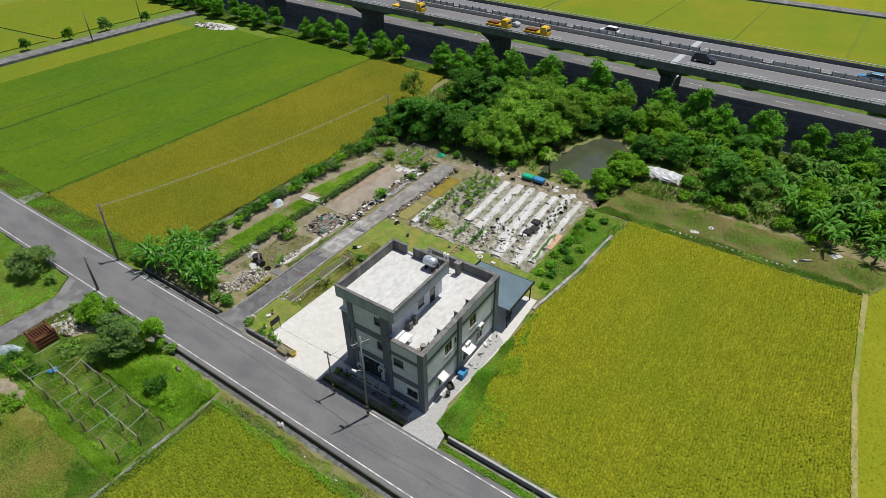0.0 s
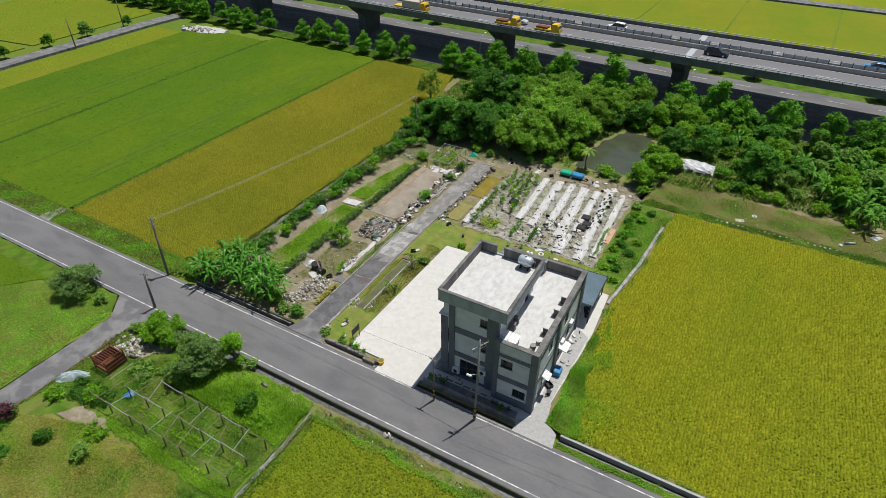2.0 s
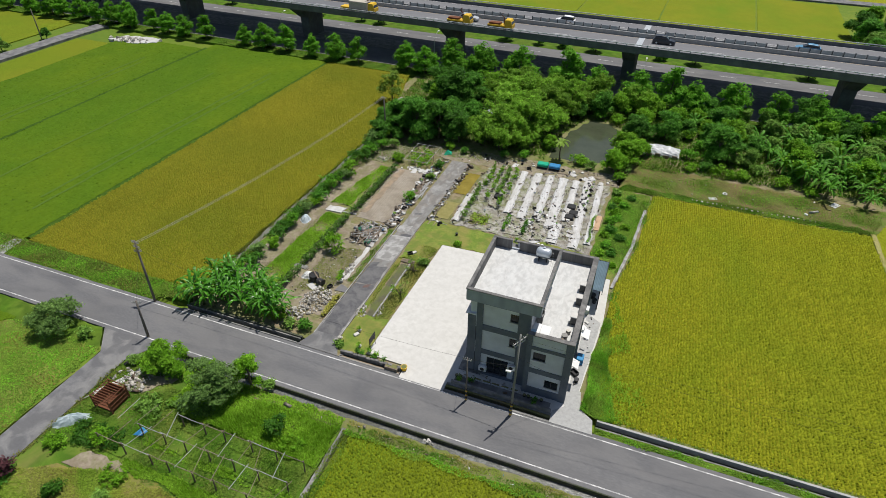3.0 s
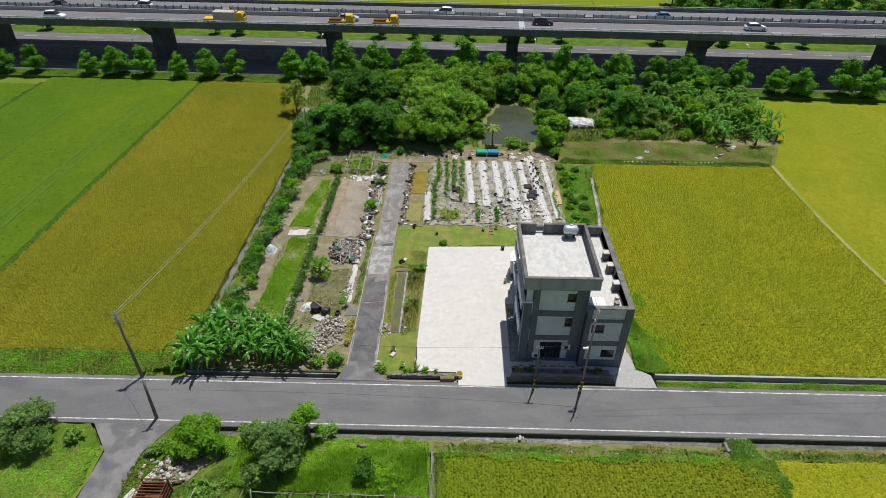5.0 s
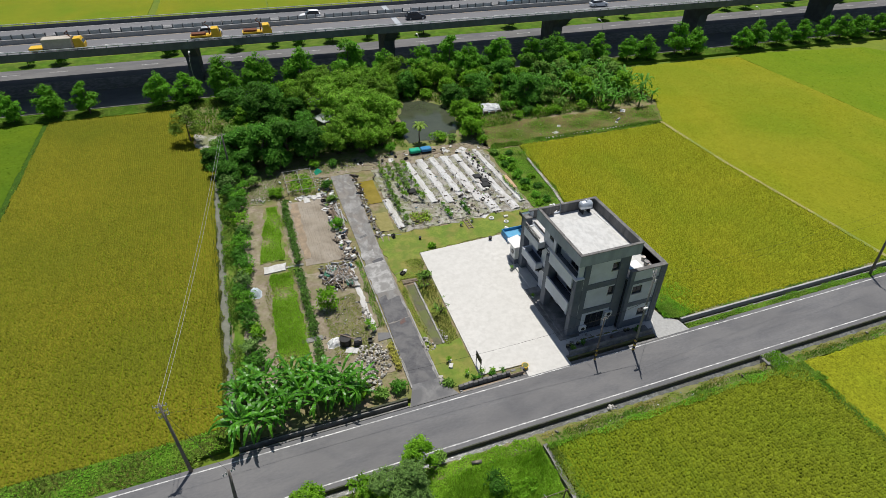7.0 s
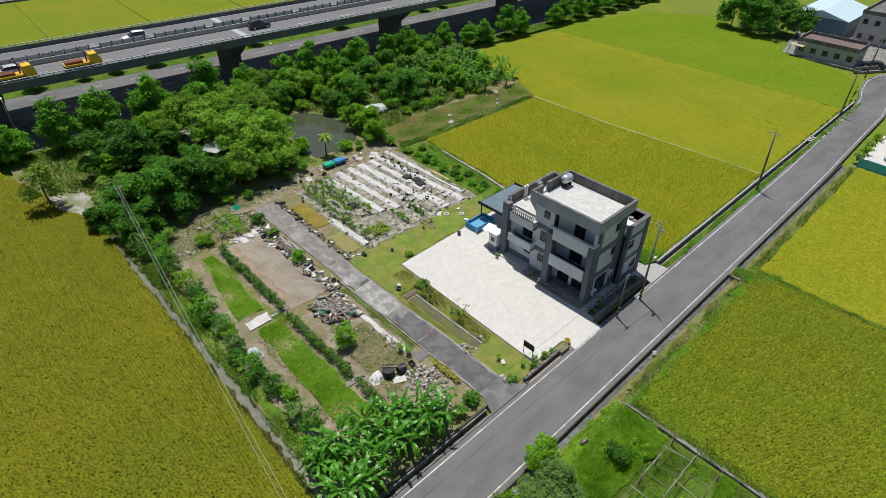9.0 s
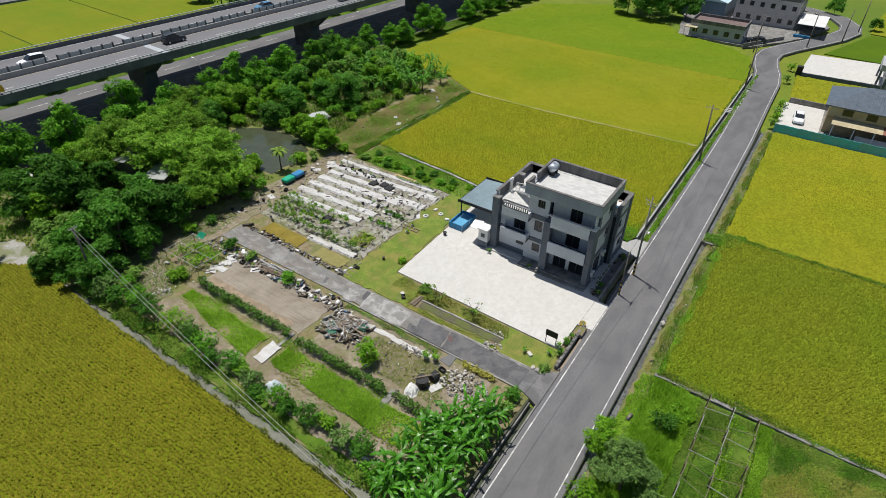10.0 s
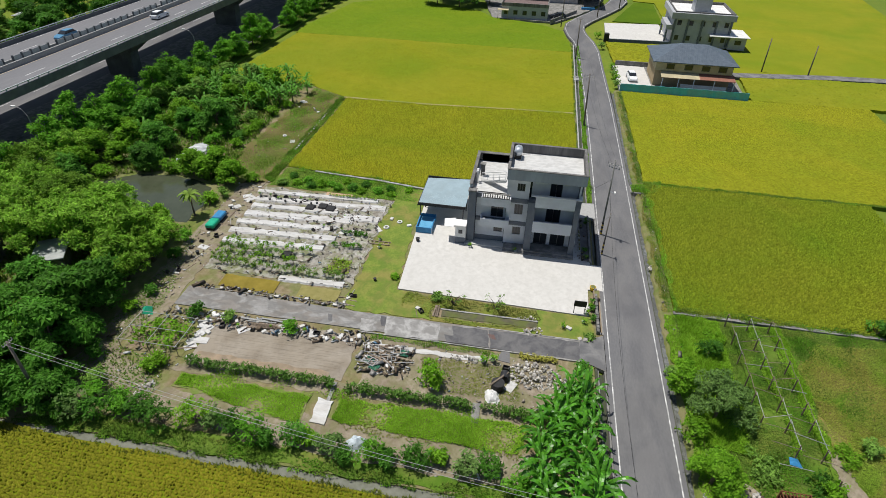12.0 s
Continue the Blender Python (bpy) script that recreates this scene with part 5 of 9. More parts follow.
def plant(proto, x, y, z=-0.1, s=1.0, rot=None):
    r = random.Random(int(x * 31 + y * 17))
    rz = r.uniform(0, 360) if rot is None else rot
    m = Matrix.Translation((x, y, z)) @ Matrix.Rotation(radians(rz), 4, "Z")
    if proto.name not in used:
        used.add(proto.name)
        proto.matrix_basis = m @ Matrix.Diagonal((s, s, s, 1))
        return proto
    ob = copy_thing(proto, m)
    ob.scale = (s, s, s * r.uniform(0.92, 1.08))
    return ob


k = 0
for u in list(np.arange(-230, -40, 6.4)) + list(np.arange(-38, 250, 6.2)):
    r = random.Random(int(u * 10))
    if r.random() < (0.17 if u < -38 else 0.08 if u < 34 else 0.3):
        continue
    p = HM @ Vector((u + r.uniform(-1.3, 1.3), -5.6 + r.uniform(-0.5, 0.5), 0))
    if -62 < p.x < -34:
        continue
    plant(street[k % 3], p.x, p.y, -0.05, r.uniform(0.72, 1.1) if u < -45 else r.uniform(0.95, 1.3) if u < 34 else r.uniform(0.7, 1.0))
    k += 1
for k, (x, y, s) in enumerate(((-56.5, 107.2, 1.25), (-48.0, 107.4, 1.3), (-38.6, 107.5, 1.35))):
    plant(street[k], x, y, -0.05, s)
for u in np.arange(-230, 250, 7.5):
    r = random.Random(int(u * 10) + 5)
    if r.random() < 0.25:
        continue
    p = HM @ Vector((u + r.uniform(-2, 2), 25.6, 0))
    plant(street[k % 3], p.x, p.y, -0.05, r.uniform(0.55, 0.8))
    k += 1


def spread(n, x0, x1, y0, y1, gap, seed, ok):
    r = random.Random(seed)
    got = []
    for _ in range(n * 60):
        p = (r.uniform(x0, x1), r.uniform(y0, y1))
        if ok(*p) and all(math.hypot(p[0] - q[0], p[1] - q[1]) > gap for q in got):
            got.append(p)
            if len(got) == n:
                break
    return got


POND = [(-36.0, 76.5), (-25.5, 76.5), (-23.2, 82), (-23.0, 91), (-26.0, 95.5), (-32, 96), (-35, 88)]


def dry(x, y):
    return not bool(inside(np.array([x]), np.array([y]), POND)[0])


SHEDS = ((-46.9, 95.1), (-46.9, 86.3))


def clear(x, y):
    """Open ground in front of the sheds, where only low growth stands."""
    for a, b in SHEDS:
        s = min(8.0, max(0.0, (a - x) * 0.35 + (b - y) * 0.94))
        if math.hypot(x - a + 0.35 * s, y - b + 0.94 * s) < 2.7:
            return False
    return True


for i, (x, y) in enumerate(spread(28, -66, -34, 78, 104, 3.9, 11, lambda x, y: dry(x, y) and (x < -38.2 or y > 96) and (x > -52 or y < 93) and not (x < -63.5 and y > 81) and clear(x, y))):
    bamboo = x > -50 and y < 99
    plant(wood[(0, 1, 0)[i % 3] if bamboo else (2, 4, 3, 5, 2, 4)[i % 6]], x, y, -0.1, (0.85 if bamboo else 0.68) + 0.3 * ((i * 37) % 10) / 10)
for i, (x, y) in enumerate(spread(34, -23, 16, 82, 104, 3.6, 12, lambda x, y: dry(x, y) and y > 84 + 0.1 * abs(x) and not (-22 < x < -12 and y < 90))):
    plant(wood[(5, 4, 3, 4, 5, 2)[i % 6]], x, y, -0.1, 0.6 + 0.4 * ((i * 37) % 10) / 10)
for x, y, w, s in ((-62.5, 78.5, 2, 0.9), (-58.8, 76.8, 2, 1.0), (-55.0, 77.6, 2, 1.0), (-51.2, 77.4, 3, 1.1), (-47.0, 77.8, 1, 0.85), (-43.3, 77.0, 1, 0.9), (-39.8, 78.2, 1, 0.65), (-66.5, 79.5, 3, 0.6), (-64.6, 72.6, 3, 0.72), (-61.4, 75.2, 2, 0.72), (-56.6, 75.6, 3, 0.7), (-64.8, 76.4, 2, 0.7), (-24.2, 76.0, 4, 0.75), (-22.5, 79.5, 4, 0.9), (-20.8, 83.5, 4, 0.6), (-33.0, 98.5, 1, 0.8), (-29.5, 98.0, 3, 0.9), (-26.0, 98.5, 4, 0.9), (-30.5, 101.5, 0, 0.85), (-24.0, 101.0, 1, 0.9), (-38.4, 92.5, 1, 0.75), (-38.6, 83.0, 1, 0.75), (-22.5, 91.0, 3, 0.8), (-36.6, 86.2, 1, 0.8), (-35.9, 91.0, 1, 0.85), (-33.8, 95.2, 3, 0.7), (-23.6, 82.6, 4, 0.85), (-35.6, 80.6, 4, 0.5), (-57.5, 92.5, 2, 1.1), (-61.5, 94.5, 2, 1.0), (-55.0, 97.5, 3, 1.0)):
    plant(wood[w], x, y, -0.1, s)

# trees and sheds beyond the viaduct's far fields
for i, (x, y) in enumerate(spread(40, 24, 92, 146, 186, 5.2, 31, lambda x, y: math.hypot(x - 41, y - 164) > 5.5)):
    plant(wood[(2, 4, 3, 2, 5, 3)[i % 6]], x, y, -0.4, 1.0 + 0.4 * ((i * 37) % 10) / 10)

# banana grove by the road
for i, (x, y) in enumerate(spread(24, -66.2, -54.2, 26.6, 31.6, 1.2, 21, lambda x, y: y < 31.6 - max(0, x + 59.5) * 0.6)):
    banana((x, y, -0.1), 3.2 + 1.2 * ((i * 53) % 10) / 10, 300 + i, M_BANANA, "tall banana plant with broad glossy green leaves", "banana grove by the road", 10)
far_banana = [banana((0, 0, -0.1), 3.4 + 0.4 * i, 400 + i, M_BANANA_FAR, "banana plant with ragged dusty green leaves", "bananas by the wood", 10, 1.25) for i in range(3)]
for i, (x, y) in enumerate(spread(36, 0, 16.8, 77.5, 98, 1.6, 22, lambda x, y: y > 78 + max(0, 8 - x) * 0.9)):
    plant(far_banana[i % 3], x, y, -0.1, 0.8 + 0.4 * ((i * 37) % 10) / 10)
for i, (x, y) in enumerate(((-14.5, 95.0), (-12.8, 97.5), (-2.5, 92.5), (-0.8, 90.2))):
    plant(far_banana[i % 3], x, y, -0.1, 0.95)
make_tree("edge_tree", (-69.7, 89.6, -0.1), 7.0, 2.7, mat("olive_yellow_leaves", (0.14, 0.25, 0.026), (0.25, 0.37, 0.055), 0.7, 0.65, 0, island=0.4, thin=0.4, spec=0.15), 521, "sparse yellow-green tree at the field's corner", "tree", "", 2700, 0.26)
shrub("purple_shrub", (-66.1, 3.0, -0.1), 1.0, 1.7, M_LEAF_PURPLE, 522, "dark purple-leaved shrub beside the lane", "shrub", "", 500, 0.22)
# trees by the southern plot
make_tree("roadside_tree", (-54.8, 16.0, -0.1), 4.4, 2.9, M_LEAF_OLIVE, 501, "grey-green bushy tree beside the road", "tree", "", 9000, 0.16)
make_tree("roadside_tree", (-52.2, 18.7, -0.1), 4.2, 1.4, M_LEAF_LIME, 502, "slender green sapling leaning over the ditch", "tree", "", 3600, 0.17)
make_tree("roadside_tree", (-61.4, 17.6, -0.1), 3.2, 2.1, M_LEAF_LIME, 503, "bright green leafy tree at the lane corner", "tree", "", 7000, 0.17)
make_tree("roadside_tree", (-77.0, 17.6, -0.1), 3.4, 2.9, M_LEAF_OLIVE, 504, "dark olive bushy tree on the verge", "tree", "", 8000, 0.16)


# ---- around the house ----
def wheel_part(parent, x, y, z, r, w, m):
    t = part("wheel", Geo().tube([m @ Vector((x, y - w / 2, z)), m @ Vector((x, y + w / 2, z))], r, 12), M_BLACK, parent)
    s = 1 if y > 0 else -1
    part("rim", Geo().tube([m @ Vector((x, y + s * w / 2, z)), m @ Vector((x, y + s * (w / 2 + 0.02), z))], r * 0.6, 10), M_STEEL, t)
    return t


carport = root("carport", (-25, 45, 0), "open carport with a blue-grey corrugated sheet roof", "carport")
g = Geo()
n = 42
for i in range(n):
    x0, x1 = -28.75 + 7.3 * i / n, -28.75 + 7.3 * (i + 1) / n
    xm = (x0 + x1) / 2
    za, zb = 3.0, 2.62
    g.v += [(x0, 41.9, za), (x0, 48.1, zb), (xm, 41.9, za + 0.05), (xm, 48.1, zb + 0.05)] + ([(x1, 41.9, za), (x1, 48.1, zb)] if i == n - 1 else [])
g.f += [(2 * i, 2 * i + 2, 2 * i + 3, 2 * i + 1) for i in range(2 * n)]
part("roof_sheet", g, M_TEALROOF, carport, "blue-grey corrugated sheet")
part("roof_edge", Geo().box(-28.8, -28.74, 41.9, 48.1, 2.55, 2.98).box(-21.46, -21.4, 41.9, 48.1, 2.55, 2.98).box(-28.8, -21.4, 48.1, 48.16, 2.45, 2.68), M_DARKMETAL, carport)
for x in (-28.4, -25.0, -21.7):
    for y in (42.2, 47.8):
        part("post", Geo().box(x - 0.06, x + 0.06, y - 0.06, y + 0.06, 0, 2.6), M_DARKMETAL, carport)
    part("rafter", Geo().box(x - 0.05, x + 0.05, 42, 48, 2.45, 2.6), M_DARKMETAL, carport)

pool = root("water_tub", (-29.7, 46.8, 0), "square blue tarpaulin water tub on the yard", "tub")
part("side", Geo().box(-31.3, -27.9, 45.8, 45.9, 0.03, 0.85).box(-31.3, -27.9, 47.75, 47.85, 0.03, 0.85).box(-31.3, -31.2, 45.9, 47.75, 0.03, 0.85).box(-28.0, -27.9, 45.9, 47.75, 0.03, 0.85), M_BLUE, pool)
part("lining", Geo().box(-31.2, -28.0, 45.9, 47.75, 0.03, 0.45), mat("pale_blue_lining", (0.08, 0.3, 0.5), (0.15, 0.4, 0.6), 1.5, 0.3, 0.3, 4), pool, "pale blue inner sheet")
for x in (-31.35, -29.6, -27.85):
    part("frame_post", Geo().box(x - 0.03, x + 0.03, 45.75, 45.8, 0.03, 0.95), M_STEEL, pool)

annex = root("annex", (-31.8, 41.2, 0), "small white tiled annex with a white awning", "annex")
part("wall", Geo().box(-32.6, -31.35, 41.3, 42.6, 0.03, 2.6), M_WHITE, annex)
part("base", Geo().box(-32.63, -31.32, 41.27, 42.63, 0.03, 0.9), M_WALL_DARK, annex)
part("window", Geo().box(-32.66, -32.6, 41.7, 42.2, 1.5, 2.0), M_GLASS, annex)
part("roof", Geo().bevel(-32.8, -31.3, 41.26, 42.8, 2.6, 2.72, 0.03), M_WHITE, annex)
part("awning", Geo().add([(-32.7, 42.8, 2.4), (-30.9, 42.8, 2.6), (-30.9, 44.2, 2.35), (-32.4, 44.0, 2.2), (-32.7, 42.8, 2.36), (-30.9, 42.8, 2.56), (-30.9, 44.2, 2.31), (-32.4, 44.0, 2.16)], [(0, 1, 2, 3), (7, 6, 5, 4), (0, 4, 5, 1), (1, 5, 6, 2), (2, 6, 7, 3), (3, 7, 4, 0)]), M_WHITE, annex, "white sheet awning")

tank = root("water_tank", (-27.6, 36.0, HR), "shiny stainless steel water tank lying on a frame", "water tank")
g = Geo()
prof = [(-0.75, 0.0), (-0.74, 0.2), (-0.66, 0.4), (-0.5, 0.5), (0.5, 0.5), (0.66, 0.4), (0.74, 0.2), (0.75, 0.0)]
g.tube([(-27.6 + a, 36.0, HR + 0.95) for a, r in prof], [max(r, 0.01) for a, r in prof], 16)
part("barrel", g, M_STEEL, tank, smooth=True)
for dx in (-0.4, 0.4):
    part("leg", Geo().box(-27.63 + dx, -27.57 + dx, 35.6, 36.4, HR, HR + 0.5), M_DARKMETAL, tank)
part("inlet", Geo().tube([(-27.6, 36, HR + 1.4), (-27.6, 36, HR + 1.58)], 0.12, 10), M_STEEL, tank)
part("pipe", Geo().tube([(-27.0, 36.2, HR + 0.9), (-26.7, 36.3, HR + 0.9), (-26.7, 36.3, HR + 0.03), (-26.5, 33, HR + 0.03)], 0.03, 6), M_WHITE, tank)


def ac_unit(x, y, z, axis):
    ob = root("air_conditioner", (x, y, z), "white wall-mounted air conditioner unit", "air conditioner", "air conditioners")
    a, b = (0.32, 0.8) if axis == "x" else (0.8, 0.32)
    part("casing", Geo().bevel(x - a / 2, x + a / 2, y - b / 2, y + b / 2, z, z + 0.6, 0.03), M_WHITE, ob)
    p = Vector((x + (0.17 if axis == "x" else 0), y - (0.17 if axis == "y" else 0), z + 0.3))
    q = p + (Vector((0.015, 0, 0)) if axis == "x" else Vector((0, -0.015, 0)))
    part("fan_grille", Geo().tube([p, q], 0.22, 12), M_DARKMETAL, ob)
    part("bracket", Geo().box(x - a / 2, x + a / 2, y - b / 2, y + b / 2, z - 0.05, z), M_DARKMETAL, ob)


ac_unit(-22.45, 35.1, 2.75, "x")
ac_unit(-22.45, 37.6, 3.3, "x")
ac_unit(-28.1, 28.1, 2.0, "y")
ac_unit(-31.0, 28.1, 0.75, "y")


def awning(y0, y1, z, out):
    ob = root("awning", (-22.7, (y0 + y1) / 2, z), "white sheet-metal awning over a side door", "awning", "awnings")
    v = [(-22.7, y0, z), (-22.7, y1, z), (-22.7 + out, y1, z - 0.3), (-22.7 + out, y0, z - 0.3)]
    part("sheet", Geo().add(v + [(a, b, c - 0.05) for a, b, c in v], [(0, 3, 2, 1), (4, 5, 6, 7), (0, 4, 7, 3), (1, 2, 6, 5), (3, 7, 6, 2)]), M_WHITE, ob)
    for y in (y0 + 0.1, y1 - 0.1):
        part("strut", Geo().tube([(-22.7, y, z - 0.7), (-22.7 + out * 0.9, y, z - 0.32)], 0.02, 5), M_STEEL, ob)


awning(29.9, 30.95, 2.95, 0.75)
awning(34.1, 35.5, 3.1, 1.05)
thing("storage_bin", Geo().bevel(-22.4, -21.7, 33.0, 34.0, 0.03, 0.75, 0.05), M_BLUE, "blue plastic bin beside the wall", "bin")

# items on the terrace
solar = root("solar_heater", (-25.9, 28.8, H3), "white and blue panels of a rooftop water heater", "water heater")
part("panel", Geo().box(-26.6, -25.9, 28.0, 29.4, H3 + 0.85, H3 + 0.92), M_WHITE, solar)
part("panel", Geo().box(-25.85, -25.0, 28.0, 29.4, H3 + 0.8, H3 + 0.87), M_WHITE, solar)
part("panel", Geo().box(-26.65, -26.2, 27.9, 28.4, H3 + 0.94, H3 + 1.0), mat("pale_blue_panel", (0.25, 0.42, 0.55), (0.33, 0.5, 0.62), 2, 0.4, 0.02), solar, "pale blue panel")
for x, y in ((-26.4, 28.2), (-25.1, 28.2), (-26.4, 29.2), (-25.1, 29.2)):
    part("leg", Geo().box(x - 0.03, x + 0.03, y - 0.03, y + 0.03, H3, H3 + 0.85), M_STEEL, solar)
shaft = root("roof_vent", (-26.9, 40.2, H3), "grey masonry vent shaft with a capped flue", "vent")
part("shaft", Geo().bevel(-27.2, -26.7, 39.9, 40.4, H3, H3 + 1.5, 0.03), M_PARAPET, shaft)
part("cap", Geo().bevel(-27.3, -26.6, 39.8, 40.5, H3 + 1.55, H3 + 1.65, 0.03), M_CONC_DARK, shaft)
for x, y in ((-28.6, 40.6), (-29.0, 40.6)):
    v = root("flue", (x, y, H3), "white capped roof flue pipe", "flue", "roof flues")
    part("pipe", Geo().tube([(x, y, H3), (x, y, H3 + 1.5)], 0.11, 9), M_WHITE, v)
    part("cowl", Geo().tube([(x, y, H3 + 1.45), (x, y, H3 + 1.7)], [0.2, 0.14], 9), M_WHITE, v)
for x, y, s in ((-26.3, 30.6, 0.5), (-26.35, 31.5, 0.4)):
    thing("storage_box", Geo().bevel(x - 0.25, x + 0.25, y - s / 2, y + s / 2, H3, H3 + 0.9, 0.03), M_PARAPET, "grey box standing on the terrace", "box", "terrace boxes")
# low wall, planter and plants in front of the house
fw = root("front_wall", (-28.5, 26.0, 0), "low dark planter wall in front of the house", "wall")
part("coping", Geo().bevel(-33.6, -23.5, 25.9, 26.12, -0.3, 0.5, 0.03), M_CONC_DARK, fw)
part("soil", Geo().box(-33.4, -23.7, 26.12, 27.0, -0.1, 0.18), M_ASPHALT_OLD, fw)
for i, (x, y, r, h, m) in enumerate(((-23.7, 29.2, 0.3, 0.45, M_CONC_DARK), (-23.5, 30.0, 0.24, 0.4, M_STONE), (-23.8, 28.6, 0.22, 0.35, M_WOOD))):
    ob = root("terrace_pot", (x, y, H3), "round weathered pot standing on the roof terrace", "pot", "terrace pots")
    part("bowl", Geo().tube([(x, y, H3), (x, y, H3 + h * 0.6), (x, y, H3 + h)], [r * 0.7, r, r * 0.85], 10), m, ob)
    part("rim", Geo().tube([(x, y, H3 + h), (x, y, H3 + h + 0.04)], r * 0.92, 10), m, ob)
for i in range(3):
    x = (-32.9, -31.6, -25.2)[i]
    shrub("potted_shrub", (x, 26.5 + 0.2 * math.sin(i * 2.3), 0.15), 0.24 + 0.1 * (i % 3), 0.5 + 0.2 * (i % 3), M_LEAF_DARK if i % 4 else M_LEAF_GREY, 600 + i, "small dark green shrub in the front planter", "shrub", "front planter shrubs", 90, 0.15)
for x in (-33.3, -32.9, -32.1, -26.3, -25.9, -24.6):
    ob = root("plant_pot", (x, 26.85, 0.18), "dark empty plant pot on the front strip", "flower pot", "front strip pots")
    part("pot", Geo().tube([(x, 26.9, 0.03), (x, 26.9, 0.4)], [0.13, 0.18], 9), M_BLACK, ob)
    part("soil", Geo().tube([(x, 26.9, 0.38), (x, 26.9, 0.41)], 0.15, 9), M_SOIL, ob)
for i in range(5):
    x = -31.2 + i * 0.95
    b = root("planter_trough", (x, 27.2, 0.03), "white rectangular plastic planter trough", "planter", "planter troughs")
    part("tray", Geo().bevel(x - 0.4, x + 0.4, 27.08, 27.32, 0.03, 0.28, 0.02), M_WHITE, b)
    part("soil", Geo().box(x - 0.36, x + 0.36, 27.1, 27.3, 0.28, 0.285), M_SOIL, b)
for k, x in enumerate((31.6, 32.5, 33.5)):
    thing("ditch_slab", Geo().bevel(x, x + 0.5, 25.7, 26.9, -0.1, 0.16 - 0.02 * k, 0.03), M_POLEPALE, "pale concrete slab laid across the ditch", "slab", "ditch slabs")
# signboard, yellow bucket planter and hedge at the yard's corner
sign = root("signboard", (-43.0, 27.6, 0), "dark noticeboard on two metal legs", "sign")
part("board", Geo().box(-43.1, -43.04, 26.9, 28.2, 1.0, 1.75), M_BLACK, sign)
for y in (27.0, 28.1):
    part("leg", Geo().box(-43.1, -43.04, y - 0.03, y + 0.03, -0.05, 1.0), M_DARKMETAL, sign)
low = root("roadside_wall", (-42.3, 25.6, 0), "low dark stone retaining wall by the road", "wall")
for i in range(14):
    part("block", Geo().bevel(-45.9 + i * 0.5, -45.42 + i * 0.5, 25.5, 25.8, -0.35, 0.42 + 0.05 * (i % 3), 0.04), M_PARAPET, low)
for i in range(5):
    shrub("hedge_shrub", (-44.2 + i * 0.8 + 0.3 * math.sin(i * 4), 26.05, 0), 0.24, 0.7, M_LEAF_DARK, 640 + i, "small clipped shrub along the low wall", "shrub", "wall shrubs", 70, 0.15)
thing("roadside_soil", Geo().prism(wobble([(-45.6, 25.1), (-39.0, 25.1), (-39.0, 25.48), (-45.6, 25.48)], 0.5, 0.06, 62), -0.3, 0.02), M_SAND, "strip of brown dirt below the wall", "soil", kind="structure")
tub = root("flower_tub", (-38.7, 25.8, 0), "yellow bucket planter with dark soil", "planter")
part("tub", Geo().tube([(-38.7, 25.9, 0), (-38.7, 25.9, 0.45)], [0.28, 0.36], 12), M_YELLOW, tub)
part("soil", Geo().tube([(-38.7, 25.9, 0.45), (-38.7, 25.9, 0.47)], 0.3, 12), M_SOIL, tub)
trough = root("stone_trough", (-39.6, 25.5, 0), "long brown wooden trough full of soil", "planter")
part("box", Geo().bevel(-40.6, -39.2, 25.2, 25.9, 0, 0.45, 0.03), M_WOOD, trough)
part("soil", Geo().box(-40.5, -39.3, 25.3, 25.8, 0.45, 0.47), M_SOIL, trough)
long_wall = root("garden_wall", (-57, 26.1, 0), "long low dark concrete garden wall above the ditch", "wall")
for i in range(6):
    part("wall_segment", Geo().bevel(-66.0 + i * 2.52, -63.5 + i * 2.52, 25.97, 26.2, -0.6, 0.18, 0.03), M_MOSSY, long_wall)

# ---- poles and cables ----
def pole(x, y, h, tilt, arms, material, label, stripe=False, group="utility poles", slim=1.0):
    ob = root("utility_pole", (x, y, 0), label, "utility pole", group)
    tx, ty = tilt
    def at(z):
        return Vector((x + tx * z / h, y + ty * z / h, z))
    part("shaft", Geo().tube([at(0) - Vector((0, 0, 0.3)), at(h * 0.5), at(h)], [0.16 * slim, 0.13 * slim, 0.1 * slim], 10), material, ob, smooth=True)
    if stripe:
        for k in range(6):
            p = at(0.15 + k * 0.3)
            part("warning_band", Geo().tube([p, p + Vector((0.02, 0, 0.16))], 0.175 * slim, 10, False), M_YELLOW if k % 2 == 0 else M_BLACK, ob)
    for z, half, along in arms:
        p = at(z)
        d = Vector((math.cos(radians(along)), math.sin(radians(along)), 0)) * half
        a = part("crossarm", Geo().tube([p - d, p + d], 0.05, 4), M_POLEPALE, ob)
        for s in (-0.95, -0.45, 0.45, 0.95):
            q = p + d * s
            part("insulator", Geo().tube([q, q + Vector((0, 0, 0.1)), q + Vector((0, 0, 0.25))], [0.03, 0.05, 0.03], 6), M_POLEPALE, a)
    return ob, at


p_mid, at_mid = pole(-27.0, 24.35, 10.6, (0.1, 0.15), ((9.9, 0.9, 62), (9.5, 0.7, 62)), M_POLEGREY, "tall concrete utility pole with striped base", True, slim=0.8)
lamp = part("lamp_arm", Geo().tube([at_mid(6.3), at_mid(6.4) + Vector((-0.5, -0.5, 0.15))], 0.03, 6), M_STEEL, p_mid)
part("lamp_head", Geo().bevel(-27.75, -27.25, 23.75, 23.95, 6.45, 6.6, 0.04), M_WHITE, lamp)
p_thin, at_thin = pole(-31.5, 24.5, 6.0, (0.0, 0.0), ((5.7, 0.4, 0),), M_POLE, "slender dark pole with a striped base", True, slim=0.62)
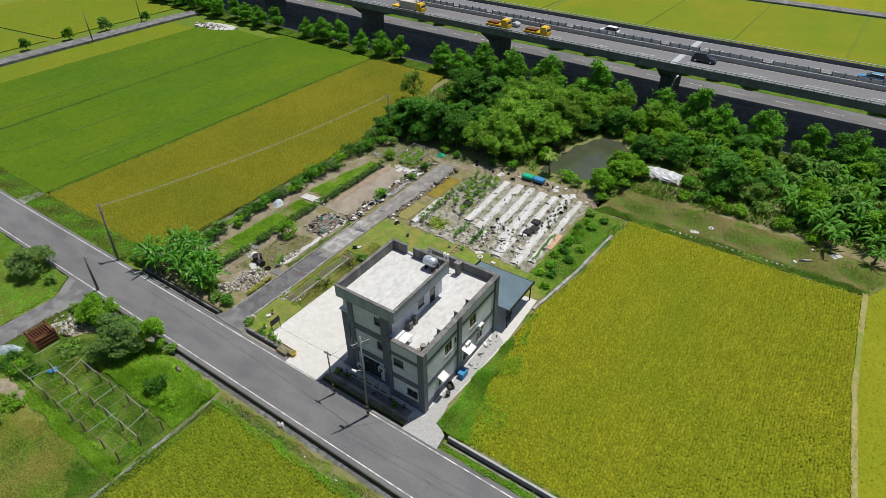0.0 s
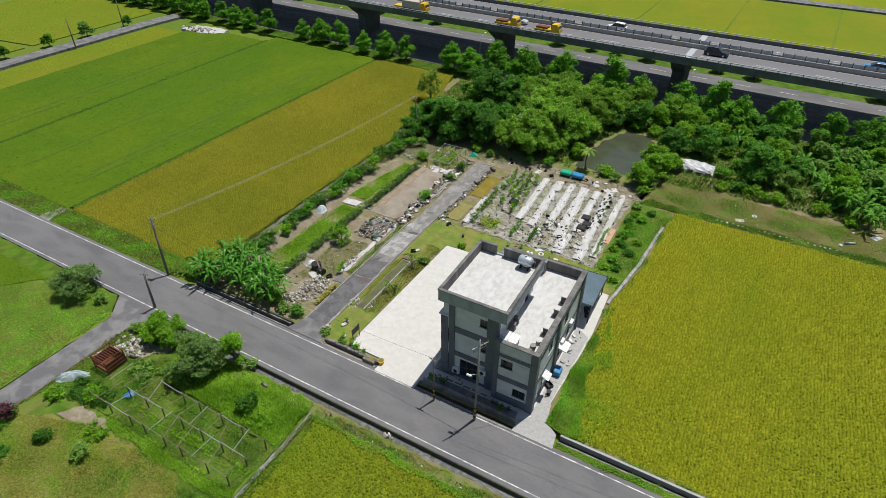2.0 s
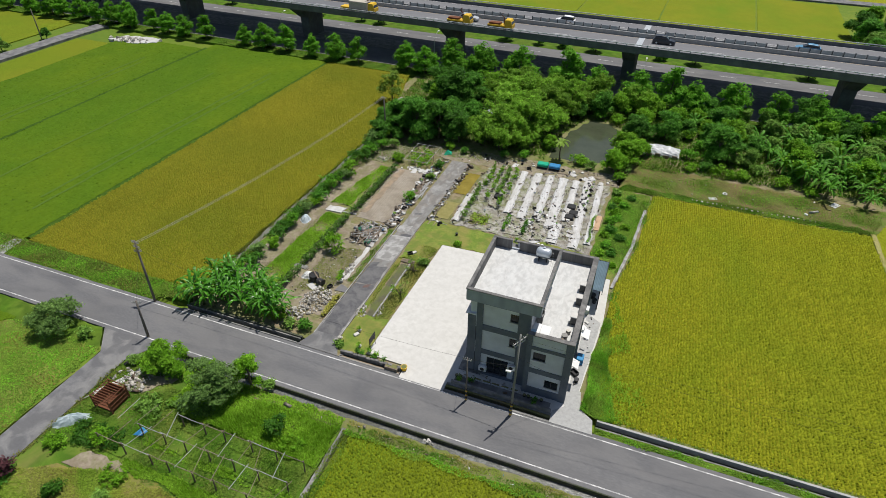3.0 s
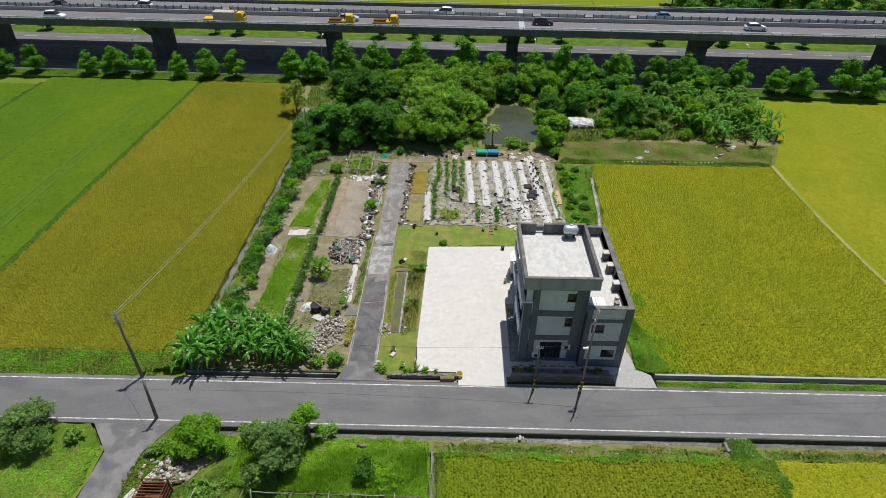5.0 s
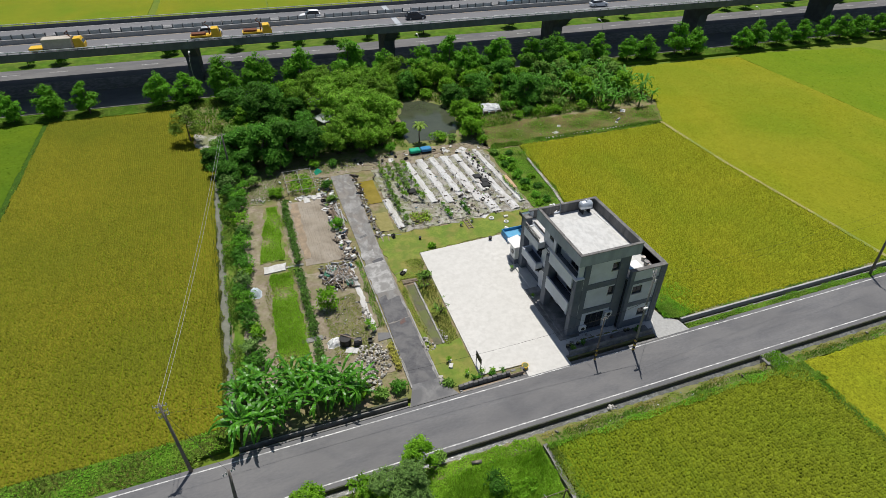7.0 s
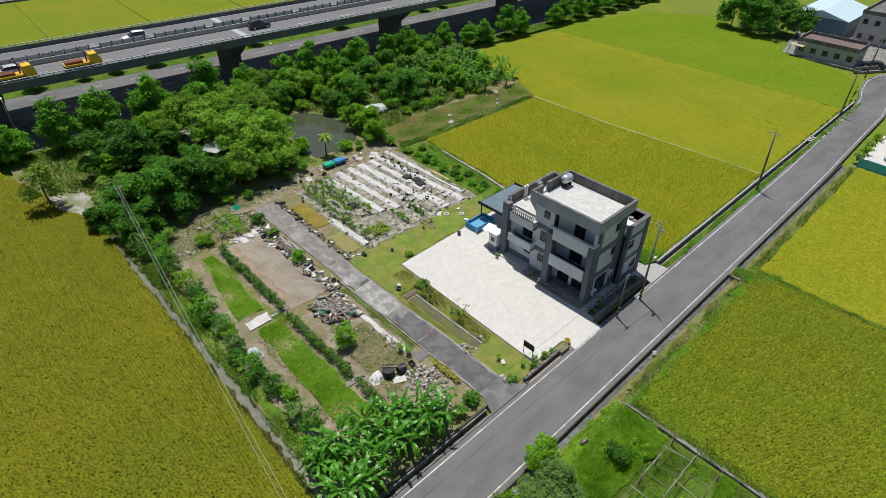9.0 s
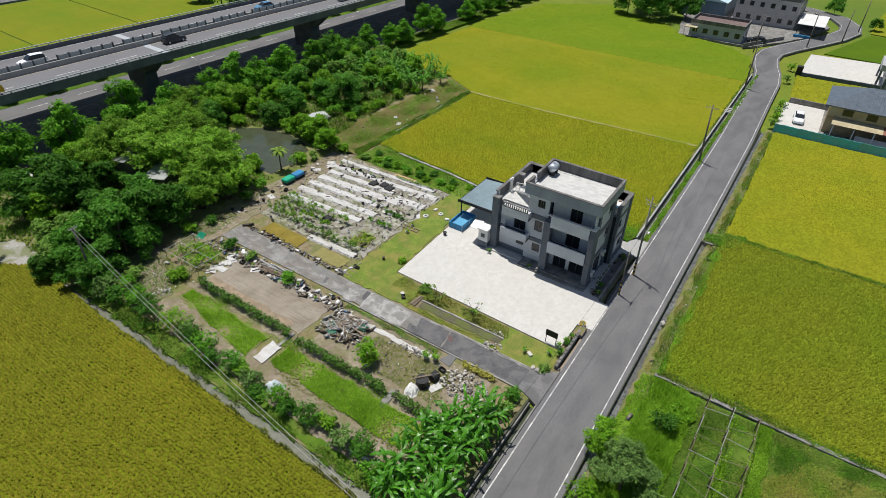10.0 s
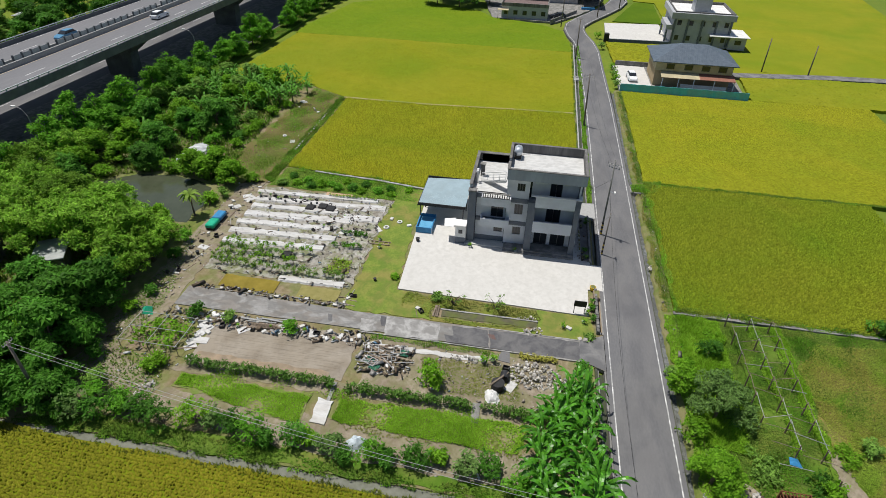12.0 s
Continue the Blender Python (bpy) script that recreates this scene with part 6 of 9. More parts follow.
p_west, at_west = pole(-70.2, 24.95, 8.3, (-0.35, 0.6), ((8.0, 0.5, 0), (7.4, 0.42, 0), (6.9, 0.4, 20)), M_POLE, "leaning dark utility pole on the verge")
p_lane, at_lane = pole(-66.7, 20.15, 5.2, (0.3, 0.1), ((4.9, 0.45, 20),), M_POLE, "short dark pole at the lane corner")
p_east, at_east = pole(7.9, 25.45, 9.3, (0.1, 0.5), ((8.8, 0.9, 90),), M_POLE, "tall dark utility pole beside the ditch")
p_north, at_north = pole(-64.0, 74.6, 7.4, (0, 0), ((7.2, 0.5, 0),), M_POLE, "grey utility pole at the wood's edge")
p_far, at_far = pole(47.5, 26.2, 9.0, (0.1, 0.2), ((8.6, 0.8, 90),), M_POLE, "distant utility pole beside the road")
p_far2, at_far2 = pole(76.0, 29.6, 8.6, (0, 0), ((8.2, 0.8, 90),), M_POLE, "distant utility pole at the bend")
for x, y, h in ((-172.6, 47, 7), (-166.0, 76, 7), (-171.6, 94, 7.5), (48.6, -15.5, 7), (47.0, -24.8, 6.5), (98, 12.4, 8), (87.8, 19.3, 8), (112, 9.5, 8.0)):
    pole(x, y, h, (0.2, 0.1), (), M_POLE, "distant dark utility pole")


def cable(a, b, sag, r=0.022, material=None):
    a, b = Vector(a), Vector(b)
    pts = [a.lerp(b, i / 20) - Vector((0, 0, sag * 4 * (i / 20) * (1 - i / 20))) for i in range(21)]
    return thing("overhead_cable", Geo().tube(pts, r, 4, False), material or M_POLEPALE, "thin grey overhead cable between poles", "cable", "overhead cables")


for d in (-0.45, 0.1):
    cable(at_west(7.9) + Vector((d * 0.6, 0, 0)), at_north(7.3) + Vector((d * 0.6, 0, 0)), 0.9, 0.016)
cable(at_west(7.2), at_thin(5.9), 1.3, 0.012, M_BLACK)
cable(at_thin(5.9), at_mid(6.8), 0.15, 0.02, M_BLACK)
cable(at_lane(5.1), at_west(7.4), 0.3, 0.012, M_BLACK)
for d in (-0.7, 0.7):
    cable(at_mid(10.0) + Vector((0, d * 0.4, 0)), at_east(9.0) + Vector((0, d, 0)), 0.8, 0.009, M_BLACK)
    cable(at_east(9.0) + Vector((0, d, 0)), at_far(8.7) + Vector((0, d, 0)), 0.9, 0.009, M_BLACK)
cable(at_thin(5.6), (-32.8, 28.2, 3.3), 0.4, 0.012, M_BLACK)
cable(at_mid(8.0), (-22.7, 27.6, 3.4), 0.3, 0.012, M_BLACK)

# ---- vehicles ----
def paint(name, c):
    return mat(name, c, tuple(min(1, v * 1.12) for v in c), 2, 0.3, 0, spec=0.5)


P_WHITE, P_DARK, P_BLUE, P_SILVER = paint("white_car_paint", (0.72, 0.73, 0.74)), paint("dark_car_paint", (0.03, 0.033, 0.04)), paint("blue_car_paint", (0.08, 0.22, 0.36)), paint("silver_car_paint", (0.4, 0.42, 0.44))


def loft(sections, m):
    """A body from cross sections along its length: (x, half width, z low, z high, half width on top)."""
    v, f = [], []
    for x, w, z0, z1, wt in sections:
        for y, z in ((-w, z0), (-w, z0 * 0.4 + z1 * 0.6), (-wt, z1), (wt, z1), (w, z0 * 0.4 + z1 * 0.6), (w, z0)):
            v.append(m @ Vector((x, y, z)))
    for i in range(len(sections) - 1):
        for k in range(6):
            a, b = i * 6 + k, i * 6 + (k + 1) % 6
            f.append((a, b, b + 6, a + 6))
    f += [tuple(range(5, -1, -1)), tuple(range(len(v) - 6, len(v)))]
    return Geo().add(v, f)


def car(at, heading, body, label, group="cars on the viaduct", van=False):
    ob = root("car", at, label, "car", group)
    m = Matrix.Translation(at) @ Matrix.Rotation(radians(heading), 4, "Z")
    h = 0.28 if van else 0.0
    part("body", loft([(-2.2, 0.7, 0.35, 0.75, 0.65), (-2.1, 0.84, 0.25, 0.92, 0.78), (-0.9, 0.88, 0.22, 0.98, 0.82), (0.9, 0.88, 0.22, 0.96, 0.82), (1.7, 0.86, 0.22, 0.86, 0.78), (2.15, 0.8, 0.25, 0.7, 0.7), (2.25, 0.6, 0.35, 0.6, 0.55)], m), body, ob)
    part("cabin_glass", loft([(-1.95, 0.74, 0.9, 0.95, 0.7), (-1.45 - h, 0.74, 0.92, 1.38 + h * 0.6, 0.6), (0.2, 0.76, 0.95, 1.42 + h * 0.7, 0.6), (1.05, 0.74, 0.92, 0.98, 0.7)], m), M_GLASS, ob, "dark tinted windows")
    part("roof", loft([(-1.5 - h, 0.6, 1.36 + h * 0.6, 1.41 + h * 0.6, 0.56), (-0.6, 0.62, 1.4 + h * 0.7, 1.47 + h * 0.7, 0.56), (0.25, 0.6, 1.4 + h * 0.7, 1.45 + h * 0.7, 0.56)], m), body, ob)
    for x in (-1.35, 1.4):
        for y in (-0.8, 0.8):
            wheel_part(ob, x, y, 0.32, 0.32, 0.22, m)
    for y in (-0.6, 0.6):
        part("headlight", Geo().box(2.16, 2.22, y - 0.15, y + 0.15, 0.5, 0.66, m), M_WHITE, ob)
        part("tail_light", Geo().box(-2.2, -2.13, y - 0.14, y + 0.14, 0.6, 0.76, m), M_RUST, ob)
    return ob


def deck(u, v):
    p = HM @ Vector((u, v, ZD))
    return (p.x, p.y, p.z + 0.01)


HEAD = -2.8
car(deck(-105.5, 3.0), HEAD, P_WHITE, "white hatchback on the viaduct", van=True)
car(deck(-111.5, 13.0), HEAD + 180, P_DARK, "dark saloon on the far carriageway")
car(deck(-90.5, 13.2), HEAD + 180, P_WHITE, "white car on the far carriageway", van=True)
car(deck(-19.5, 13.0), HEAD + 180, P_WHITE, "white car on the far carriageway", van=True)
car(deck(2.5, 6.6), HEAD, P_DARK, "dark van on the viaduct", van=True)
car(deck(29.0, 13.2), HEAD + 180, P_BLUE, "blue car on the far carriageway")
car(deck(-40.0, 6.4), HEAD, P_SILVER, "silver saloon on the viaduct")
car(deck(47.0, 6.0), HEAD, P_WHITE, "white car on the viaduct")
car((35.5, 14.6, 0.02), 185, P_WHITE, "white car parked in the front court", "parked cars")
car((84.5, 30.5, 0.0), 100, P_DARK, "dark car parked by the far house", "parked cars")


def truck(at, heading, length, crane, label):
    ob = root("truck", at, label, "truck", "works trucks")
    m = Matrix.Translation(at) @ Matrix.Rotation(radians(heading), 4, "Z")
    c = length / 2
    cab = part("cab", loft([(c - 1.7, 1.0, 0.6, 2.3, 0.95), (c - 0.5, 1.0, 0.6, 2.35, 0.92), (c - 0.1, 1.0, 0.6, 1.5, 0.96), (c, 0.98, 0.6, 1.3, 0.94)], m), M_YELLOW, ob)
    part("windscreen", loft([(c - 0.46, 0.86, 1.5, 2.2, 0.8), (c - 0.06, 0.88, 1.45, 1.52, 0.86)], m), M_GLASS, cab)
    part("chassis", Geo().box(-c, c - 1.7, -0.9, 0.9, 0.55, 0.85, m), M_BLACK, ob)
    if crane:
        part("cargo_box", Geo().bevel(-c + 1.8, c - 2.0, -1.05, 1.05, 0.85, 2.5, 0.06, m), mat("grey_tarpaulin", (0.4, 0.36, 0.3), (0.5, 0.46, 0.4), 2, 0.8, 0.2), ob, "beige covered load")
        part("crash_cushion", Geo().bevel(-c - 0.6, -c + 1.6, -1.0, 1.0, 0.5, 1.1, 0.06, m), M_YELLOW, ob)
    else:
        part("bed", Geo().box(-c, c - 1.8, -0.95, 0.95, 0.85, 1.15, m), M_YELLOW, ob)
        part("load", Geo().box(-c + 0.2, c - 2.8, -0.7, 0.7, 1.15, 1.5, m), M_RUST, ob, "stacked brown barriers")
    part("mast", Geo().tube([m @ Vector((c - 2.1, 0, 0.9)), m @ Vector((c - 2.1, 0, 2.6)), m @ Vector((c - 2.9, 0.1, 3.1)), m @ Vector((c - 2.3, 0.1, 3.5))], [0.13, 0.12, 0.1, 0.09], 6), M_RUST, ob, "folded loading arm")
    for x in (-c + 1.0, c - 1.0):
        for y in (-0.85, 0.85):
            wheel_part(ob, x, y, 0.42, 0.42, 0.28, m)
    return ob


truck(deck(-66.0, 2.4), HEAD, 8.6, True, "yellow crash-cushion works truck with covered load")
truck(deck(-40.6, 2.4), HEAD, 5.6, False, "small yellow works truck with folded loading arm")
truck(deck(-31.0, 2.4), HEAD, 5.6, False, "small yellow works truck with folded loading arm")

# street lamps beside the viaduct
for u in (-85, -44, 0.5, 43, 86):
    b = HM @ Vector((u, -3.9, 0))
    ob = root("street_lamp", tuple(b), "slender grey street lamp with curved arm", "street lamp", "street lamps")
    part("column", Geo().tube([b, b + Vector((0, 0, 4)), b + Vector((0, 0.2, 7.2)), b + Vector((0.1, 0.9, 8.2)), b + Vector((0.15, 1.9, 8.5))], [0.09, 0.07, 0.05, 0.04, 0.035], 6), M_POLEPALE, ob)
    part("lamp_head", Geo().bevel(b.x, b.x + 0.3, b.y + 1.8, b.y + 2.5, 8.42, 8.55, 0.03), M_WHITE, ob)


# ---- far houses ----
def building(name, at, x0, x1, y0, y1, storeys, h, wall_m, label, win=1.1, roof_m=None, face="ws", balcony=False):
    ob = root(name, at, label, "house", "far houses")
    top = storeys * h
    part("wall", Geo().box(x0, x1, y0, y1, -0.4, top), wall_m, ob)
    part("roof", Geo().box(x0 + 0.2, x1 - 0.2, y0 + 0.2, y1 - 0.2, top, top + 0.05), roof_m or M_ROOFTOP, ob)
    part("parapet", Geo().box(x0 - 0.1, x1 + 0.1, y0 - 0.1, y0 + 0.15, top - 0.2, top + 0.7).box(x0 - 0.1, x1 + 0.1, y1 - 0.15, y1 + 0.1, top - 0.2, top + 0.7).box(x0 - 0.1, x0 + 0.15, y0 + 0.15, y1 - 0.15, top - 0.2, top + 0.7).box(x1 - 0.15, x1 + 0.1, y0 + 0.15, y1 - 0.15, top - 0.2, top + 0.7), M_PARAPET, ob)
    for s in range(storeys):
        z = s * h + 1.0
        if "w" in face:
            n = max(2, int((y1 - y0) / 2.6))
            for i in range(n):
                y = y0 + (y1 - y0) * (i + 0.5) / n
                w = part("window", Geo().box(x0 - 0.05, x0 + 0.02, y - win / 2, y + win / 2, z, z + 1.2), M_FRAME, ob)
                part("pane", Geo().box(x0 - 0.07, x0 - 0.04, y - win / 2 + 0.08, y + win / 2 - 0.08, z + 0.08, z + 1.12), M_GLASS, w)
        for tag, yy, d in (("s", y0, -1), ("n", y1, 1)):
            if tag in face:
                n = max(2, int((x1 - x0) / 2.8))
                for i in range(n):
                    x = x0 + (x1 - x0) * (i + 0.5) / n
                    w = part("window", Geo().box(x - win / 2, x + win / 2, min(yy, yy + d * 0.05), max(yy, yy + d * 0.05), z, z + 1.2), M_FRAME, ob)
                    part("pane", Geo().box(x - win / 2 + 0.08, x + win / 2 - 0.08, min(yy + d * 0.04, yy + d * 0.07), max(yy + d * 0.04, yy + d * 0.07), z + 0.08, z + 1.12), M_GLASS, w)
    return ob


M_CREAM = mat("cream_wall", (0.42, 0.36, 0.22), (0.52, 0.46, 0.3), 1.2, 0.85, 0.1, big=((0.3, 0.26, 0.18), 0.4, 0.5, 0.12))
M_TAN = mat("tan_stained_wall", (0.33, 0.25, 0.14), (0.42, 0.33, 0.2), 1.2, 0.85, 0.1, big=((0.24, 0.18, 0.1), 0.4, 0.5, 0.12))
M_BLUEROOF = mat("slate_blue_tiles", (0.07, 0.095, 0.125), (0.115, 0.145, 0.18), 1.5, 0.6, 0.1)
M_TEAL = mat("teal_sheet_fence", (0.06, 0.4, 0.5), (0.1, 0.52, 0.62), 1.5, 0.6, 0.1, big=((0.2, 0.36, 0.36), 0.6, 0.5, 0.12))
M_GREYWHITE = mat("grey_white_wall", (0.33, 0.345, 0.37), (0.42, 0.435, 0.46), 1.0, 0.8, 0.05)
M_BLUESHEET = mat("blue_sheet_wall", (0.12, 0.18, 0.24), (0.16, 0.23, 0.3), 1.5, 0.6, 0.05)
M_PALEBLUE = mat("pale_blue_roof", (0.45, 0.6, 0.68), (0.55, 0.7, 0.76), 1.0, 0.5, 0.05)

# villa with the hipped roof behind the teal fence
villa = root("villa", (38, 2.5, 0), "two-storey cream villa with a slate-blue hipped roof", "house", "far houses")
part("wall", Geo().box(33.0, 42.4, -4.4, 10.6, -0.4, 5.2), M_TAN, villa)
part("upper_wall", Geo().box(32.9, 42.5, -4.5, 10.7, 3.1, 5.2), M_CREAM, villa)
e = 0.9
roof_v = [(33.0 - e, -4.4 - e, 5.1), (42.4 + e, -4.4 - e, 5.1), (42.4 + e, 10.6 + e, 5.1), (33.0 - e, 10.6 + e, 5.1), (37.7, 0.6, 7.6), (37.7, 5.6, 7.6)]
roof = part("roof", Geo().add(roof_v + [(x, y, z - 0.15) for x, y, z in roof_v[:4]], [(0, 1, 4), (1, 2, 5, 4), (2, 3, 5), (3, 0, 4, 5), (0, 6, 7, 1), (1, 7, 8, 2), (2, 8, 9, 3), (3, 9, 6, 0), (9, 8, 7, 6)]), M_BLUEROOF, villa, "slate-blue tiled hipped roof")
for i in range(46):
    y = -5.0 + i * 0.355
    hip = min(1.0, (y + 5.3) / 5.9, (11.5 - y) / 5.9)
    part("roof_rib", Geo().tube([(32.2, y, 5.14), (32.2 + 5.5 * hip, y, 5.14 + 2.46 * hip)], 0.03, 4), M_BLUEROOF, roof)
for y in (-2.5, 0.8, 4.2, 7.8):
    w = part("window", Geo().box(32.84, 32.92, y - 0.8, y + 0.8, 3.5, 4.6), M_FRAME, villa)
    part("pane", Geo().box(32.8, 32.85, y - 0.7, y + 0.7, 3.6, 4.5), M_GLASS, w)
part("lean_to_roof", Geo().add([(33, -5, 3.0), (33, 9.4, 3.0), (30.6, 9.4, 2.5), (30.6, -5, 2.5), (33, -5, 2.92), (33, 9.4, 2.92), (30.6, 9.4, 2.42), (30.6, -5, 2.42)], [(0, 1, 2, 3), (7, 6, 5, 4), (2, 6, 7, 3), (1, 5, 6, 2), (3, 7, 4, 0)]), mat("rust_red_sheet", (0.22, 0.09, 0.06), (0.3, 0.14, 0.1), 2, 0.7, 0.1), villa, "rust-red lean-to roof")
part("lean_to_sheet", Geo().add([(33, 2.0, 3.06), (33, 9.6, 3.06), (30.4, 9.6, 2.54), (30.4, 2.0, 2.54)], [(0, 1, 2, 3)]), M_CREAM, villa, "cream lean-to sheet")
for y in (-4.8, -1, 3, 6, 9.2):
    part("post", Geo().box(30.7, 30.85, y - 0.07, y + 0.07, -0.3, 2.45), M_WALL_LIGHT, villa)
part("lean_to_wall", Geo().box(30.72, 30.78, -3.5, 5.5, -0.3, 1.3), M_GREYWHITE, villa)
fence = root("sheet_fence", (28, 5, 0), "long teal corrugated sheet fence", "fence")
for i in range(25):
    y0 = -7.3 + i * 1.0
    part("sheet", Geo().box(27.7 - 0.03 * (i % 2), 27.78 - 0.03 * (i % 2), y0, y0 + 1.02, -0.4, 1.45 + 0.03 * (i % 3)), M_TEAL, fence)
thing("court_ground", Geo().prism([(28.0, 17.6), (28.0, 10.8), (44.5, 11.0), (44.5, 18.0)], -0.5, 0.0), M_CONC, "pale concrete court of the villa", "yard", kind="structure")
thing("villa_ground", Geo().prism([(28.0, 10.8), (28.0, -7.3), (46, -8.0), (45.5, 11)], -0.5, -0.05), M_CONC_DARK, "grey concrete ground round the villa", "yard", kind="structure")
vw = root("court_wall", (45, 14, 0), "low grey block wall of the court", "wall")
for i in range(6):
    part("wall_segment", Geo().bevel(44.6, 44.85, 5.4 + i * 2.0, 7.38 + i * 2.0, -0.4, 1.0, 0.03), M_CONC_DARK, vw)
# grey house with the white court
gh = building("grey_house", (70, -3, 0), 65.5, 78.0, -11.5, 2.5, 2, 3.6, M_GREYWHITE, "grey three-storey house with roof terrace", 1.0, M_WHITE, "ws")
part("stair_tower", Geo().box(68.0, 72.0, -6.0, -2.2, 7.2, 10.6), M_GREYWHITE, gh)
part("tower_cap", Geo().bevel(67.5, 72.5, -6.5, -1.7, 10.6, 11.0, 0.05), M_WALL_LIGHT, gh)
for y in (-11.4, -8.0, -4.6, -1.2, 2.0):
    part("pilaster", Geo().box(65.3, 65.6, y, y + 0.5, 0, 6.9), M_WALL_DARK, gh)
part("terrace_band", Geo().box(64.8, 65.6, -11.9, 3.4, 6.2, 7.6).box(65.6, 78, 2.5, 3.3, 6.2, 7.6), M_GREYWHITE, gh)
part("balcony", Geo().box(66, 74, 2.5, 4.0, 3.2, 4.4), M_GREYWHITE, gh)
part("porch_column", Geo().box(65.9, 66.3, 3.5, 3.9, -0.3, 3.2).box(73.6, 74.0, 3.5, 3.9, -0.3, 3.2), M_WALL_DARK, gh)
part("side_wing", Geo().box(64.5, 71.0, -15.5, -11.5, -0.3, 2.7), M_GREYWHITE, gh)
part("side_wing_roof", Geo().bevel(63.6, 71.5, -16.0, -6.5, 2.75, 2.95, 0.05), M_WHITE, gh, "white flat awning roof")
part("wing_window", Geo().box(64.42, 64.5, -14.3, -12.8, 1.0, 2.0), M_GLASS, gh)
thing("white_court", Geo().prism([(64.4, 18.2), (82.0, 17.6), (84, 2.5), (65.4, 2.5)], -0.5, 0.02), M_CONC, "bright pale concrete court", "yard", kind="structure")
cw = root("court_kerb", (64, 10, 0), "low grey wall edging the court", "wall")
for i in range(8):
    part("wall_segment", Geo().bevel(64.2 + i * 0.12, 64.45 + i * 0.12, 18.2 - (i + 1) * 1.95, 18.2 - i * 1.95, -0.3, 0.5, 0.03), M_WALL_DARK, cw)
gate = thing("gate_pillar", Geo().bevel(64.0, 65.2, 17.6, 18.8, -0.3, 1.7, 0.05), M_BLACK, "dark gate pillar at the court's corner", "pillar")
# bungalow, terrace row and sheds at the bend
building("bungalow", (84, 40, 0), 80.5, 88.0, 33.5, 46.5, 1, 3.4, M_GREYWHITE, "low pale bungalow with a brown flat roof", 1.2, mat("brown_roof", (0.13, 0.09, 0.085), (0.2, 0.15, 0.14), 1, 0.9, 0.1), "ws")
thing("bungalow_awning", Geo().box(78.5, 80.4, 44.5, 47.5, 2.4, 2.5).box(78.55, 78.65, 44.6, 44.7, -0.5, 2.4).box(78.55, 78.65, 47.3, 47.4, -0.5, 2.4), M_CREAM, "cream sheet awning on posts", "awning")
building("row_house", (110, 33, 0), 103.5, 125, 24.5, 40.5, 2, 3.5, mat("pale_pink_wall", (0.42, 0.39, 0.38), (0.52, 0.49, 0.48), 1, 0.85, 0.05), "two-storey pale row house with roof terrace", 1.1, M_PARAPET, "ws")
part("dormer", Geo().box(112, 120, 26, 34, 7.0, 8.6), M_WALL_LIGHT, bpy.data.objects["row_house"])
shed = root("sheet_shed", (112, 48, 0), "blue-grey sheet-metal shed with a pale blue roof", "shed")
part("wall", Geo().box(104, 124, 43, 56, -0.5, 4.2), M_BLUESHEET, shed)
part("roof", Geo().add([(103.5, 42.6, 4.1), (103.5, 56.4, 4.1), (124.5, 56.4, 4.1), (124.5, 42.6, 4.1), (103.5, 49.5, 5.8), (124.5, 49.5, 5.8)], [(0, 4, 5, 3), (1, 2, 5, 4), (0, 1, 4), (3, 5, 2)]), M_PALEBLUE, shed)
porch = root("porch_roof", (104, 19, 0), "white sheet porch roof over a dark carport", "carport")
part("roof", Geo().bevel(97, 110, 17.2, 23.6, 3.0, 3.15, 0.05), M_WHITE, porch)
for x, y in ((97.3, 17.5), (97.3, 23.2), (109.6, 17.5), (109.6, 23.2), (103.4, 17.5)):
    part("post", Geo().box(x - 0.08, x + 0.08, y - 0.08, y + 0.08, -0.4, 3.0), M_DARKMETAL, porch)
part("back_wall", Geo().box(109.8, 110, 17.4, 23.4, -0.4, 3.0), M_WALL_DARK, porch)
thing("porch_tarpaulin", Geo().bevel(96.3, 96.9, 19.6, 23.6, -0.4, 0.6, 0.05), M_BLUE, "row of blue tarpaulin bundles by the road", "tarpaulin")
thing("bend_ground", Geo().prism(wobble([(79.5, 31.0), (80, 49), (126, 58), (128, 22), (112, 16.3), (95, 21.5), (86, 27)], 2, 0.3, 61), -0.55, -0.04), M_CONC_DARK, "grey concrete ground round the far houses", "yard", kind="structure")
bw = root("bend_wall", (86, 28, 0), "low dark wall along the bend", "wall")
for i in range(7):
    m = Matrix.Translation((79.2 + i * 1.9, 32.0 - i * 1.05, 0)) @ Matrix.Rotation(radians(-29), 4, "Z")
    part("wall_segment", Geo().bevel(-1.08, 1.08, -0.12, 0.12, -0.5, 0.8, 0.03, m), M_CONC_DARK, bw)
far_trees = [make_tree("far_tree", (90, 60, -0.3), 9.0, 5.0, M_LEAF_DARK, 520, "large dark spreading tree by the far houses", "tree", "trees by the far houses", 3000, 0.55)]
for x, y, s in ((97, 57, 1.05), (92, 67, 0.95), (100, 64, 1.0), (96, 51.5, 0.8), (131, 17, 0.5), (118, 6, 0.35)):
    copy_thing(far_trees[0], pose(x, y, -0.3, 0, 0, x * 40)).scale = (s, s, s)
# green fields behind the far houses are one grass sheet; shrubs at the villa's gate
for i, (x, y) in enumerate(((30.5, 18.4), (33.5, 18.2), (36.5, 18.4), (41, 18.3), (58, 19.6), (67.5, 20.0))):
    shrub("gate_shrub", (x, y, -0.2), 0.8, 1.5, M_LEAF_LIME if i % 2 else M_LEAF_GREY, 680 + i, "leafy shrub beside the villa's gate", "shrub", "gate shrubs", 160, 0.28)
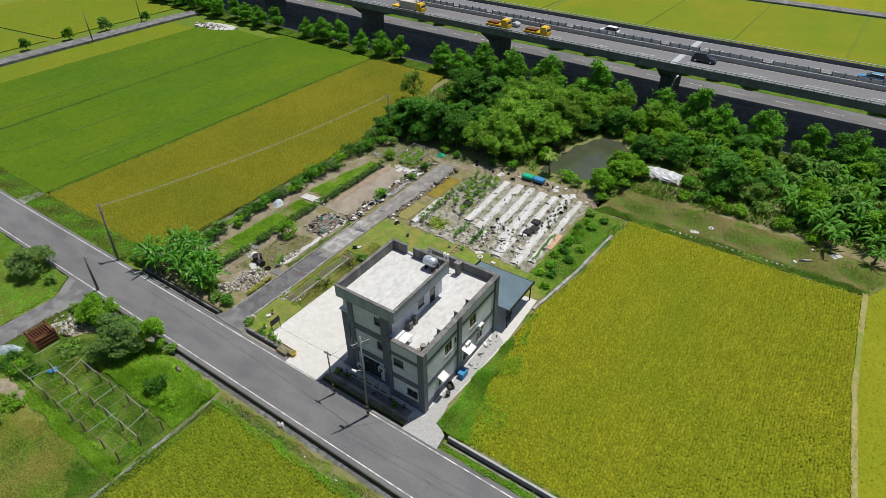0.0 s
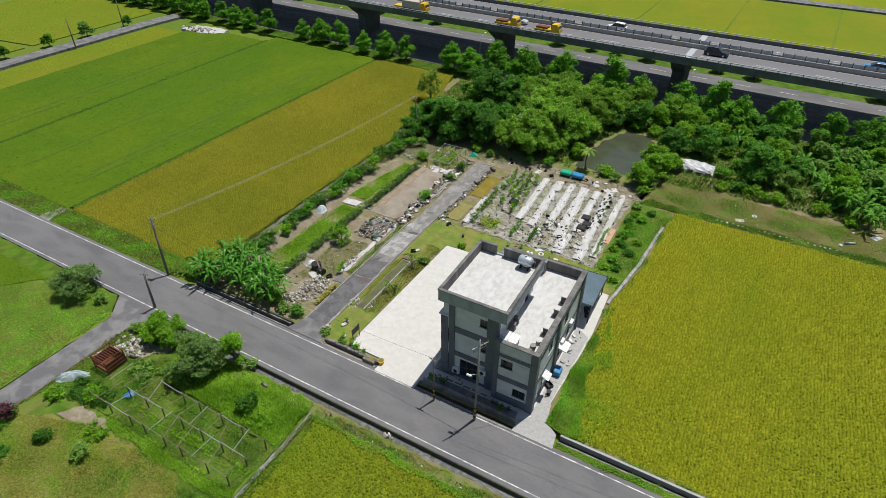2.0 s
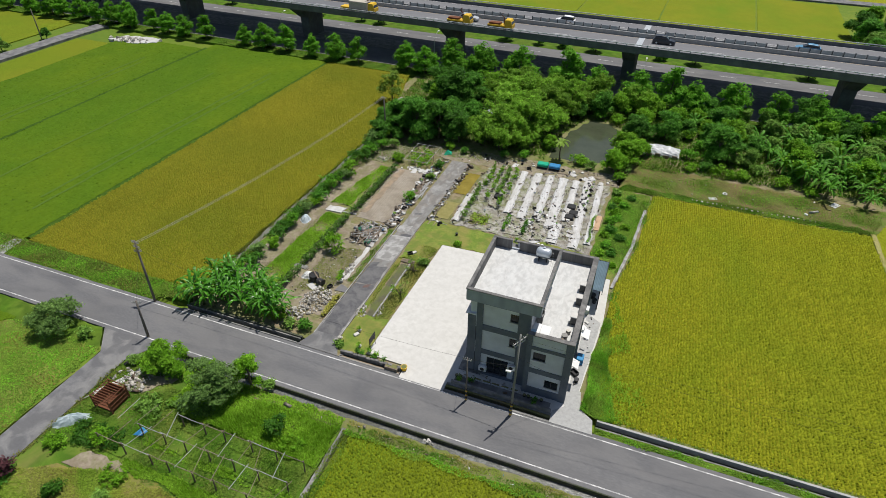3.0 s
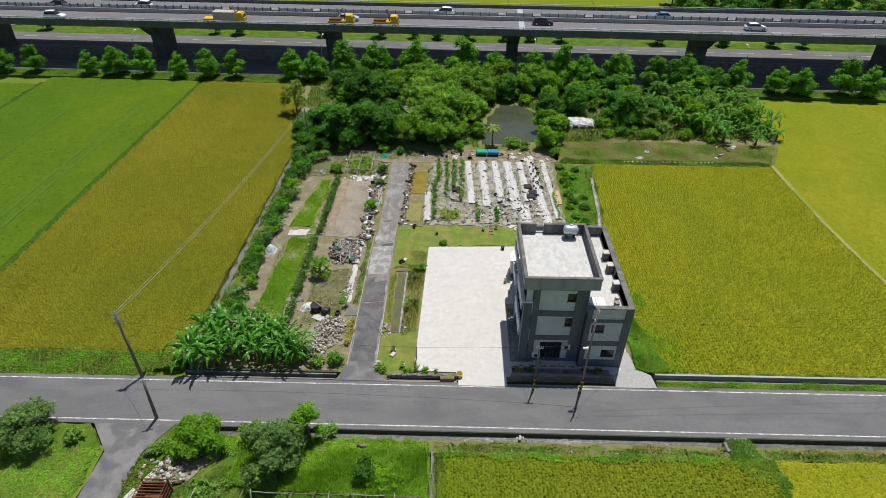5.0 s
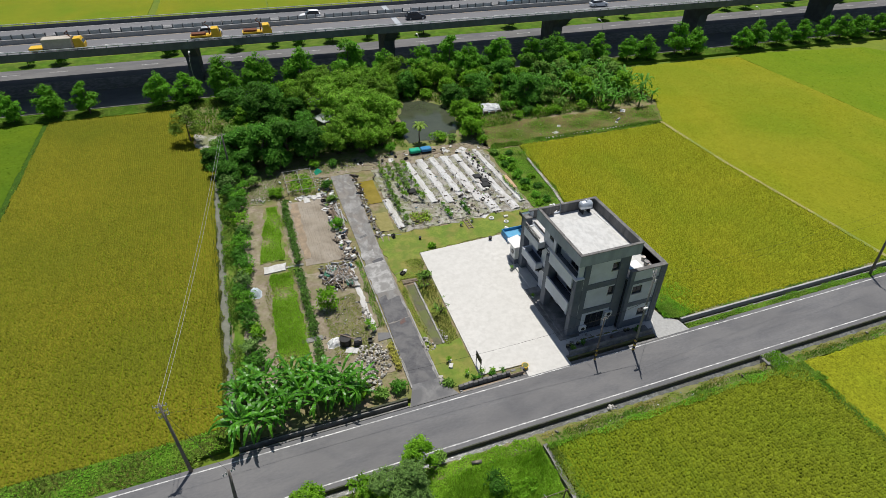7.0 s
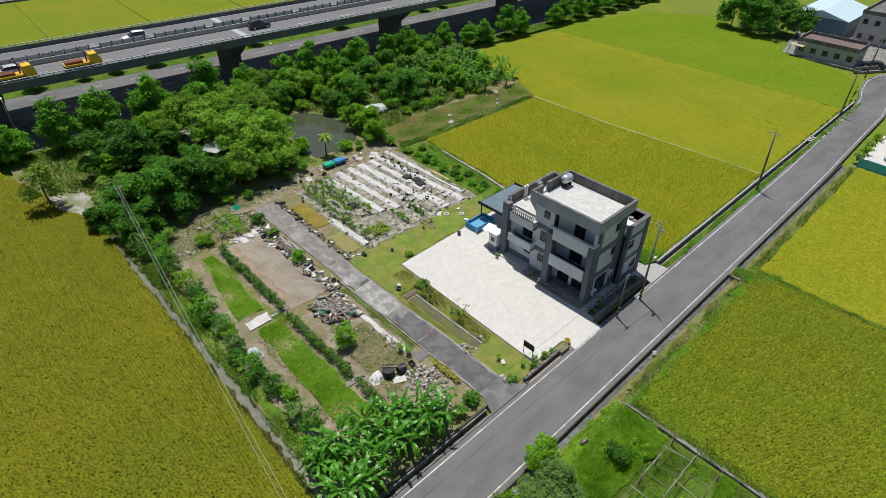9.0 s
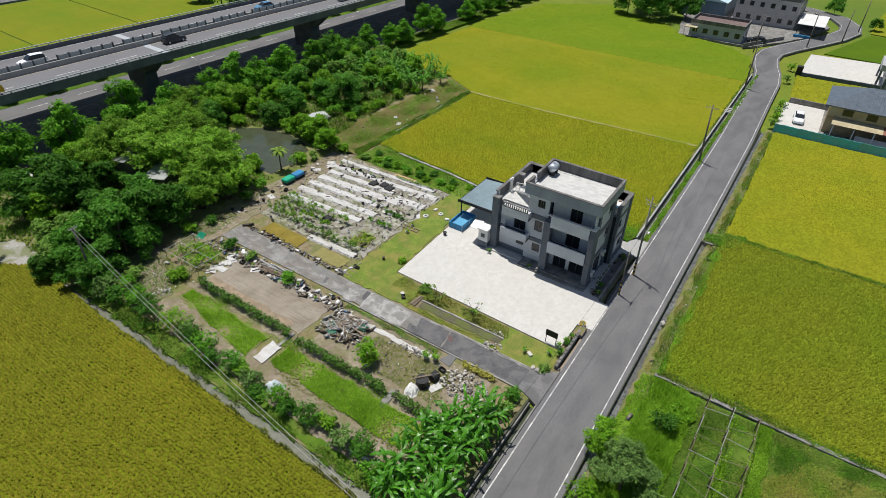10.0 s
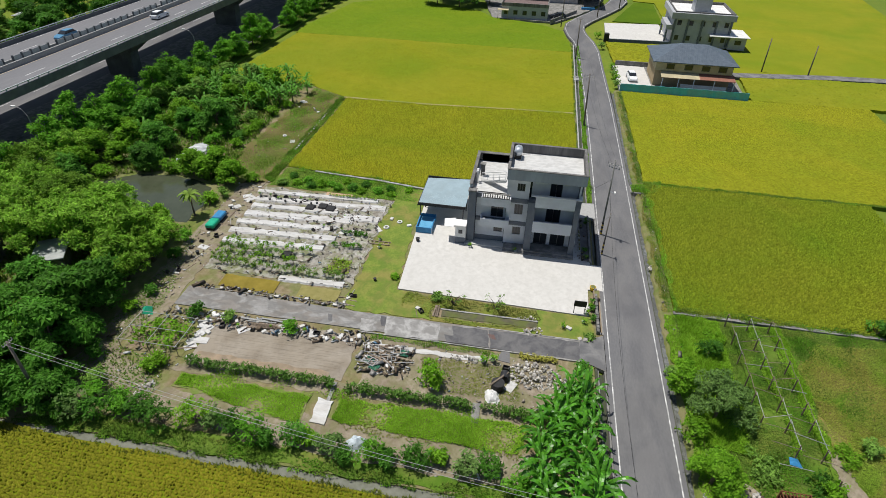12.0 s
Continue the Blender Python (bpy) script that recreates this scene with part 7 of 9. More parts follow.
# the western lane
for i, (x, y) in enumerate(((-173.0, 38), (-173.5, 44), (-174, 55), (-174, 63), (-173.6, 74), (-173, 84), (-172.4, 96), (-171, 40), (-163.5, 46))):
    plant(wood[(3, 4, 5)[i % 3]], x, y, -0.3, 0.5 + 0.12 * (i % 3))
thing("rubble_mound", Geo().prism(wobble([(-156, 100.5), (-148, 99.8), (-142, 102.5), (-143, 105.5), (-154, 104.5)], 1, 0.5, 71), -0.5, 0.1), M_MULCH, "pale heap of rubble and sheeting by the lane", "rubble")


# ---- gardens ----
def sprigs(px, py, z, h, r):
    """Tussocks of four pointed blades that lean outwards."""
    n = len(px)
    a0 = rng.uniform(0, 6.28, n)
    v = np.zeros((n, 4, 3, 3))
    for k in range(4):
        a = a0 + k * 1.57 + rng.uniform(-0.5, 0.5, n)
        c, s = np.cos(a), np.sin(a)
        w = r * rng.uniform(0.2, 0.38, n)
        out = r * rng.uniform(0.7, 1.5, n)
        for j, (o, side) in enumerate(((-0.2 * r, -w), (-0.2 * r, w), (out, 0 * w))):
            v[:, k, j, 0] = px + c * o - s * side
            v[:, k, j, 1] = py + s * o + c * side
            v[:, k, j, 2] = z + (h * rng.uniform(0.15, 0.9, n) if j == 2 else 0.02 + h * 0.12 * rng.random(n))
    return v.reshape(-1, 3), np.arange(n * 12).reshape(-1, 3)


def weeds(outline, step, z, h, r, material, label, seed=1, category="weeds", name="weeds", bare=-1.8):
    px, py = scatter(wobble(outline, 0.9, 0.25, seed), step * 0.42, 1.0)
    grow = np.sin(px * 0.9 + seed + 1.7 * np.sin(py * 0.6)) + np.sin(py * 1.1 + 2 * np.sin(px * 0.45 + seed)) + rng.normal(0, 0.7, len(px))
    keep = grow > bare
    px, py, grow = px[keep], py[keep], grow[keep]
    return thing(name, sprigs(px, py, z, h * np.clip(0.85 + 0.25 * grow, 0.35, 1.7), r * 0.55), material, label, category, kind="stuff")


M_BLADE = mat("weed_blades", (0.12, 0.32, 0.02), (0.22, 0.46, 0.04), 1.2, 0.85, 0, island=0.35, thin=0.3, spec=0.1, big=((0.2, 0.24, 0.05), 0.4, 0.5, 0.08))
M_BLADE_LIME = mat("lush_blades", (0.19, 0.38, 0.02), (0.29, 0.5, 0.045), 1.2, 0.85, 0, island=0.3, thin=0.35, spec=0.1)
M_BLADE_DRY = mat("dry_blades", (0.16, 0.19, 0.035), (0.27, 0.27, 0.075), 1.2, 0.9, 0, island=0.35, thin=0.3, spec=0.1, big=((0.12, 0.18, 0.03), 0.35, 0.7, 0.1))
M_BLADE_STRAW = mat("straw_blades", (0.24, 0.225, 0.045), (0.38, 0.34, 0.1), 1.0, 0.9, 0, island=0.3, thin=0.35, spec=0.1, big=((0.19, 0.29, 0.035), 0.25, 0.8, 0.1))
M_BLADE_OLIVE = mat("yellowing_blades", (0.2, 0.27, 0.03), (0.32, 0.35, 0.065), 1.0, 0.9, 0, island=0.3, thin=0.35, spec=0.1, big=[((0.18, 0.34, 0.03), 0.25, 0.6, 0.1), ((0.38, 0.32, 0.1), 0.3, 0.35, 0.08)])
M_BLADE_DARK = mat("tall_grass_blades", (0.09, 0.23, 0.016), (0.17, 0.34, 0.03), 1.0, 0.85, 0, island=0.35, thin=0.3, spec=0.1, big=[((0.24, 0.24, 0.06), 0.3, 0.6, 0.08), ((0.06, 0.15, 0.014), 0.33, 0.7, 0.08)])
weeds([(-61.7, 33.0), (-58.7, 32.0), (-58.6, 40), (-58.8, 49), (-61.0, 49.1), (-61.5, 41)], 0.2, -0.04, 0.3, 0.22, M_BLADE_LIME, "dense low green weeds in the bed", 1, bare=-1.0)
weeds([(-59.3, 31.6), (-57.9, 31.4), (-57.7, 64), (-58.8, 64)], 0.28, -0.06, 0.2, 0.18, M_BLADE_LIME, "weeds creeping over the dirt path", 471, bare=0.5)
weeds([(-62.3, 31.2), (-58.6, 31.4), (-58.5, 49), (-61.9, 49)], 0.42, -0.05, 0.16, 0.2, M_BLADE_DRY, "thin dry weeds round the bed", 464, bare=0.1)
weeds([(-62.0, 51.7), (-59.2, 51.7), (-58.8, 58), (-58.7, 64.3), (-60.0, 64.5), (-61.2, 57)], 0.2, -0.04, 0.26, 0.2, M_BLADE_LIME, "dense low green weeds in the bed", 2, bare=-1.2)
weeds([(-66.3, 27.5), (-65.3, 30), (-65.2, 50), (-64.6, 52), (-64.5, 70), (-66.3, 76)], 0.36, -0.05, 0.32, 0.24, M_BLADE_DARK, "weeds on the canal bank", 3, bare=-0.6)
weeds([(-420, 25.3), (-71, 25.3), (-66.8, 26.6), (-66.8, 28.4), (-120, 28.6)], 0.46, -0.06, 0.32, 0.26, M_BLADE, "long grass on the road verge", 4)
weeds([(-420, 25.3), (-71, 25.3), (-66.8, 26.6), (-66.8, 28.4), (-120, 28.6)], 0.5, -0.06, 0.38, 0.26, M_BLADE_DRY, "dry grass on the road verge", 472, bare=-0.3)
weeds([(-15.0, 19.3), (-12.8, 19.3), (-11.6, 17), (-10.9, 14.5), (-13.2, 15.2), (-15.2, 17)], 0.26, 0.0, 0.35, 0.22, M_BLADE, "green weeds over the culvert", 462)
weeds([(-19.6, 27.0), (-13.5, 27.0), (-15.8, 32), (-17.6, 38), (-19.5, 44)], 0.3, 0.1, 0.26, 0.22, M_BLADE_LIME, "green grass growing into the ripe rice", 465, bare=0.5)
weeds([(-20.9, 27.3), (-19.6, 26.8), (-17.6, 27.0), (-18.2, 29.5), (-19.0, 33), (-19.9, 41), (-20.5, 41), (-20.9, 33)], 0.19, 0.08, 0.4, 0.28, M_BLADE, "lush green grass between the house and the rice", 463)
weeds([(-19.3, 26.75), (58, 26.75), (58, 27.1), (-19.3, 27.1)], 0.34, 0.0, 0.26, 0.22, M_BLADE_DARK, "long grass on the field bank", 5)
weeds([(-19.3, 25.15), (58, 25.15), (58, 25.85), (-19.3, 25.85)], 0.28, -0.03, 0.26, 0.2, M_BLADE, "grass between road and ditch", 6)
weeds([(-64.4, 18.5), (-41.4, 18.5), (-41.4, 17.3), (-64.4, 17.3)], 0.24, -0.12, 0.34, 0.24, M_BLADE_LIME, "rank green grass on the ditch bank", 7)
weeds([(-41.0, 18.4), (27, 18.4), (27, 17.9), (-41.0, 17.9)], 0.3, -0.12, 0.2, 0.2, M_BLADE_STRAW, "dry yellowed grass on the ditch bank", 475)
weeds([(-41.0, 18.0), (27, 18.0), (27, 17.2), (-41.0, 17.2)], 0.3, -0.12, 0.26, 0.22, M_BLADE_DARK, "long grass beside the rice", 476)
weeds([(-58, 17.3), (-41.4, 17.3), (-41.4, 12.8), (-50, 13.2), (-58, 13.5)], 0.2, -0.12, 0.6, 0.3, M_BLADE_LIME, "tall uncut green grass", 8)
weeds([(-66.4, 16.9), (-41.4, 12.8), (-41.4, 4.8), (-58, 7), (-66.4, 8)], 0.3, -0.12, 0.22, 0.22, M_BLADE_DARK, "rough green grass under the trellis", 9, bare=-0.9)
weeds([(-57.5, 7.7), (-41.4, 7.8), (-41.3, 6.6), (-57, 6.7)], 0.22, -0.1, 0.4, 0.24, M_BLADE_LIME, "bright green weeds beside the trellis", 10)
weeds([(-57.0, 10.0), (-41.6, 10.0), (-41.6, 9.4), (-57, 9.3)], 0.24, -0.1, 0.3, 0.22, M_BLADE_LIME, "fresh green strip under the trellis", 473, bare=-0.4)
weeds([(-54, 6.0), (-42.0, 6.2), (-41.6, 0.5), (-52, 0.5)], 0.36, -0.1, 0.26, 0.24, M_BLADE_DARK, "green grass growing through the dry plot", 474, bare=-0.2)
weeds([(-66, 3.5), (-58, 6.4), (-47, 6.4), (-43, 3.5), (-42, -18), (-66, -18)], 0.3, -0.07, 0.26, 0.26, M_BLADE_OLIVE, "yellowing uncut grass", 11)
weeds([(-43.6, 4.6), (-41.3, 5.2), (-41.2, -18), (-42.4, -18)], 0.3, -0.1, 0.2, 0.22, M_BLADE_DARK, "grass beside the bund", 460)
weeds([(-64.4, 17.6), (-41.3, 17.6), (-41.3, 16.6), (-64.4, 16.6)], 0.3, -0.1, 0.3, 0.22, M_BLADE, "grass beside the ditch bank", 461)
weeds([(-70.4, 16.9), (-104, 16.9), (-104, -12), (-71, -12)], 0.36, -0.1, 0.16, 0.24, M_BLADE, "rough green grass beside the lane", 12)
weeds([(-70.4, 16.9), (-84, 16.9), (-100, 6), (-100, -12), (-71, -12)], 0.6, -0.1, 0.22, 0.26, M_BLADE_STRAW, "yellowed tufts in the meadow", 468, bare=0.6)
weeds([(-66.6, 16.5), (-66.2, 16.5), (-66.5, -14), (-67, -14)], 0.34, -0.1, 0.35, 0.25, M_BLADE_DRY, "dry grass along the lane", 450)
weeds([(-70.8, 16.5), (-70.1, 16.5), (-70.4, -14), (-71, -14)], 0.34, -0.1, 0.3, 0.25, M_BLADE, "grass along the lane", 451)
weeds([(-24.0, 49.2), (-20.7, 49.2), (-19.2, 56), (-18.2, 70.4), (-23.3, 70.8)], 0.42, -0.05, 0.2, 0.2, M_BLADE, "green weeds beside the rice", 13)
weeds([(-22.8, 70.9), (11.8, 70.6), (11.8, 71.9), (-22, 72.5)], 0.32, -0.02, 0.32, 0.22, M_BLADE_DARK, "grass on the field's northern bank", 14)
weeds([(-22, 72.5), (11.6, 72), (15, 78), (-14, 79.5), (-20, 83)], 0.42, -0.06, 0.16, 0.18, M_BLADE_DRY, "patchy dry weeds on rough ground", 15, bare=-0.6)
weeds([(-22, 72.5), (11.6, 72), (15, 78), (-14, 79.5), (-20, 83)], 0.4, -0.06, 0.24, 0.2, M_BLADE, "patches of green weeds on rough ground", 469, bare=0.3)
weeds([(-45.0, 31.5), (-43.5, 31.9), (-43.1, 44.0), (-45.0, 43.2)], 0.3, -0.05, 0.24, 0.18, M_BLADE_DRY, "weeds beside the garden pool", 16, bare=-0.3)
weeds([(-69.3, 93.0), (-65.2, 90.5), (-65.0, 80), (-35.6, 76.5), (-35.2, 84), (-34.2, 89), (-31.4, 95.2), (-26.6, 95), (-23.8, 91.5), (-23.2, 87), (-23.5, 82), (-25.4, 78), (-22, 79), (16, 81), (17.5, 102), (-70, 106)], 0.8, -0.07, 0.7, 0.5, M_BLADE_DARK, "undergrowth below the trees", 17, "undergrowth", "undergrowth")
weeds([(-46.9, 42.8), (-43.2, 43.2), (-43.0, 46.4), (-45.4, 46.6)], 0.3, -0.035, 0.16, 0.2, M_BLADE_STRAW, "orange-brown dry grass by the pool", 466, bare=-0.5)
weeds([(-46.9, 31.6), (-46.4, 31.6), (-46.4, 42), (-46.9, 42)], 0.3, -0.05, 0.18, 0.18, M_BLADE_STRAW, "dry grass between pool and driveway", 467, bare=-0.5)
weeds([(-56.4, 33.2), (-52.2, 33.2), (-52.4, 43), (-56.2, 42)], 0.34, -0.08, 0.12, 0.2, M_BLADE_DRY, "scattered dry weeds", 18)
g0 = hpts((-240, -7.4), (240, -7.4), (240, -3.8), (-240, -3.8))
weeds(g0, 0.7, 0.0, 0.3, 0.4, M_BLADE_DARK, "grass below the street trees", 19)
weeds([(-20.4, 28), (-18.6, 28.2), (-19.6, 36), (-19.5, 47), (-18.2, 56), (-17.2, 70), (-18.6, 70), (-20.2, 56), (-20.6, 47)], 0.34, -0.05, 0.3, 0.22, M_BLADE, "bright green weeds along the rice edge", 23, bare=0.2)
weeds([(-67.5, 29), (-66.85, 29), (-66.75, 78), (-67.3, 78)], 0.3, -0.2, 0.45, 0.26, M_BLADE_DRY, "rice straw and weeds along the canal", 24)
weeds([(12.85, 27.2), (13.4, 27.2), (12.85, 38), (11.7, 54), (11.65, 71), (11.05, 71), (11.15, 54), (12.35, 38)], 0.36, 0.08, 0.12, 0.16, M_BLADE_STRAW, "dry grass on the bund", 20, bare=-0.3)
weeds([(-95.5, 29), (-95.0, 29), (-93.6, 105), (-94.0, 105)], 0.4, -0.05, 0.2, 0.2, M_BLADE_DARK, "grass on the bund", 21, bare=0.4)


def vine_row(x, y0, y1, h, w, seed):
    ob = root("vine_row", (x, (y0 + y1) / 2, 0), "long row of leafy green climbing beans", "vegetable row", "bean rows")
    r = random.Random(seed)
    blobs = [(x + r.uniform(-0.1, 0.1), y, h * r.uniform(0.42, 0.55), w * r.uniform(0.35, 0.65), 0.5, h * r.uniform(0.38, 0.55)) for y in np.arange(y0, y1, 0.55)]
    part("foliage", leaf_cloud(blobs, int((y1 - y0) * 210), 0.2, seed, 0.5, 1.2), M_LEAF_VINE, ob)
    for y in np.arange(y0, y1 + 0.1, 2.2):
        part("stake", Geo().tube([(x, y, -0.1), (x, y, h + 0.15)], 0.025, 5), M_WOOD, ob)


M_LEAF_VINE = mat("bean_leaves", (0.06, 0.15, 0.014), (0.11, 0.23, 0.03), 1.0, 0.75, 0, island=0.4, thin=0.25)
vine_row(-57.8, 29.5, 36.2, 1.0, 0.62, 801)
vine_row(-57.75, 37.6, 49.0, 1.0, 0.62, 802)
vine_row(-57.5, 50.4, 64.2, 1.0, 0.62, 803)
# shrubs and small trees along the canal
r = random.Random(77)
y = 30.5
i = 0
while y < 75:
    s = r.uniform(0.8, 1.45) * (1.25 if y > 52 else 1.0)
    leaf = (M_LEAF_DARK, M_LEAF_STREET, M_LEAF_DARK, M_LEAF_OLIVE, M_LEAF_LIME, M_LEAF_DARK)[i % 6]
    shrub("orchard_shrub", (-64.2 + r.uniform(-0.7, 0.9), y, -0.1), s, s * 1.55, leaf, 820 + i, "leafy young fruit shrub on the canal bank", "shrub", "canal bank shrubs", 520, 0.22)
    y += s * (r.uniform(1.5, 2.1) if y < 48 else r.uniform(1.15, 1.75))
    i += 1
make_tree("garden_tree", (-55.6, 41.4, -0.1), 2.7, 1.3, M_LEAF_LIME, 830, "small bushy garden tree", "tree", "", 700, 0.24, trunk=0.07)
for i, (x, y, s, leaf) in enumerate(((-51.6, 56.6, 0.95, M_LEAF_STREET), (-50.9, 63.6, 0.6, M_LEAF_GREY), (-51.0, 67.2, 0.9, M_LEAF_DARK), (-57.6, 67.0, 0.9, M_LEAF_LIME), (-55.2, 27.6, 1.2, M_LEAF_LIME), (-51.6, 27.4, 0.8, M_LEAF_DARK), (-46.6, 26.5, 0.32, M_LEAF_GREY), (-53.0, 27.2, 0.7, M_LEAF_GREY), (-43.6, 43.0, 0.55, M_LEAF_GREY), (-40.9, 48.3, 0.35, M_LEAF_LIME), (-30.4, 76.6, 1.3, M_LEAF_LIME), (-27.8, 75.7, 0.9, M_LEAF_GREY), (-46.6, 15.0, 1.2, M_LEAF_DARK), (-60.9, 8.2, 1.0, M_LEAF_LIME), (-57.2, 18.2, 1.35, M_LEAF_LIME), (-63.3, 16.6, 0.9, M_LEAF_LIME), (-64.8, 16.9, 0.7, M_LEAF_GREY), (-60.0, 16.8, 1.1, M_LEAF_LIME), (-73.0, 17.6, 0.9, M_LEAF_GREY), (-50.2, 19.2, 0.6, M_LEAF_GREY), (-40.2, -3.2, 1.2, M_LEAF_DARK), (-41.6, -4.6, 1.1, M_LEAF_GREY), (-58.0, 73.6, 1.2, M_LEAF_DARK), (-60.8, 71.2, 1.1, M_LEAF_GREY), (-63.2, 67.8, 1.3, M_LEAF_DARK), (-58.6, 67.6, 0.8, M_LEAF_LIME), (-62.6, 70.2, 1.2, M_LEAF_STREET), (-51.6, 74.4, 0.9, M_LEAF_LIME), (-49.0, 73.6, 0.8, M_LEAF_DARK), (-42.0, 74.6, 1.0, M_LEAF_DARK), (-39.0, 75.2, 1.1, M_LEAF_STREET), (-56.0, 3.5, 0.9, M_LEAF_GREY), (-60.5, 3.0, 0.8, M_LEAF_DARK))):
    shrub("garden_shrub", (x, y, -0.1), s, s * 1.45, leaf, 840 + i, "leafy green garden shrub", "shrub", "garden shrubs", int(260 + 160 * s), 0.22)
for i, (x, y) in enumerate(((-43.9, 36.4), (-44.1, 41.0))):
    ob = root("bare_shrub", (x, y, -0.1), "sparse half-bare shrub by the pool", "shrub", "half-bare shrubs")
    rr = random.Random(900 + i)
    g = Geo()
    tips = []
    for k in range(11):
        a = rr.uniform(0, 6.28)
        t = (x + math.cos(a) * rr.uniform(0.6, 1.3), y + math.sin(a) * rr.uniform(0.6, 1.3), rr.uniform(0.7, 1.6))
        g.tube([(x, y, -0.1), (x * 0.6 + t[0] * 0.4, y * 0.6 + t[1] * 0.4, t[2] * 0.6), t], [0.05, 0.03, 0.012], 5)
        tips.append((*t, 0.3, 0.3, 0.22))
    part("branches", g, M_BARK, ob)
    part("foliage", leaf_cloud(tips, 150, 0.15, 905 + i), M_LEAF_GREY, ob)
M_LEAF_YELLOW = mat("yellow_leaves", (0.3, 0.3, 0.05), (0.42, 0.4, 0.08), 1, 0.8, 0, island=0.3, thin=0.2)
for i in range(12):
    shrub("border_plant", (-50.6 + 0.1 * math.sin(i * 3), 30.0 + i * 0.3, -0.08), 0.3, 0.45, M_LEAF_YELLOW, 920 + i, "yellow-green border plant beside the driveway", "plant", "yellow border plants", 70, 0.15)
weeds([(-51.0, 36.3), (-50.3, 36.3), (-50.3, 48.5), (-51.0, 48.5)], 0.26, -0.06, 0.3, 0.16, M_BLADE, "row of low green seedlings by the driveway", 22, "seedlings", "seedlings")
thing("gravel_strip", Geo().prism(wobble([(-51.9, 36.5), (-51.3, 36.5), (-51.4, 48), (-52.0, 48)], 0.5, 0.14, 91), -0.2, -0.03), M_MULCH, "narrow strip of pale film and gravel", "garden bed", kind="structure")
thing("ground_sheet", Geo().prism(wobble([(-61.8, 49.5), (-59.2, 49.5), (-59.0, 51.0), (-61.7, 50.9)], 0.4, 0.16, 92), -0.1, 0.05), M_MULCH, "crumpled white plastic sheet between the beds", "sheet")
thing("plank_walk", Geo().bevel(-59.4, -57.0, 49.85, 50.2, -0.1, 0.03, 0.02), M_SLAB, "pale plank crossing the dirt path", "plank")
thing("plank_walk", Geo().bevel(-59.2, -57.0, 36.5, 37.2, -0.1, 0.03, 0.02), M_CONC_DARK, "grey concrete plank crossing the dirt path", "plank")
thing("side_path", Geo().prism([(-51.6, 34.3), (-50.2, 34.4), (-50.2, 35.2), (-51.4, 35.6)], -0.2, -0.01), M_ASPHALT, "short asphalt spur into the garden", "path", kind="structure")

# furrows of the raked plot and of the weedy ground beside it
for i, x in enumerate(np.arange(-55.6, -50.9, 0.62)):
    q = random.Random(300 + i)
    v = []
    for k in range(25):
        y = 50.0 + k * 0.6
        c = x + 0.05 * math.sin(y * 0.7 + i)
        h = -0.035 + 0.05 * q.random()
        for o, z in ((-0.3, -0.09), (-0.1 + q.uniform(-0.05, 0.05), h), (0.12, h * 0.8), (0.31, -0.09)):
            v.append((c + o, y, z - 0.03))
    ridge = Geo().add(v, [(4 * k + j, 4 * k + j + 1, 4 * k + j + 5, 4 * k + j + 4) for k in range(24) for j in range(3)])
    thing("soil_ridge", ridge, M_RAKED, "raked ridge of bare brown soil", "soil ridge", "raked ridges", "structure")
# weeds that hang over the canal, and a green fringe round the southern rice
q = random.Random(61)
for k in range(26):
    y = 29 + k * 1.9 + q.uniform(-0.5, 0.5)
    x = -66.0 + q.uniform(-0.1, 0.2)
    weeds([(x - q.uniform(0.1, 0.5), y), (x + 0.4, y), (x + 0.4, y + q.uniform(0.6, 1.6)), (x - 0.3, y + 1.0)], 0.3, -0.22, 0.45, 0.26, M_BLADE if k % 3 else M_BLADE_DARK, "clump of weeds overhanging the canal", 400 + k)
weeds([(-40.7, 17.4), (-11.4, 17.4), (-11.4, 16.2), (-13.5, 16.7), (-40.7, 16.8)], 0.24, 0.06, 0.22, 0.2, M_BLADE, "bright green rice at the field's edge", 440)
weeds([(-41, 17.2), (-39.9, 17.2), (-40.2, -10), (-41, -10)], 0.26, 0.02, 0.25, 0.2, M_BLADE_DARK, "grass on the field's edge", 441)
weeds([(-12.3, 17.2), (-11.3, 17.2), (-11.6, -20), (-12.0, -20)], 0.26, 0.03, 0.22, 0.18, M_BLADE_DARK, "thin grass on the bund", 442)

weeds([(-64, 66), (-60.8, 65.8), (-57, 66.5), (-56.8, 72.8), (-50, 71.5), (-36, 74.8), (-60, 75.4)], 0.5, -0.06, 0.2, 0.22, M_BLADE_DARK, "patchy weeds on the dirt track", 470)
# stones
stones = []
for s in range(6):
    bm = bmesh.new()
    bmesh.ops.create_icosphere(bm, subdivisions=1, radius=0.5)
    q = random.Random(s)
    for v in bm.verts:
        v.co *= q.uniform(0.75, 1.15)
        v.co.z *= 0.7
    me = bpy.data.meshes.new("stone")
    bm.to_mesh(me)
    bm.free()
    me.materials.append(M_STONE)
    stones.append(me)


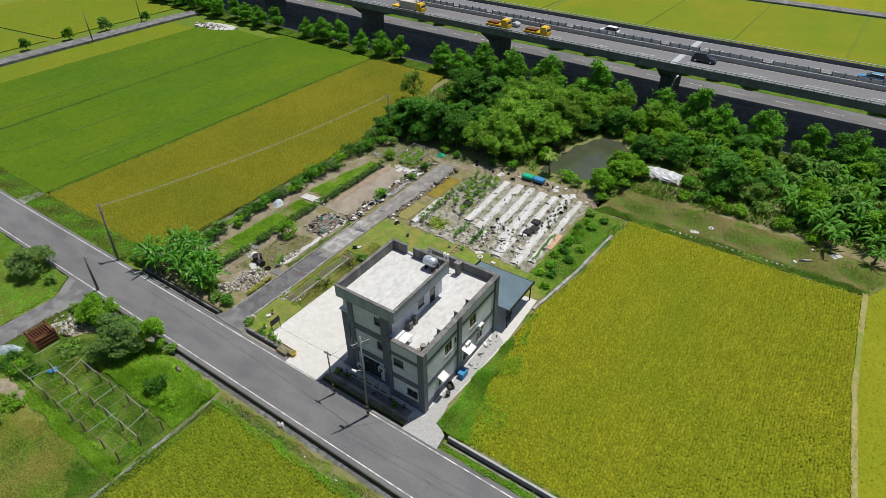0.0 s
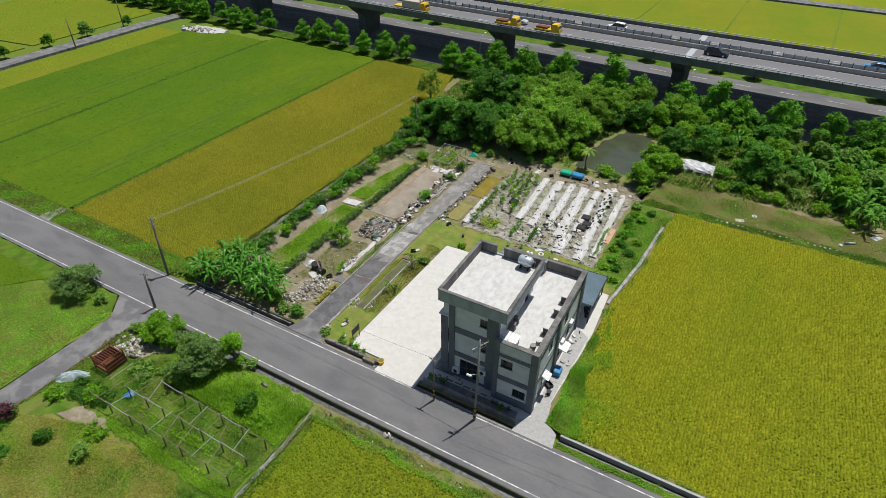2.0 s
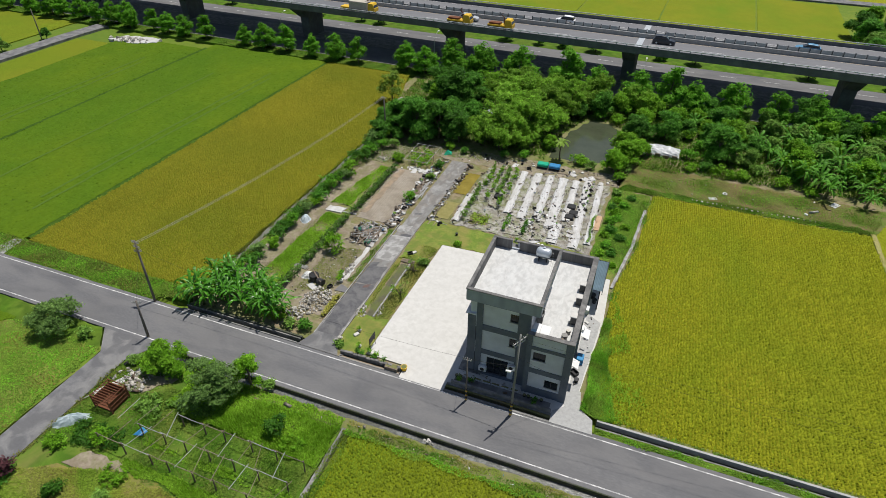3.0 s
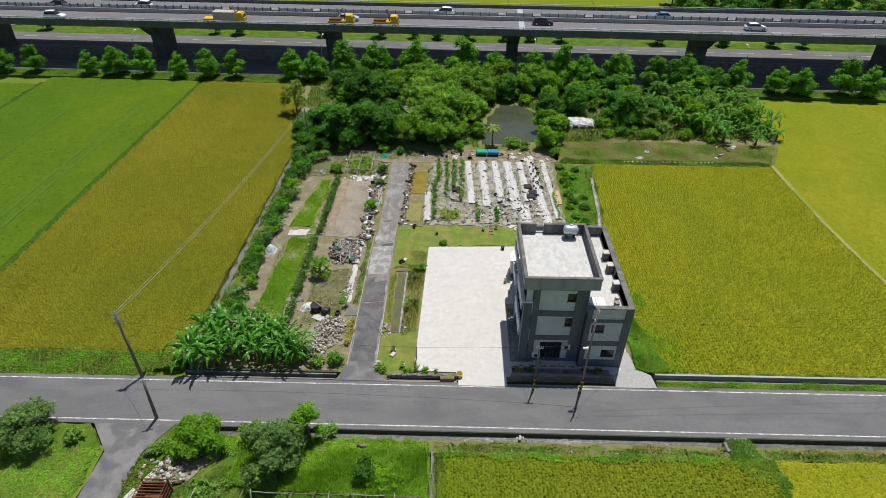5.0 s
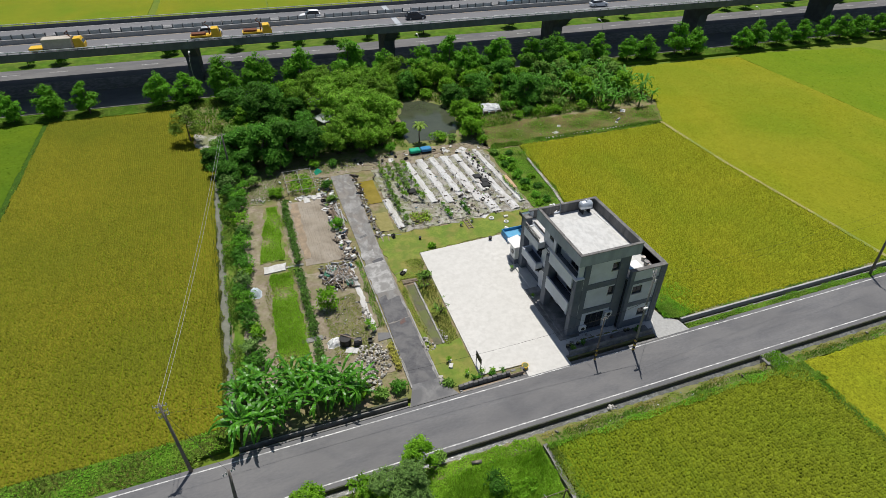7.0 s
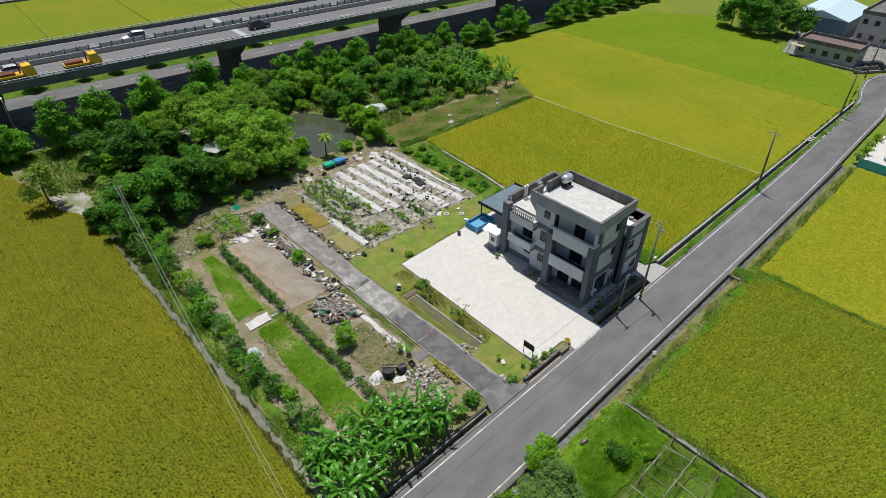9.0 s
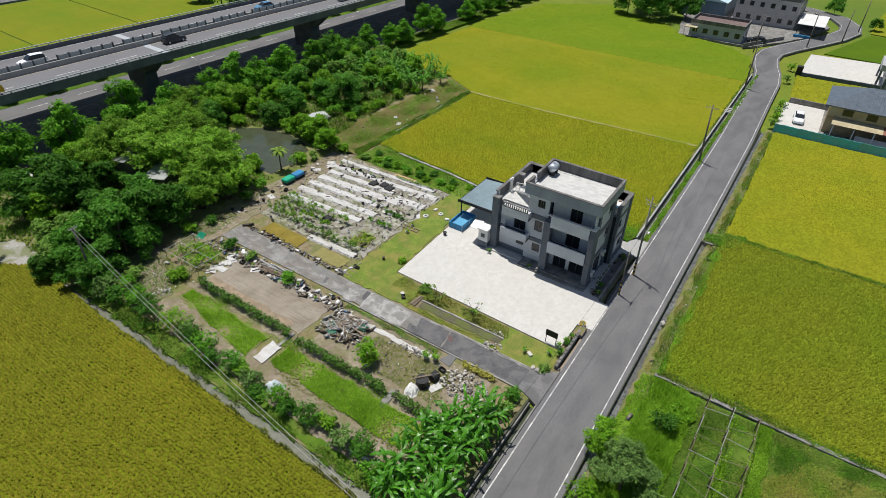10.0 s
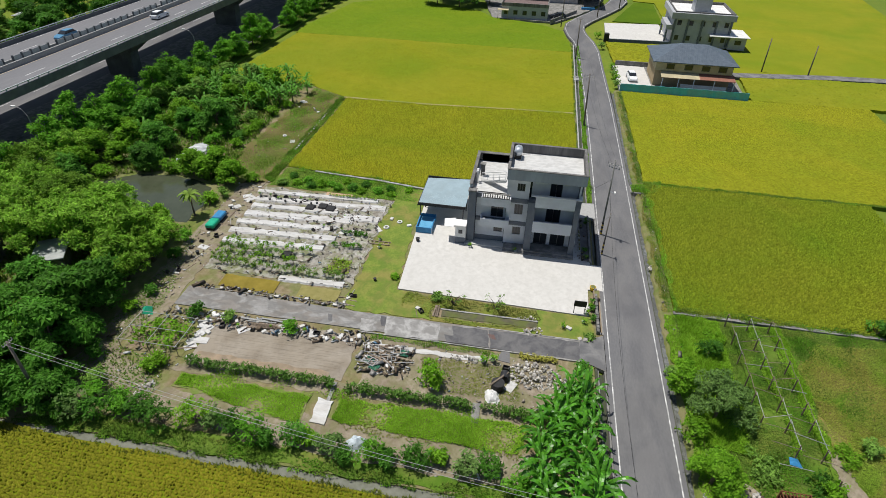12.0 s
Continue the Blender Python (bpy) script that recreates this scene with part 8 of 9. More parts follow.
def stone_heap(name, cx, cy, rx, ry, h, n, size, label, seed, category="rock pile"):
    ob = root(name, (cx, cy, -0.1), label, category)
    q = random.Random(seed)
    for k in range(n):
        a, d = q.uniform(0, 6.28), math.sqrt(q.random())
        s = new("stone", stones[k % 6])
        s.parent = ob
        e = size * q.uniform(0.5, 1.1) * (1.7 if q.random() < 0.15 else 1.0)
        s.scale = (e, e * q.uniform(0.7, 1), e)
        s.rotation_euler = (q.uniform(0, 6), q.uniform(0, 6), q.uniform(0, 6))
        s.location = (math.cos(a) * d * rx, math.sin(a) * d * ry, h * (1 - d) * q.uniform(0.5, 1) + e * 0.2)
    return ob


stone_heap("rock_pile", -52.8, 32.0, 1.7, 2.5, 0.5, 230, 0.33, "heap of pale broken rubble stones", 1)
stone_heap("rock_pile", -53.9, 29.0, 1.2, 0.9, 0.4, 50, 0.4, "heap of pale broken rubble stones", 2)
stone_heap("rock_pile", -46.8, 32.2, 0.7, 1.0, 0.25, 40, 0.3, "stones edging the garden pool", 3)
stone_heap("rock_pile", -44.9, 32.8, 0.3, 1.2, 0.15, 24, 0.28, "stones edging the garden pool", 4)
stone_heap("rock_pile", -51.9, 38.4, 0.5, 1.3, 0.2, 34, 0.32, "small stones beside the driveway bed", 5)
stone_heap("rock_pile", -63.8, 14.8, 2.2, 1.4, 0.15, 60, 0.4, "scattered grey rubble by the lane", 6)
stone_heap("rock_pile", -47.0, 27.2, 0.35, 0.8, 0.15, 9, 0.42, "white boulders at the driveway corner", 7)
stone_heap("rock_pile", -60.8, 66.8, 1.1, 0.9, 0.2, 26, 0.32, "heap of pale rubble on the dirt track", 8)
stone_heap("rock_pile", -150.5, 102, 6.5, 2.4, 0.7, 60, 0.8, "distant heap of pale rubble", 9)
stone_heap("rock_pile", -33.0, 18.95, 0.9, 0.25, 0.1, 8, 0.4, "pale blocks set in the roadside ditch", 10)
row = root("stone_row", (-3, 71.6, 0), "row of white stones along the field's edge", "stones")
for k in range(26):
    s = new("stone", stones[k % 6])
    s.parent = row
    s.location = (-9 + k * 0.68 + 0.1 * math.sin(k * 5), 0.1 * math.sin(k * 3), 0.05)
    e = 0.3 + 0.12 * math.sin(k * 7)
    s.scale = (e, e, e)

# small loose things, one prototype each
protos = {}


def proto(kind, build):
    protos[kind] = build()


def p_plank():
    return thing("plank", Geo().bevel(-1.1, 1.1, -0.09, 0.09, 0, 0.05, 0.01), M_WOOD, "weathered loose wooden plank on the ground", "plank", "loose planks")


def p_pipe():
    return thing("pipe", Geo().tube([(-1.3, 0, 0.06), (1.3, 0, 0.06)], 0.055, 7), M_POLEPALE, "grey loose pipe lying on the ground", "pipe", "loose pipes")


def p_bucket():
    ob = root("bucket", (0, 0, 0), "dark plastic bucket standing in the garden", "bucket", "garden buckets")
    part("shell", Geo().tube([(0, 0, 0), (0, 0, 0.36)], [0.15, 0.2], 10), M_BLACK, ob)
    part("rim", Geo().tube([(0, 0, 0.34), (0, 0, 0.38)], 0.215, 10), M_DARKMETAL, ob)
    return ob


def p_crate():
    ob = root("crate", (0, 0, 0), "black plastic crate among the beds", "crate", "garden crates")
    part("base", Geo().box(-0.35, 0.35, -0.25, 0.25, 0, 0.05), M_BLACK, ob)
    for a in (((-0.35, 0.35, -0.25, -0.21)), ((-0.35, 0.35, 0.21, 0.25)), ((-0.35, -0.31, -0.21, 0.21)), ((0.31, 0.35, -0.21, 0.21))):
        part("side", Geo().box(*a, 0.05, 0.32), M_BLACK, ob)
    return ob


def p_sack():
    return thing("sack", Geo().bevel(-0.35, 0.35, -0.22, 0.22, 0, 0.24, 0.1), M_WHITE, "white stuffed sack lying in the garden", "sack", "garden sacks")


def p_pot():
    ob = root("flower_pot", (0, 0, 0), "pale flower pot with a small plant", "flower pot", "flower pots")
    part("pot", Geo().tube([(0, 0, 0), (0, 0, 0.25)], [0.12, 0.17], 9), M_CONC, ob)
    part("plant", leaf_cloud([(0, 0, 0.38, 0.22, 0.22, 0.18)], 40, 0.14, 3), M_LEAF_LIME, ob)
    return ob


def p_block():
    return thing("concrete_block", Geo().bevel(-0.3, 0.3, -0.2, 0.2, 0, 0.2, 0.03), M_CONC, "pale concrete block lying in the garden", "block", "loose blocks")


def p_tyre():
    g = Geo()
    ring = [(0.3 * math.cos(t * math.pi / 6), 0.3 * math.sin(t * math.pi / 6), 0.1) for t in range(13)]
    return thing("tyre", g.tube(ring, 0.1, 6, False), M_WHITE, "pale ring-shaped tyre planter on the grass", "tyre", "tyres")


def p_frame():
    g = Geo()
    for a in ((-0.7, 0.7, -0.5, -0.43), (-0.7, 0.7, 0.43, 0.5), (-0.7, -0.63, -0.43, 0.43), (0.63, 0.7, -0.43, 0.43), (-0.035, 0.035, -0.43, 0.43)):
        g.box(*a, 0, 0.06)
    return thing("window_frame", g, M_POLEPALE, "discarded pale window frame on the scrap heap", "window frame", "discarded frames")


def p_greencrate():
    ob = root("crate", (0, 0, 0), "green slatted plastic crate in the scrap", "crate", "green crates")
    green = mat("green_plastic", (0.02, 0.14, 0.08), (0.04, 0.2, 0.12), 3, 0.5, 0.05)
    part("base", Geo().box(-0.5, 0.5, -0.4, 0.4, 0, 0.05), green, ob)
    for k in range(6):
        part("slat", Geo().box(-0.5, 0.5, -0.4 + k * 0.145, -0.33 + k * 0.145, 0.05, 0.12), green, ob)
    return ob


def p_sheet():
    return thing("board", Geo().bevel(-0.8, 0.8, -0.5, 0.5, 0, 0.05, 0.02), M_MULCH, "pale weathered board lying flat", "board", "loose boards")


for kind, b in (("plank", p_plank), ("pipe", p_pipe), ("bucket", p_bucket), ("crate", p_crate), ("sack", p_sack), ("pot", p_pot), ("block", p_block), ("tyre", p_tyre), ("sheet", p_sheet), ("frame", p_frame), ("greencrate", p_greencrate)):
    proto(kind, b)


def drop(kind, x, y, z=-0.05, rz=0, s=1.0, tilt=0):
    ob = protos[kind]
    m = pose(x, y, z, 0, tilt, rz)
    if kind not in used:
        used.add(kind)
        ob.matrix_basis = m @ Matrix.Diagonal((s, s, s, 1))
        return ob
    c = copy_thing(ob, m)
    c.scale = (s, s, s)
    return c


q = random.Random(41)
for k in range(40):       # heap of boards, pipes and frames
    drop(("plank", "plank", "pipe", "plank")[k % 4], -53.2 + q.uniform(-1.2, 1.4), 46.2 + q.uniform(-2.0, 2.0), 0.0 + 0.006 * k, 80 + q.uniform(-40, 40), q.uniform(0.4, 0.9), q.uniform(-5, 5))
for k in range(9):
    if k % 2:
        drop("frame", -53.1 + q.uniform(-1.2, 1.3), 46.2 + q.uniform(-2.0, 2.0), 0.2 + 0.02 * k, 80 + q.uniform(-25, 25), q.uniform(0.5, 1.0), q.uniform(-8, 8))
for x, y in ((-54.6, 47.0), (-53.8, 47.6), (-52.4, 44.6)):
    drop("greencrate", x, y, 0.05, 20 + x * 9, 0.9)
for k in range(16):
    drop(("sheet", "block", "crate", "sack")[k % 4], -53.2 + q.uniform(-1.6, 1.7), 46.2 + q.uniform(-2.2, 2.2), -0.05, q.uniform(0, 180), q.uniform(0.5, 0.9))
for k in range(18):       # stack of long timbers
    drop("plank", -51.6 + 0.09 * (k % 6), 59.6 + q.uniform(-0.4, 0.4), -0.03 + 0.06 * (k // 6), 97 + q.uniform(-4, 4), 1.25)
for k in range(6):
    drop("pipe", -50.8 + 0.12 * k, 58 + q.uniform(-1.5, 3), 0.0, 92 + q.uniform(-6, 6), 1.2)
for k in range(40):       # things along the driveway's western edge
    drop(("sack", "block", "crate", "bucket", "sheet", "plank", "pot", "block")[k % 8], -51.2 + q.uniform(-0.9, 0.7), 49.5 + k * 0.42 + q.uniform(-0.3, 0.3), -0.05, q.uniform(0, 180), q.uniform(0.55, 0.95))
for k in range(22):
    drop(("block", "sheet", "plank", "sack")[k % 4], -55 + q.uniform(-2, 4.5), 65.2 + q.uniform(-0.5, 0.6), -0.05, q.uniform(0, 180), q.uniform(0.6, 1.0))
for k in range(30):       # clutter at the wood's edge
    drop(("plank", "pipe", "sheet", "bucket", "block", "crate")[k % 6], q.uniform(-47, -23), 72.6 + q.uniform(-1.1, 1.5), -0.05, q.uniform(0, 180), q.uniform(0.6, 1.1))
for k in range(26):       # eastern edge of the driveway
    drop(("plank", "pipe", "block", "pipe", "plank")[k % 5], -46.6 + q.uniform(-0.25, 0.25), 52.2 + k * 0.66, -0.03, 90 + q.uniform(-14, 14), q.uniform(0.5, 0.8))
for k in range(8):
    drop(("block", "crate", "pipe", "plank")[k % 4], -45.3 + q.uniform(-1, 1), 52.3 + q.uniform(-0.5, 0.5), -0.03, q.uniform(0, 180), 0.7)
for x, y, kind, s in ((-41.8, 50.4, "bucket", 0.9), (-31.0, 51.8, "tyre", 1.0), (-29.4, 50.4, "tyre", 0.9), (-33.9, 51.9, "pot", 1), (-35.6, 51.6, "pot", 1), (-30.0, 49.0, "sack", 0.9), (-33.2, 47.2, "bucket", 1.2), (-45.6, 28.6, "block", 1.0), (-45.5, 29.2, "pot", 1.1), (-31.6, 52.8, "sheet", 0.8), (-28.9, 51.6, "block", 1), (-46.0, 44.2, "crate", 0.9), (-45.6, 44.6, "block", 1.0), (-46.4, 44.6, "plank", 0.5), (-22.4, 44.0, "bucket", 1.6), (-22.1, 43.2, "bucket", 1.4), (-22.3, 31.6, "crate", 1.2), (-21.9, 30.6, "bucket", 1.2), (-22.4, 38.6, "sack", 0.8), (-22.3, 39.5, "block", 0.8), (-33.3, 40.5, "pot", 1.0), (-33.2, 35.0, "pot", 1.0), (-43.1, 26.8, "pot", 1.2), (-42.2, 26.4, "pot", 1.2), (-44.4, 27.1, "pot", 1.1), (-51.6, 36.0, "pot", 1.6), (-51.9, 36.9, "pot", 1.6), (-54.5, 34.0, "sheet", 0.8), (-52.4, 34.6, "crate", 0.9)):
    drop(kind, x, y, 0.03 if x > -43 and x < -21 and 26 < y < 47.5 else -0.05, x * 50, s)
for k in range(6):       # bits on the rough ground
    drop(("sheet", "sack", "block", "tyre", "plank")[k % 5], q.uniform(-18, 8), q.uniform(73, 79), -0.05, q.uniform(0, 180), q.uniform(0.5, 1.1))
drop("plank", -45.6, 42.6, 0.05, 3, 0.8)
drop("plank", -45.6, 42.8, 0.05, -2, 0.8)
drop("plank", -45.6, 42.4, 0.05, 1, 0.85)

drum = root("water_drum", (-54.5, 35.0, 0), "large black water drum under loose boards", "drum")
part("barrel", Geo().tube([(-54.9, 35.2, -0.1), (-54.9, 35.2, 0.75)], [0.6, 0.62], 14), M_BLACK, drum)
thing("water_drum", Geo().tube([(-54.1, 34.7, 0.35), (-53.3, 34.6, 0.35)], [0.45, 0.45], 12), M_DARKMETAL, "dark drum lying on its side", "drum")
for k in range(4):
    drop("plank", -54.7 + k * 0.16, 35.3 - k * 0.12, 0.76, -38, 0.9, 4)

def lumpy(cx, cy, rx, ry, h, turn, material, label, seed):
    """A heap under crumpled sheeting: rings of an uneven dome with folds and a trailing hem."""
    r = random.Random(seed)
    n, rings = 18, ((1.15, 0.0), (0.98, 0.16), (0.8, 0.55), (0.52, 0.86), (0.22, 1.0))
    ca, sa = math.cos(radians(turn)), math.sin(radians(turn))
    fold = [r.uniform(0.82, 1.14) for _ in range(n)]
    v = []
    for q, z in rings:
        for k in range(n):
            a = 2 * math.pi * k / n
            e = q * fold[k] * r.uniform(0.94, 1.06)
            x, y = rx * e * math.cos(a), ry * e * math.sin(a)
            v.append((cx + ca * x - sa * y, cy + sa * x + ca * y, -0.1 + h * z * r.uniform(0.85, 1.12)))
    f = [(i * n + k, i * n + (k + 1) % n, (i + 1) * n + (k + 1) % n, (i + 1) * n + k) for i in range(len(rings) - 1) for k in range(n)]
    return thing("covered_mound", Geo().add(v, f + [tuple(range(4 * n, 5 * n))]), material, label, "heap")


lumpy(-56.0, 35.6, 0.8, 0.65, 0.6, 20, M_WHITE, "small heap covered by a white sheet", 1)
lumpy(-63.1, 46.3, 0.65, 0.85, 0.8, 10, mat("pale_blue_sheet", (0.42, 0.5, 0.55), (0.6, 0.66, 0.7), 2, 0.5, 0.3, 4), "heap under a pale blue sheet by the shrubs", 2)

# squash plot on a low trellis
tr = root("squash_trellis", (-54.5, 69, 0), "low pole trellis covered in squash leaves", "trellis")
for x in (-56.6, -54.6, -52.6):
    for y in (66.0, 69.0, 72.0):
        part("post", Geo().tube([(x, y, -0.1), (x, y, 1.1)], 0.035, 5), M_WOOD, tr)
for x in (-56.6, -54.6, -52.6):
    part("rail", Geo().tube([(x, 65.8, 1.1), (x, 72.2, 1.1)], 0.03, 5), M_POLEPALE, tr)
for y in (66.0, 69.0, 72.0):
    part("rail", Geo().tube([(-56.8, y, 1.13), (-52.4, y, 1.13)], 0.03, 5), M_POLEPALE, tr)
part("foliage", leaf_cloud([(-55.4 + dx, 67.2 + dy, 0.6, 1.0, 1.1, 0.45) for dx in (0, 1.7) for dy in (0, 1.5, 3.2)], 620, 0.3, 950, 0.8, 1.1), M_LEAF_LIME, tr)
thing("green_net", Geo().add([(-51.8, 71.6, -0.08), (-50.6, 72.4, -0.08), (-50.9, 73.4, -0.08), (-52.0, 72.8, -0.08), (-51.4, 72.4, 0.7)], [(0, 1, 4), (1, 2, 4), (2, 3, 4), (3, 0, 4)]), mat("green_netting", (0.01, 0.3, 0.17), (0.03, 0.42, 0.25), 3, 0.6, 0.2), "crumpled bright green netting", "net")

# mulched vegetable plot
for i, (xa, ya, xb, yb, w) in enumerate(((-37.5, 71.0, -37.0, 58.2, 1.0), (-35.3, 71.2, -34.8, 57.4, 1.15), (-33.2, 71.2, -32.7, 58.4, 1.0), (-31.2, 71.0, -30.5, 56.4, 1.3), (-29.2, 71.0, -28.8, 59.0, 1.05), (-27.4, 71.2, -26.6, 53.0, 1.15), (-25.5, 71.8, -24.9, 54.5, 0.85), (-29.6, 58.0, -29.5, 53.2, 1.4), (-43.5, 61.2, -43.3, 53.6, 0.9))):
    m = M_MULCH
    w *= 1.12
    d = Vector((xb - xa, yb - ya, 0))
    n = 18
    g = Geo()
    v = []
    side = Vector((-d.y, d.x, 0)).normalized()
    rr = random.Random(960 + i)
    for k in range(n + 1):
        p = Vector((xa, ya, 0)) + d * (k / n)
        hw_ = w * 0.5 * rr.uniform(0.82, 1.1)
        for o, z in ((-1.1, -0.12), (-0.8, 0.08), (0, 0.14), (0.8, 0.08), (1.1, -0.12)):
            t = p + side * o * hw_
            v.append((t.x + rr.uniform(-0.05, 0.05), t.y, z + rr.uniform(-0.02, 0.03)))
    g.add(v, [(5 * k + j, 5 * k + j + 1, 5 * k + j + 6, 5 * k + j + 5) for k in range(n) for j in range(4)])
    bed = thing("mulch_bed", g, m, "raised vegetable bed under silver mulch film", "garden bed", "mulched beds")
thing("plot_ground", Geo().prism(wobble([(-43.8, 52.8), (-24.3, 52.4), (-24.0, 71.6), (-43.4, 70.6)], 1.0, 0.3, 97), -0.3, -0.07), mat("wet_plot_soil", (0.145, 0.13, 0.1), (0.27, 0.25, 0.21), 2.5, 0.95, 0.5, 12, big=[((0.15, 0.18, 0.05), 0.4, 0.55, 0.06), ((0.42, 0.41, 0.38), 0.9, 0.5, 0.06)]), "dark damp soil of the vegetable plot", "garden bed", kind="structure")
for i, (x0, x1, y0, y1) in enumerate(((-40.0, -38.6, 53.0, 54.2), (-39.0, -36.8, 52.6, 54.0), (-36.0, -33.2, 53.2, 57.4), (-33.0, -30.6, 53.0, 57.0), (-38.9, -37.6, 54.6, 57.2), (-40.0, -38.8, 58.8, 61.4), (-36.4, -33.0, 57.8, 59.4), (-32.2, -29.6, 56.6, 58.4))):
    thing("mulch_sheet", Geo().prism(wobble([(x0, y0), (x1, y0), (x1, y1), (x0, y1)], 0.45, 0.2, 970 + i), -0.15, -0.01 + 0.012 * (i % 3)), M_FILM, "torn pale mulch film spread on the soil", "mulch film", "mulch films")
for i, (x, y0, y1, h, leaf) in enumerate(((-42.4, 54.2, 63.0, 1.1, M_LEAF_GREY), (-42.0, 63.4, 70.2, 1.2, M_LEAF_BAMBOO), (-40.8, 60.5, 70.0, 1.3, M_LEAF_BAMBOO), (-39.6, 61.8, 70.4, 1.3, M_LEAF_GREY), (-38.5, 59, 70.4, 1.2, M_LEAF_LIME), (-36.3, 54, 57.4, 0.7, M_LEAF_STREET), (-33.6, 53.4, 56.8, 0.6, M_LEAF_DARK))):
    ob = root("crop_row", (x, (y0 + y1) / 2, -0.05), "row of feathery green vegetables", "vegetable row", "vegetable rows")
    for k, y in enumerate(np.arange(y0, y1, 0.62)):
        rr = random.Random(int(x * 10 + k))
        if rr.random() < 0.12:
            continue
        e = rr.uniform(0.65, 1.25)
        part("plant", leaf_cloud([(x + rr.uniform(-0.15, 0.15), y, h * e * 0.5, 0.24, 0.22, h * e * 0.6)], 48, 0.15, int(abs(x) * 100) + k, 0.0, 2.6), leaf, ob)
        if k % 3 == 0:
            part("stake", Geo().tube([(x, y, -0.1), (x + rr.uniform(-0.06, 0.06), y, h * 1.25)], 0.02, 4), M_WOOD, ob)
ob = root("lettuce_bed", (-40, 55, 0), "bright lime-green leafy vegetable patch", "vegetable bed")
part("leaves", leaf_cloud([(-41.0 + 0.65 * a, 54.2 + 0.6 * b, 0.1, 0.4, 0.4, 0.22) for a in range(4) for b in range(4)], 420, 0.22, 980, 0.8, 1.1), mat("lettuce_leaves", (0.22, 0.36, 0.02), (0.32, 0.46, 0.05), 1.5, 0.7, 0, island=0.25, thin=0.3), ob)
part("soil", Geo().prism(wobble([(-41.4, 53.8), (-38.8, 53.8), (-38.8, 56.4), (-41.4, 56.4)], 0.6, 0.15, 98), -0.1, -0.02), M_SOIL, ob)
for k in range(30):
    drop(("bucket", "sack", "sheet", "block", "pot", "sheet", "crate")[k % 7], q.uniform(-34, -27), q.uniform(55.5, 62.5), -0.02, q.uniform(0, 180), q.uniform(0.5, 0.9))
for k in range(24):
    drop(("bucket", "crate", "bucket", "pot")[k % 4], -27.3 + 0.35 * math.sin(k * 2) + (k % 2) * 0.5, 62.5 + k * 0.37, 0.0, k * 40, 0.75)
for k in range(14):
    drop("pot", -24.9 + 0.1 * math.sin(k), 55 + k * 0.5, 0.0, k * 30, 0.8)
for x, y in ((-28.5, 63.0), (-28.3, 60.2), (-27.9, 61.4), (-39.3, 62.0)):
    thing("covered_tray", Geo().bevel(x - 0.6, x + 0.6, y - 0.6, y + 0.6, -0.05, 0.32, 0.1), M_BLACK, "dark covered seedling tray", "tray", "seedling trays")
thing("plywood_board", Geo().bevel(-24.9, -23.9, 58.4, 62.2, -0.08, 0.03, 0.02), mat("orange_plywood", (0.42, 0.27, 0.16), (0.52, 0.36, 0.24), 2, 0.9, 0.2), "orange-brown plywood board lying flat", "board")
thing("wheelbarrow_ladder", Geo().box(-34.9, -34.8, 50.4, 52.9, 0, 0.08).box(-34.3, -34.2, 50.4, 52.9, 0, 0.08).box(-34.8, -34.3, 50.6, 50.7, 0, 0.07).box(-34.8, -34.3, 51.2, 51.3, 0, 0.07).box(-34.8, -34.3, 51.8, 51.9, 0, 0.07).box(-34.8, -34.3, 52.4, 52.5, 0, 0.07), M_WOOD, "wooden ladder lying on the lawn", "ladder")
for x, m, l in ((-35.2, mat("green_tarp", (0.0, 0.28, 0.16), (0.02, 0.4, 0.24), 2, 0.5, 0.2), "green tarpaulin"), (-33.3, M_BLUE, "blue tarpaulin")):
    t = root("tarpaulin_shelter", (x, 73.6, 0), "low shelter under a " + l, "shelter", "tarpaulin shelters")
    part("cover", Geo().bevel(x - 0.9, x + 0.9, 73.0, 74.2, 0.3, 0.75, 0.12), m, t)
    part("frame", Geo().box(x - 0.8, x + 0.8, 73.1, 74.1, -0.1, 0.3), M_DARKMETAL, t)
# palm by the pond
palm = root("tree_fern", (-33.2, 77.2, -0.1), "tree fern with pale green arching fronds", "tree fern")
part("trunk", Geo().tube([(-33.2, 77.2, -0.1), (-33.3, 77.15, 1.4), (-33.2, 77.2, 2.9)], [0.14, 0.1, 0.09], 8), M_BARK, palm)
g = Geo()
for k in range(16):
    blade(g, (-33.2, 77.2, 2.9), k * 2.4, 1.35 + 0.2 * (k % 3), 0.5, 0.4 + 0.2 * (k % 3), 0.6 + 0.2 * (k % 2))
part("fronds", g, mat("fern_fronds", (0.16, 0.27, 0.03), (0.24, 0.36, 0.06), 1, 0.7, 0, island=0.3, thin=0.3), palm)
# low hut and shrubs on the rough ground
hut = root("plastic_hut", (-17.5, 86.0, 0), "low sagging hut under grey-white plastic sheeting", "hut")
g = Geo()
arch = [(1.75 * math.cos(a), 1.25 * math.sin(a)) for a in np.arange(0, 3.2, 0.26)]
sag = random.Random(88)
for k in range(11):
    x = -20.4 + k * 0.58
    swell = 0.62 + 0.38 * math.sin(0.35 + 2.5 * k / 10)
    for a, z in arch:
        g.v.append((x + sag.uniform(-0.08, 0.08), 86.0 + a * (0.8 + 0.2 * swell) + sag.uniform(-0.08, 0.08), max(0, z) * swell + sag.uniform(-0.1, 0.1) - 0.05))
na = len(arch)
